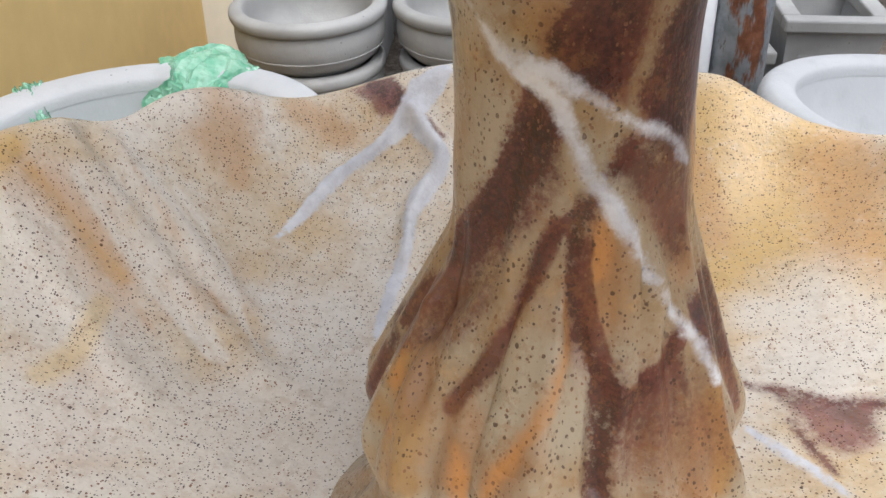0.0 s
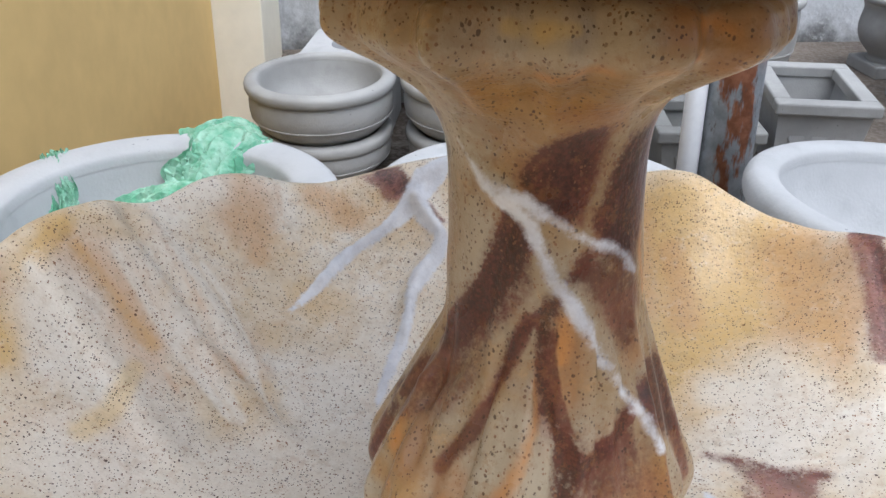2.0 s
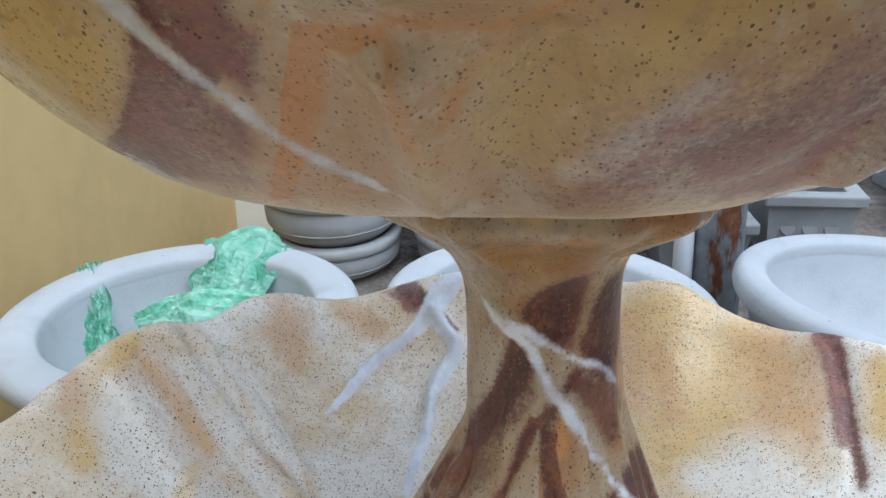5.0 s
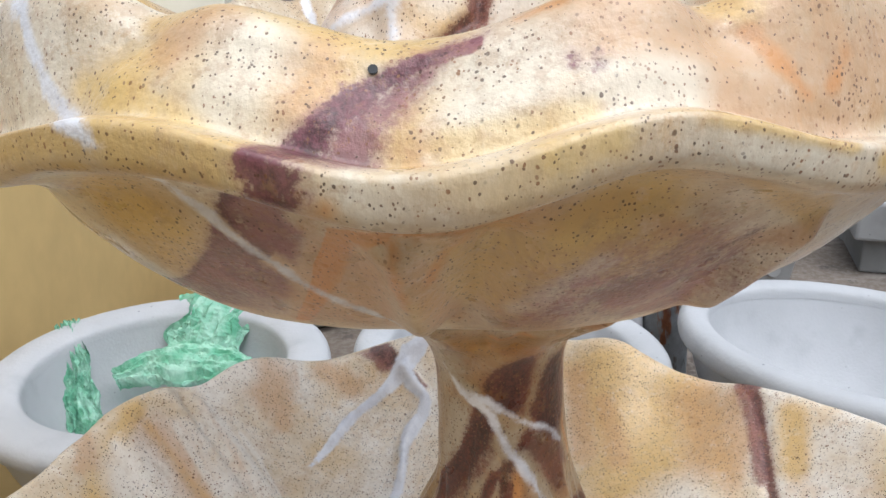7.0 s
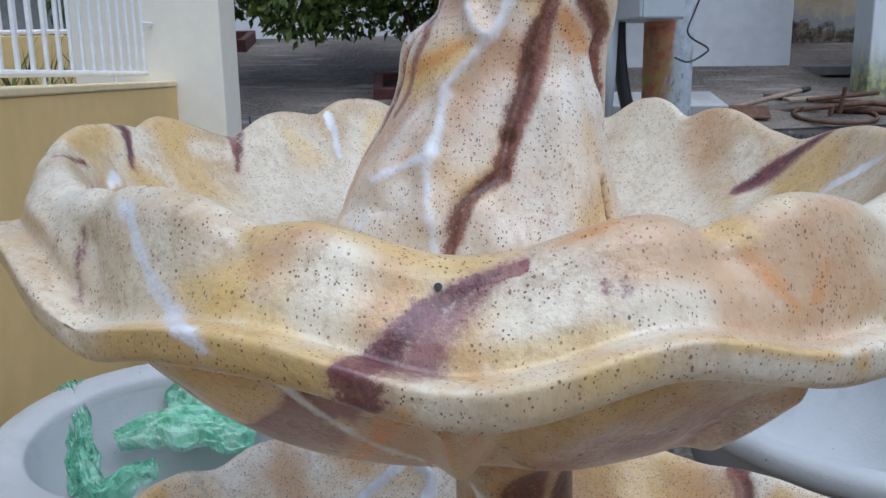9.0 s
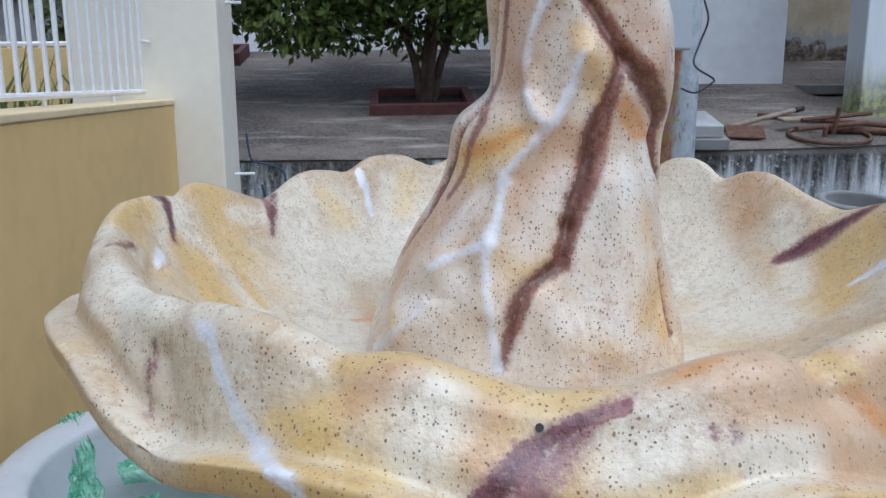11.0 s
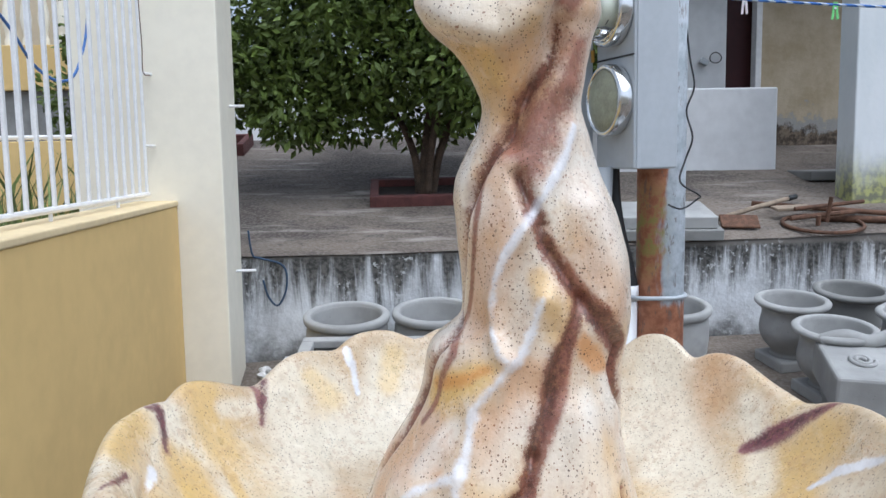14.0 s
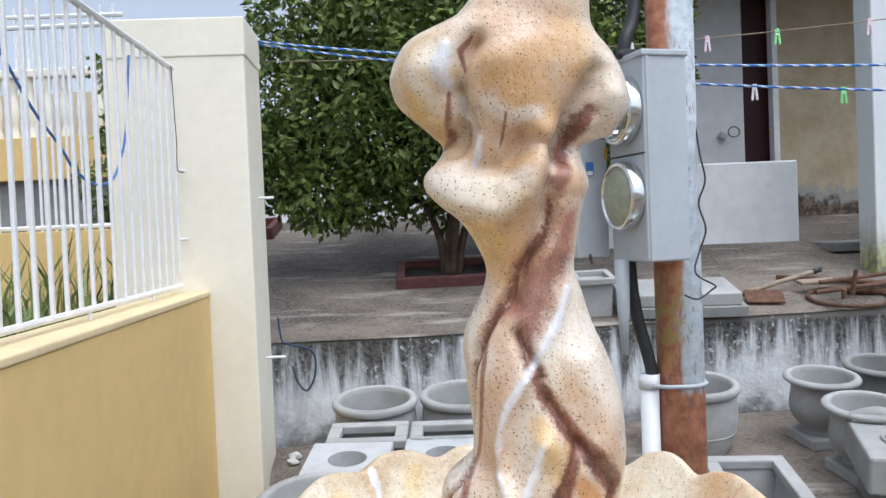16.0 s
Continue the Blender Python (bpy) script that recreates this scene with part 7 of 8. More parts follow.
part("body", block((0.118, 0.178, 0.495), (0.059, 0.089, 0.2475), 0.005), M_GREYPAINT, meter)
part("lid", block((0.128, 0.188, 0.016), (0.059, 0.089, 0.499), 0.004), M_GREYPAINT, meter)
part("seam", block((0.004, 0.176, 0.004), (-0.001, 0.089, 0.262), 0.001), M_CABLE, meter)
part("corner_trim", block((0.010, 0.004, 0.49), (0.012, -0.001, 0.2475), 0.001), M_GREYPAINT, meter)


def socket(zc, reach, name, label):
    """A round steel ring on the box's face with its cover or glass."""
    ring = new(name)
    ring.parent = meter
    ring.matrix_local = pose(0, 0.086, zc, 0, -90, 0)
    ring["label"] = label
    v_, f_ = lathe([(0.070, 0.0), (0.083, 0.0), (0.085, 0.006), (0.085, 0.030), (0.081, 0.036), (0.074, 0.036), (0.072, 0.030), (0.070, 0.0)], 56)
    part("ring", mesh_of("ring", v_, f_, True), M_CHROME, ring)
    return ring


M_COVER = plain("dusty_olive_cover_plate", (0.30, 0.31, 0.22), 0.35, vary=0.25, scale=20.0, bump=0.08)
low_s = socket(0.162, 0.0, "lower_socket", "round socket with a dusty blank cover and bright steel ring")
v_, f_ = lathe([(0.0, 0.036), (0.05, 0.0355), (0.070, 0.033), (0.073, 0.030), (0.071, 0.02)], 48)
part("cover", mesh_of("cover", v_, f_, True), M_COVER, low_s)


def glass_material():
    k = Net("clear_meter_glass", 0.04)
    k.colour((0.95, 0.97, 0.95))
    k.b.inputs["Transmission Weight"].default_value = 1.0
    k.b.inputs["IOR"].default_value = 1.45
    return k.m


M_GLASS = glass_material()
M_METER = plain("cream_meter_plastic", (0.50, 0.52, 0.44), 0.4, vary=0.06, scale=20.0)
M_INK = plain("dark_print_ink", (0.05, 0.05, 0.05), 0.6)
up_s = socket(0.372, 0.09, "upper_socket", "round socket holding a glass-covered electric meter")
v_, f_ = lathe([(0.0, 0.062), (0.05, 0.062), (0.060, 0.058), (0.062, 0.02), (0.066, 0.012)], 48)
part("dial_drum", mesh_of("dial_drum", v_, f_, True), M_METER, up_s)
for i, (a_, wd, ht) in enumerate(((20, 0.020, 0.0022), (20, 0.016, 0.0022), (52, 0.022, 0.0022), (52, 0.018, 0.0022), (80, 0.016, 0.0022))):
    zc = 0.046 - (i % 2) * 0.010
    th_ = radians(a_ + 150)
    ob = part("print_bar", block((0.0012, wd, ht), (0.0622, 0, zc), 0.0), M_INK, up_s)
    ob.matrix_local = Matrix.Rotation(th_, 4, "Z")
v_, f_ = lathe(rounded([(0.0, 0.112), (0.045, 0.110), (0.064, 0.100), (0.070, 0.07), (0.073, 0.03)], 2), 48)
glass = part("glass_cover", mesh_of("glass_cover", v_, f_, True), M_GLASS, up_s)
glass.visible_shadow = False
panel = thing("wire_box", pose(0.336, 1.455, 1.218, 0, 0, 17), "flat grey wiring enclosure with a small blue label", "enclosure")
part("body", block((0.085, 0.06, 0.50), (-0.045, 0.03, 0.25), 0.004), M_GREYPAINT, panel)
part("sticker", block((0.020, 0.002, 0.034), (-0.05, -0.001, 0.218), 0.0), plain("blue_label_print", (0.05, 0.18, 0.45), 0.5), panel, "small blue and white warning label")
part("sticker_text", block((0.014, 0.001, 0.010), (-0.05, -0.0025, 0.208), 0.0), M_WHITE_METAL, panel)
part("hasp", tube([(-0.06, -0.004, -0.002), (-0.06, -0.006, 0.01), (-0.056, -0.008, -0.014)], 0.003, 6), M_RUST, panel)
part("tag", block((0.008, 0.004, 0.028), (-0.008, -0.006, 0.255), 0.001), plain("amber_seal_plastic", (0.5, 0.28, 0.05), 0.4), panel, "amber plastic seal")
nipple = thing("conduit_fitting", pose(0.345, 1.37, 1.008), "grey conduit fitting under the meter box", "fitting")
part("sleeve", tube([(0, 0, -0.02), (0, 0, 0.09), (0, 0, 0.207)], [0.008, 0.015, 0.018], 16), M_GREYPAINT, nipple, "", True)
drop = thing("service_cable", pose(0.385, 1.34, 1.685), "black service cable rising from the meter box", "cable")
part("cable", tube(arc([(-0.02, 0.05, 0.0), (-0.01, 0.05, 0.05), (0.02, 0.07, 0.16), (0.03, 0.08, 0.6)], 6), 0.016, 12), M_CABLE, drop, "", True)
part("head", tube(arc([(-0.035, 0.01, 0.008), (0.0, 0.04, 0.016), (0.08, 0.09, 0.014)], 5), 0.011, 10), M_CABLE, drop, "", True)
wire = thing("loose_wire", pose(0.535, 1.385, 1.16), "thin black wire looping round the pole", "wire")
part("strand", tube(arc([(0.0, 0.02, 0.40), (0.006, 0.0, 0.30), (0.014, -0.01, 0.235), (0.0, 0.0, 0.18), (0.012, -0.01, 0.12), (0.0, 0.0, 0.07), (-0.03, -0.06, 0.02), (0.01, -0.07, -0.01), (0.018, -0.03, -0.022), (-0.03, -0.075, -0.04), (-0.06, -0.07, -0.03)], 6), 0.0022, 6), M_CABLE, wire, "", True)

# ---- fence on the boundary wall ----
fence = thing("fence", wall_m @ pose(-0.095, 0, WALL_TOP), "white-painted steel bar fence on the boundary wall", "fence")
FENCE_H = 0.91
part("bottom_rail", tube([(0, -4.6, 0.032), (0, -0.06, 0.032)], 0.010, 8), M_WHITE_METAL, fence)
part("top_rail", tube([(0, -4.6, FENCE_H), (0, -0.06, FENCE_H)], 0.012, 8), M_WHITE_METAL, fence)
bar_me = None
for i in range(48):
    y_ = -0.075 - 0.094 * i
    if bar_me is None:
        bar = part("bar", block((0.010, 0.016, FENCE_H - 0.03), (0, 0, (FENCE_H + 0.03) / 2), 0.002, segs=1), M_WHITE_METAL, fence)
        bar_me = bar.data
    else:
        bar = part("bar", bar_me, None, fence)
    bar.location = (0, y_, 0)
for y_ in (-0.45, -1.05, -1.75, -2.6):
    part("foot", tube([(0, y_, -0.002), (0, y_, 0.03)], 0.006, 8), M_WHITE_METAL, fence)
for y_, z_ in ((-0.075, 0.22), (-0.075, 0.50)):
    part("bracket", tube([(0.0, y_, z_), (0.02, y_ + 0.07, z_)], 0.006, 8), M_WHITE_METAL, fence)
part("tie_wire", tube(arc([(0.012, -0.11, FENCE_H), (0.014, -0.10, 0.72), (0.016, -0.095, 0.60), (0.016, -0.10, 0.50), (0.03, -0.06, 0.49)], 5), 0.002, 5), M_RUST, fence)
for z_, ln in ((1.47, 0.05), (0.765, 0.07)):
    pin = thing("wall_pin", pose(-0.892, 3.03, z_, 0, 0, 6), "short white steel pin in the pillar", "pin", "pillar pins")
    part("rod", tube([(-0.02, 0, 0), (ln, 0, 0)], 0.006, 8), M_WHITE_METAL, pin)
cord = thing("dark_cord", pose(-0.862, 3.16, 0.60), "dark blue cord hanging in a loop beside the pillar", "cord")
part("loop", tube(arc([(-0.01, -0.02, 0.33), (0.0, 0.0, 0.22), (0.03, 0.02, 0.20), (0.13, 0.04, 0.16), (0.14, 0.04, 0.06), (0.10, 0.04, -0.02), (0.06, 0.03, 0.02), (0.04, 0.02, 0.10)], 6), 0.005, 6), plain("dark_blue_cord", (0.03, 0.06, 0.11), 0.7), cord, "", True)
part("blue_cord", tube(arc([(-0.045, -1.62, 0.86), (-0.04, -1.30, 0.60), (-0.03, -1.14, 0.50), (-0.03, -1.02, 0.43), (-0.03, -0.87, 0.40), (-0.03, -0.73, 0.42), (-0.03, -0.64, 0.49), (-0.025, -0.58, 0.60), (-0.012, -0.55, 0.86)], 6), 0.0042, 8), M_ROPE, fence, "blue cord slung along the bars", True)

# ---- clothes lines ----
def line_between(name, a_, b_, sag, r, material, label):
    t_ = thing(name, pose(*a_), label, "clothes line", "clothes lines")
    pts = [(0, 0, 0)]
    for i in range(1, 21):
        s = i / 20
        pts.append(((b_[0] - a_[0]) * s, (b_[1] - a_[1]) * s, (b_[2] - a_[2]) * s - 4 * sag * s * (1 - s)))
    part("strand", tube(pts, r, 6), material, t_, "", True)
    return t_


def rope_material():
    k = Net("blue_white_twisted_rope", 0.8)
    w = k.t.nodes.new("ShaderNodeTexWave")
    w.inputs["Scale"].default_value, w.bands_direction = 22.0, "DIAGONAL"
    k.link(k.tc, w.inputs["Vector"])
    k.colour(k.mix(k.ramp(w.outputs["Fac"], 0.6, 0.8), (0.06, 0.17, 0.50), (0.55, 0.62, 0.72)))
    k.bump(w.outputs["Fac"], 0.5, 0.003)
    return k.m


M_TWIST = rope_material()
line_between("clothes_line", (-0.86, 2.95, 2.135), (2.75, 1.75, 1.71), 0.085, 0.0045, M_TWIST, "blue and white twisted clothes line")
line_between("clothes_line", (-0.86, 2.96, 2.125), (2.75, 1.80, 1.60), 0.09, 0.0045, M_TWIST, "blue and white twisted clothes line")
line_between("clothes_line", (-0.86, 3.0, 2.06), (2.75, 1.9, 2.03), 0.085, 0.002, M_WOOD, "thin grey wire clothes line")


def clothes_peg(x, y, z, colour, label):
    t_ = thing("clothes_peg", pose(x, y, z, 0, 0, -15), label, "clothes peg", "clothes pegs")
    m_ = plain("peg_plastic", colour, 0.4, vary=0.05)
    for s in (-1, 1):
        part("jaw", block((0.008, 0.006, 0.058), (s * 0.0055, 0, -0.008), 0.002, turn=Matrix.Rotation(radians(-5 * s), 4, "Y")), m_, t_)
    part("spring", tube([(0, -0.005, 0.0), (0, 0.005, 0.0)], 0.004, 8), M_CHROME, t_)
    return t_


def on_line(a_, b_, sag, s):
    """A place on a sagging line, at the share s of its length."""
    return tuple(a_[i] + (b_[i] - a_[i]) * s - (4 * sag * s * (1 - s) if i == 2 else 0) for i in range(3))


LOW_LINE, WIRE_LINE = ((-0.86, 2.96, 2.125), (2.75, 1.80, 1.60), 0.09), ((-0.86, 3.0, 2.06), (2.75, 1.9, 2.03), 0.085)
for line_, s_, c_, l_ in ((LOW_LINE, 0.523, (0.8, 0.72, 0.74), "small pale pink plastic clothes peg on a line"), (LOW_LINE, 0.598, (0.25, 0.75, 0.25), "small green plastic clothes peg on a line"), (WIRE_LINE, 0.416, (0.8, 0.66, 0.70), "small pink plastic clothes peg on a line"), (WIRE_LINE, 0.488, (0.8, 0.6, 0.68), "small pink plastic clothes peg on a line"), (WIRE_LINE, 0.551, (0.3, 0.75, 0.3), "small green plastic clothes peg on a line"), (WIRE_LINE, 0.630, (0.8, 0.66, 0.70), "small pink plastic clothes peg on a line")):
    px_, py_, pz_ = on_line(*line_, s_)
    clothes_peg(px_, py_, pz_ - 0.012, c_, l_)

# ---- rear yard: planter, tree, slabs, tools ----
def on_terrace(x, y, turn=0.0, up=0.0):
    return pose(x, y, terrace_z(y) + up, 10.5, 0, 0) @ pose(0, 0, 0, 0, 0, turn)


M_SOIL = plain("dark_soil", (0.035, 0.024, 0.018), 0.95, vary=0.4, scale=25.0, bump=0.9, dist=0.02)


def planter_bed(x, y, w, d, h, turn):
    """A low bed with four painted cement kerbs and dark soil."""
    t_ = thing("planter_bed", on_terrace(x, y, turn), "low planting bed edged with dark maroon painted kerbs", "planter bed", "planting beds")
    for sx, sy, lx, ly in ((0, -1, w, 0.05), (0, 1, w, 0.05), (-1, 0, 0.05, d - 0.1), (1, 0, 0.05, d - 0.1)):
        part("kerb", block((lx, ly, h + 0.02), (sx * (w / 2 - 0.025), sy * (d / 2 - 0.025), h / 2 - 0.01), 0.006), M_KERB, t_)
    part("soil", block((w - 0.09, d - 0.09, 0.02), (0, 0, 0.008), 0.004), M_SOIL, t_, "dark bare soil")
    return t_


planter_bed(-0.115, 4.40, 0.60, 0.50, 0.06, 3)
planter_bed(-1.75, 6.0, 0.55, 0.5, 0.09, 3)


def leaf_cloud(centres, count, size, seed):
    """Many folded leaves scattered in overlapping lumps, denser near their skins."""
    rnd = np.random.default_rng(seed)
    verts, faces = [], []
    weights = np.array([c[3] ** 2 for c in centres])
    weights = weights / weights.sum()
    picks = rnd.choice(len(centres), count, p=weights)
    for j in picks:
        cx, cy, cz, cr = centres[j]
        d = rnd.normal(size=3)
        d /= np.linalg.norm(d)
        q = cr * (0.45 + 0.6 * rnd.random() ** 0.6)
        p = np.array([cx, cy, cz]) + d * q * np.array([1, 1, 0.85])
        s = size * (0.65 + 0.7 * rnd.random())
        a_ = d * 0.7 + rnd.normal(size=3) * 0.8 + np.array([0, 0, -0.25])
        a_ /= np.linalg.norm(a_)
        b_ = np.cross(a_, rnd.normal(size=3))
        b_ /= np.linalg.norm(b_) + 1e-9
        n_ = np.cross(a_, b_)
        k_ = len(verts)
        verts += [p, p + a_ * s * 0.45 + b_ * s * 0.24 + n_ * s * 0.06, p + a_ * s, p + a_ * s * 0.45 - b_ * s * 0.24 + n_ * s * 0.06, p + a_ * s * 0.5]
        faces += [(k_, k_ + 1, k_ + 4), (k_ + 1, k_ + 2, k_ + 4), (k_ + 2, k_ + 3, k_ + 4), (k_ + 3, k_, k_ + 4)]
    return mesh_of("crown", verts, faces)


tree_y = 4.40
tree = thing("tree", on_terrace(-0.10, tree_y, 0, 0.03), "dense dark green citrus-like tree with several stems", "tree")
tz = terrace_z(tree_y) + 0.03
tree.matrix_world = pose(-0.10, tree_y, tz)
for pts, r0, r1 in (([(0.0, 0, -0.02), (0.02, 0.02, 0.25), (0.05, 0.05, 0.55), (0.0, 0.15, 1.0)], 0.035, 0.018),
                    ([(0.05, 0.02, -0.02), (0.10, 0.02, 0.22), (0.22, 0.05, 0.52), (0.42, 0.1, 0.95)], 0.03, 0.014),
                    ([(-0.02, 0.02, -0.02), (-0.06, 0.03, 0.25), (-0.22, 0.08, 0.55), (-0.55, 0.15, 0.9)], 0.028, 0.012),
                    ([(0.02, -0.02, -0.02), (0.06, -0.05, 0.3), (0.12, -0.15, 0.62), (0.1, -0.25, 0.95)], 0.026, 0.012)):
    ln = arc(pts, 5)
    part("trunk", tube(ln, [r0 + (r1 - r0) * i / (len(ln) - 1) for i in range(len(ln))], 10), M_BARK, tree, "", True)
lumps = [(-1.0, 0.0, 0.75, 0.32), (-0.55, -0.1, 1.05, 0.42), (0.6, -0.1, 1.15, 0.5), (0.2, 0.1, 2.2, 0.5), (1.2, 0.3, 2.1, 0.5), (-1.05, 0.15, 1.05, 0.42), (-0.75, -0.05, 0.62, 0.34), (-0.55, 0.1, 1.40, 0.42), (-0.25, -0.1, 0.85, 0.42), (-0.15, 0.0, 1.6, 0.55), (0.30, -0.15, 0.80, 0.45), (0.45, 0.1, 1.50, 0.55), (0.85, 0.0, 0.95, 0.45), (1.05, 0.2, 1.55, 0.5), (1.2, 0.15, 1.15, 0.33), (-0.9, 0.3, 1.62, 0.33), (0.1, 0.4, 1.2, 0.6), (-0.45, 0.1, 0.50, 0.25), (0.7, 0.5, 1.95, 0.55), (-0.35, 0.4, 2.05, 0.5), (0.95, 0.1, 0.62, 0.25), (-0.7, -0.1, 0.50, 0.28), (0.35, -0.2, 0.58, 0.28), (-1.15, 0.2, 0.65, 0.3), (0.05, -0.2, 1.2, 0.45), (0.0, 0.2, 0.6, 0.4)]
part("crown", leaf_cloud(lumps, 56000, 0.060, 4), M_LEAF, tree)
slabs = thing("slab_stack", on_terrace(1.03, 3.56, -2), "two square grey cement slabs stacked on the upper yard", "slabs")
part("slab", block((0.60, 0.34, 0.055), (0.02, 0, 0.03), 0.006), M_POT_DARK, slabs)
part("slab", block((0.58, 0.32, 0.06), (0, 0.005, 0.089), 0.006), M_POT, slabs)
up_pot = thing("square_planter", on_terrace(0.62, 3.55, 4), "square pale cement planter on the upper yard", "planter", "square planters")
for sx, sy, lx, ly in ((0, -1, 0.2, 0.03), (0, 1, 0.2, 0.03), (-1, 0, 0.03, 0.14), (1, 0, 0.03, 0.14)):
    part("rim", block((lx, ly, 0.03), (sx * 0.085, sy * 0.085, 0.185), 0.004), M_POT, up_pot)
part("body", block((0.165, 0.165, 0.172), (0, 0, 0.086), 0.006), M_POT, up_pot)
hoe = thing("hoe", on_terrace(1.47, 3.66, 0, 0.0), "old hoe with a rusty blade lying on the ground", "hoe")
part("handle", tube([(-0.06, 0.0, 0.035), (0.15, 0.12, 0.055), (0.44, 0.28, 0.075)], [0.014, 0.013, 0.012], 10), M_WOOD, hoe, "", True)
part("grip", tube([(0.40, 0.258, 0.072), (0.455, 0.288, 0.076)], 0.015, 10), M_CABLE, hoe, "", True)
part("blade", block((0.19, 0.10, 0.012), (0.03, -0.05, 0.034), 0.005, turn=Matrix.Rotation(radians(-8), 4, "Z") @ Matrix.Rotation(radians(24), 4, "X")), M_RUST, hoe)
scrap = thing("iron_stand", on_terrace(1.93, 3.62, 8, 0.0), "rusty iron stand with a round base lying on the ground", "iron stand")
part("ring", tube([(0.20 * math.cos(a_ * 0.2618), 0.17 * math.sin(a_ * 0.2618), 0.012) for a_ in range(25)], 0.010, 6, False), M_RUST, scrap, "", True)
part("bar", tube([(-0.18, 0.0, 0.05), (0.22, 0.03, 0.06)], 0.013, 8), M_RUST, scrap)
part("bar", tube([(-0.10, 0.10, 0.07), (0.30, 0.12, 0.085)], 0.011, 8), M_RUST, scrap)
part("post", tube([(0.02, 0.0, 0.02), (0.03, 0.0, 0.15)], 0.011, 8), M_RUST, scrap)
part("post", tube([(-0.06, -0.05, 0.02), (-0.06, -0.05, 0.07)], 0.012, 8), M_RUST, scrap)
part("plate", block((0.20, 0.07, 0.016), (-0.08, 0.16, 0.06), 0.003), M_WOOD, scrap)
for (xa, ya, xb, yb, r) in ((1.72, 4.02, 2.45, 3.72, 0.014), (1.95, 3.70, 2.5, 3.60, 0.018)):
    rod = thing("iron_pipe", pose(xa, ya, terrace_z(ya) + 0.02), "rusty iron pipe lying on the upper yard", "pipe", "iron pipes")
    part("pipe", tube([(0, 0, 0), (xb - xa, yb - ya, terrace_z(yb) - terrace_z(ya))], r, 8), M_RUST, rod, "", True)

# ---- houses and far walls ----
def house_wall_material():
    """Beige wall whose plaster has come off near the ground."""
    k = Net("flaking_beige_plaster", 0.85)
    sep = k.t.nodes.new("ShaderNodeSeparateXYZ")
    k.link(k.tc, sep.inputs[0])
    n, f = k.noise(3.5, 6, 0.65), k.noise(16.0, 5, 0.65)
    base = k.mix(k.ramp(n, 0.35, 0.65), (0.42, 0.34, 0.22), (0.54, 0.46, 0.33))
    base = k.mix(k.math("MULTIPLY", k.ramp(f, 0.6, 0.75), 0.3), base, (0.36, 0.29, 0.2))
    h = k.math("ADD", sep.outputs[2], k.math("MULTIPLY", k.math("SUBTRACT", n, 0.5), 0.9))
    bare = k.ramp(h, 0.20, 0.14)
    base = k.mix(k.ramp(h, 0.30, 0.25), base, (0.36, 0.35, 0.33))
    base = k.mix(bare, base, k.mix(k.ramp(f, 0.4, 0.6), (0.06, 0.045, 0.035), (0.22, 0.17, 0.12)))
    k.colour(base)
    k.bump(k.math("ADD", f, k.math("MULTIPLY", bare, -1.5)), 0.5, 0.01)
    return k.m


def mossy_wall_material():
    k = Net("white_wall_mossy_foot", 0.85)
    sep = k.t.nodes.new("ShaderNodeSeparateXYZ")
    k.link(k.tc, sep.inputs[0])
    n, f = k.noise(2.6, 5, 0.6, vec=k.stretch(1, 1, 0.6)), k.noise(20.0, 5)
    h = k.math("ADD", sep.outputs[2], k.math("MULTIPLY", k.math("SUBTRACT", n, 0.5), 0.7))
    base = k.mix(k.ramp(n, 0.3, 0.7), (0.60, 0.64, 0.65), (0.70, 0.72, 0.73))
    base = k.mix(k.math("MULTIPLY", k.ramp(h, 0.45, 0.12), 0.85), base, k.mix(k.ramp(f, 0.4, 0.6), (0.36, 0.36, 0.07), (0.10, 0.10, 0.03)))
    k.colour(base)
    k.bump(f, 0.3, 0.006)
    return k.m


M_FLAKING, M_MOSSY = house_wall_material(), mossy_wall_material()
HY = 5.85
hz = terrace_z(HY) - 0.06
house = thing("house", pose(2.9, HY, hz), "old house with flaking beige wall and a dark open doorway", "house")
part("wall", block((1.15, 0.16, 3.0), (0.125, 0.08, 1.5), 0.006), M_FLAKING, house, "beige wall with plaster fallen off at the foot")
part("wall", block((1.1, 0.14, 3.0), (-1.23, 0.09, 1.5), 0.006), M_WHITE_WALL, house, "white-painted wall beside the doorway")
part("door", block((0.24, 0.04, 2.6), (-0.565, 0.14, 1.3), 0.004), M_DOOR, house, "dark maroon door leaf")
part("door_frame", block((0.045, 0.10, 3.0), (-0.462, -0.012, 1.5), 0.004), M_WHITE_METAL, house, "white door frame")
part("window", block((0.20, 0.05, 1.35), (0.62, -0.012, 1.75), 0.004), M_CABLE, house, "dark window opening")
part("window_sill", block((0.24, 0.09, 0.035), (0.62, -0.03, 1.06), 0.006), M_BEIGE_WALL, house)
part("floodlight", block((0.06, 0.05, 0.045), (-0.86, -0.012, 0.70), 0.006, turn=Matrix.Rotation(radians(30), 4, "Y")), M_GREYPAINT, house, "small grey floodlight with a coiled wire")
part("wire_coil", tube([(-0.77 + 0.045 * math.cos(a_ * 0.5), -0.006 + 0.004 * math.sin(a_), 0.73 + 0.04 * math.sin(a_ * 0.5)) for a_ in range(30)], 0.004, 5), M_CABLE, house)
part("roof", block((3.4, 1.0, 0.10), (0.15, -0.12, 1.90), 0.01, turn=Matrix.Rotation(radians(6), 4, "X")), M_RUST, house, "dark rusty sheet eave")
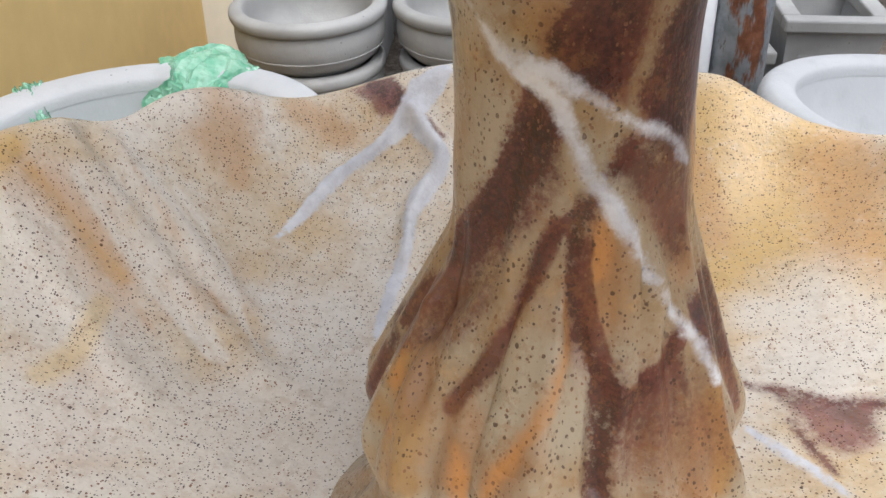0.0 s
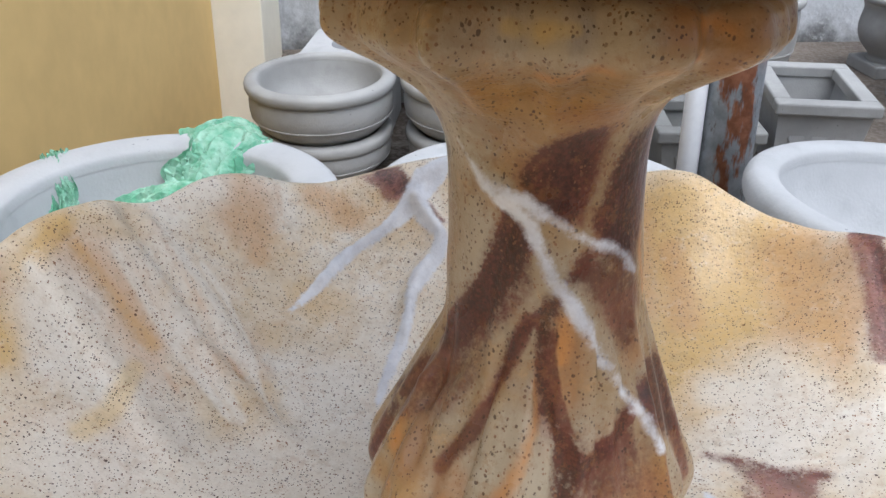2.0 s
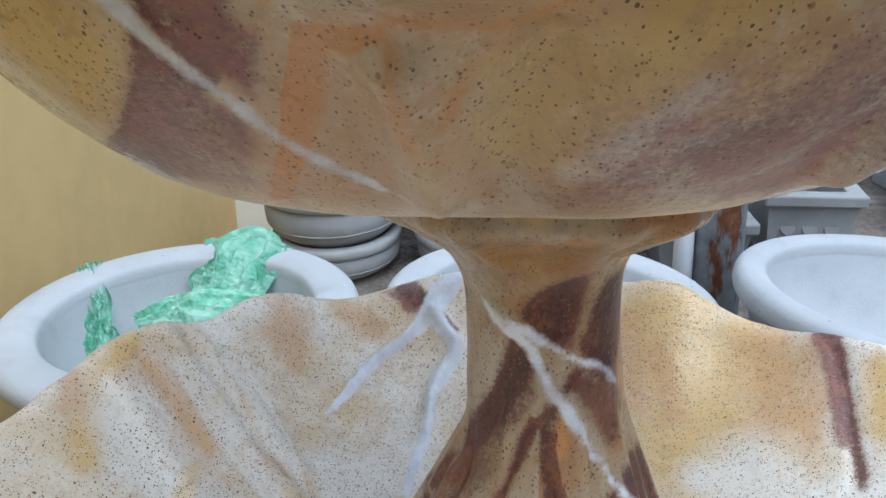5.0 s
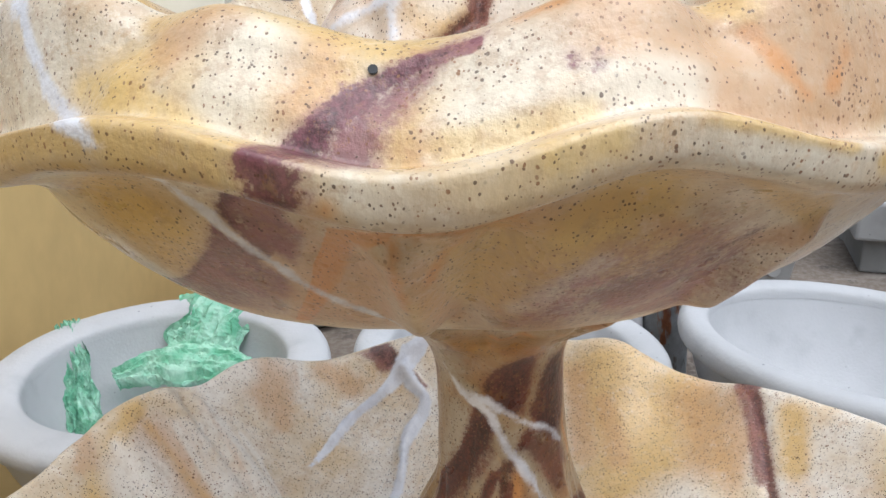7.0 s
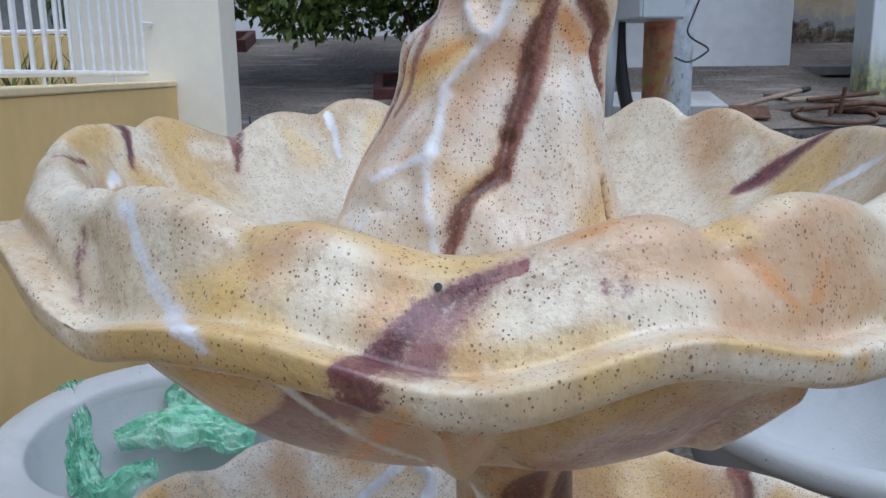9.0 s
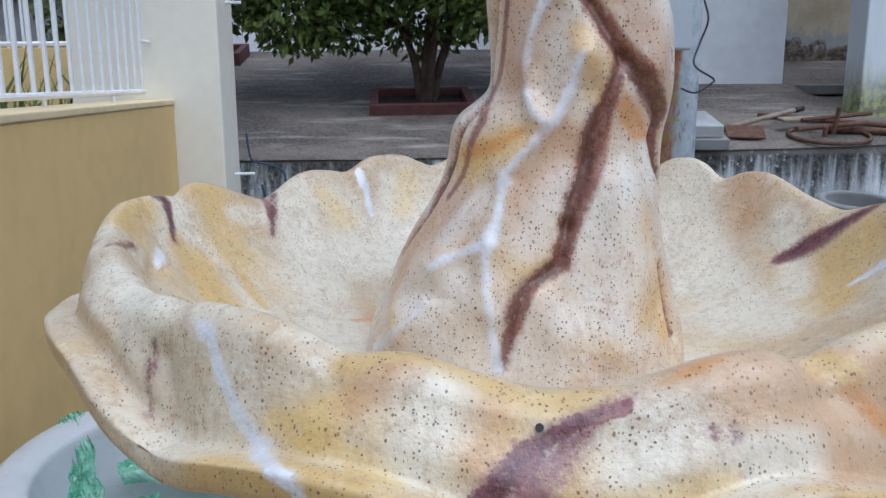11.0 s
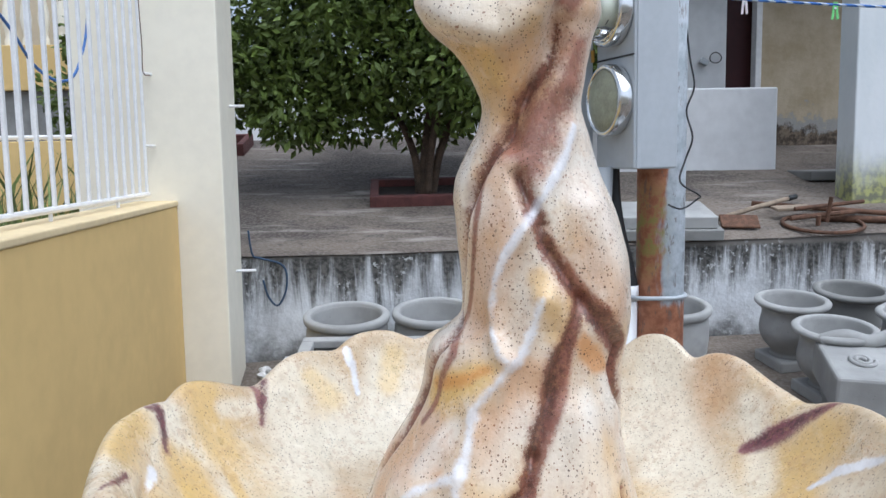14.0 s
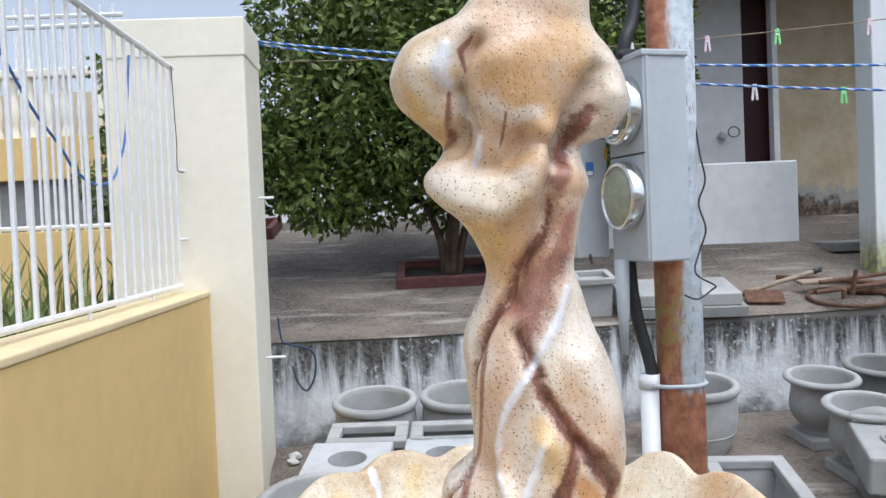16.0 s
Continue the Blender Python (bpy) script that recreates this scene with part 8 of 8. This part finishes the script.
parapet = tagged(part("wall_parapet", block((1.35, 0.14, 0.58), (0, 0, 0.25), 0.012), M_WHITE_WALL), "low white-plastered porch wall", "wall", "", "structure")
parapet.location = (1.58, 5.05, terrace_z(5.0))
near = tagged(part("wall_east", block((1.6, 0.2, 3.2), (0.8, 0.1, 1.5), 0.008), M_MOSSY), "white wall stained yellow-green with moss at its foot", "wall", "", "structure")
near.location = (2.30, 4.06, terrace_z(4.06) - 0.1)
# raised grey slab put in for the dark drain before the house
tagged(part("drain_slab", block((0.9, 0.35, 0.06), (2.75, 4.75, terrace_z(4.75) + 0.01), 0.008), M_POT_DARK), "low dark cement slab standing for the drain before the house", "step", "", "structure")
back = tagged(part("wall_back", block((5.6, 0.2, 0.70), (0.5, 0, 0.35), 0.006), M_WHITE_WALL), "low white wall behind the tree", "wall", "", "structure")
back.location = (-0.8, 7.3, terrace_z(6.5) - 0.02)

# the neighbour's yard beyond the fence
def far_rail(x0, x1, y, z0, z1, step):
    t_ = thing("railing", pose(x0, y, z0), "white steel railing on the neighbour's wall", "railing", "far railings")
    part("top_rail", tube([(0, 0, z1 - z0), (x1 - x0, 0, z1 - z0)], 0.018, 6), M_WHITE_METAL, t_)
    part("bottom_rail", tube([(0, 0, 0.03), (x1 - x0, 0, 0.03)], 0.018, 6), M_WHITE_METAL, t_)
    me_ = None
    n = int((x1 - x0) / step)
    for i in range(n + 1):
        if me_ is None:
            ob = part("bar", block((0.016, 0.016, z1 - z0), (0, 0, (z1 - z0) / 2), 0.0), M_WHITE_METAL, t_)
            me_ = ob.data
        else:
            ob = part("bar", me_, None, t_)
        ob.location = (i * step, 0, 0)
    return t_


NY = 5.6
far_wall = tagged(part("wall_neighbour", block((4.2, 0.18, 2.4), (-2.1, 0.09, -0.55), 0.006), M_YELLOW), "yellow wall of the neighbouring yard", "wall", "", "structure")
far_wall.location = (-2.63, NY, 0.75)
far_rail(-5.4, -2.66, NY + 0.06, 1.398, 2.95, 0.11)
balcony = thing("balcony", pose(-5.6, 8.6, 1.4), "cream balcony with a row of turned balusters", "balcony")
part("parapet", block((3.8, 0.25, 0.475), (0, 0, 0.8475), 0.01), M_YELLOW, balcony)
part("base", block((3.8, 0.2, 1.6), (0, 0.05, -0.19), 0.01), M_POT_DARK, balcony)
part("handrail", block((3.8, 0.16, 0.10), (0, 0, 1.80), 0.02), M_CREAM, balcony)
part("wall", block((3.8, 0.1, 3.0), (0, 1.2, 0.3), 0.01), M_BEIGE_WALL, balcony, "shaded wall behind the balcony")
v_, f_ = lathe(rounded([(0.05, 0), (0.05, 0.06), (0.03, 0.1), (0.065, 0.22), (0.05, 0.34), (0.03, 0.44), (0.05, 0.5), (0.05, 0.58)], 1), 14)
bal_me = mesh_of("baluster", v_, f_, True)
bal_me.materials.append(M_CREAM)
for i in range(20):
    ob = part("baluster", bal_me, None, balcony)
    ob.location = (-1.8 + 0.19 * i, 0, 1.08)
    ob.scale = (1, 1, 1.17)
part("grille_rail", tube([(-1.9, 0.1, 2.5), (1.9, 0.1, 2.45)], 0.025, 6), M_WHITE_METAL, balcony)
g_me = None
for i in range(27):
    if g_me is None:
        ob = part("grille_bar", block((0.02, 0.02, 0.75), (0, 0.1, 2.2), 0.0), M_WHITE_METAL, balcony)
        g_me = ob.data
    else:
        ob = part("grille_bar", g_me, None, balcony)
    ob.location = (-1.85 + 0.14 * i, 0, 0)
rnd = random.Random(11)
bm = bmesh.new()
for i in range(700):
    x_, y_ = rnd.uniform(-3.4, -1.75), rnd.uniform(3.9, 5.5)
    z_ = yard_z(y_)
    h_ = rnd.uniform(0.2, 0.5) if i % 4 else rnd.uniform(0.5, 0.85)
    lean = Vector((rnd.uniform(-0.25, 0.25), rnd.uniform(-0.25, 0.25), 1)) * h_
    side = Vector((rnd.uniform(-1, 1), rnd.uniform(-1, 1), 0)).normalized() * rnd.uniform(0.006, 0.014)
    p0 = Vector((x_, y_, z_))
    pm = p0 + lean * 0.55 + Vector((0, 0, 0.03))
    pt = p0 + lean + Vector((lean.x, lean.y, 0)) * 0.8
    a_ = [bm.verts.new(p) for p in (p0 - side, p0 + side, pm + side, pm - side)]
    tip = bm.verts.new(pt)
    bm.faces.new(a_)
    bm.faces.new((a_[3], a_[2], tip))
tagged(part("weeds", bm, M_WEED), "tall wild grass and weeds beyond the fence", "weeds", "", "stuff")
bush = thing("bush", pose(-3.45, 7.4, yard_z(6)), "green shrub beyond the neighbour's wall", "bush")
part("stem", tube([(0, 0, 0), (0.02, 0, 0.5), (0, 0.03, 1.0)], [0.03, 0.025, 0.015], 8), M_BARK, bush)
part("crown", leaf_cloud([(0.1, 0, 1.2, 0.35), (0.35, 0, 1.7, 0.35), (0.25, 0.1, 2.3, 0.35), (0.1, 0, 0.75, 0.3)], 1600, 0.09, 8), M_LEAF, bush)
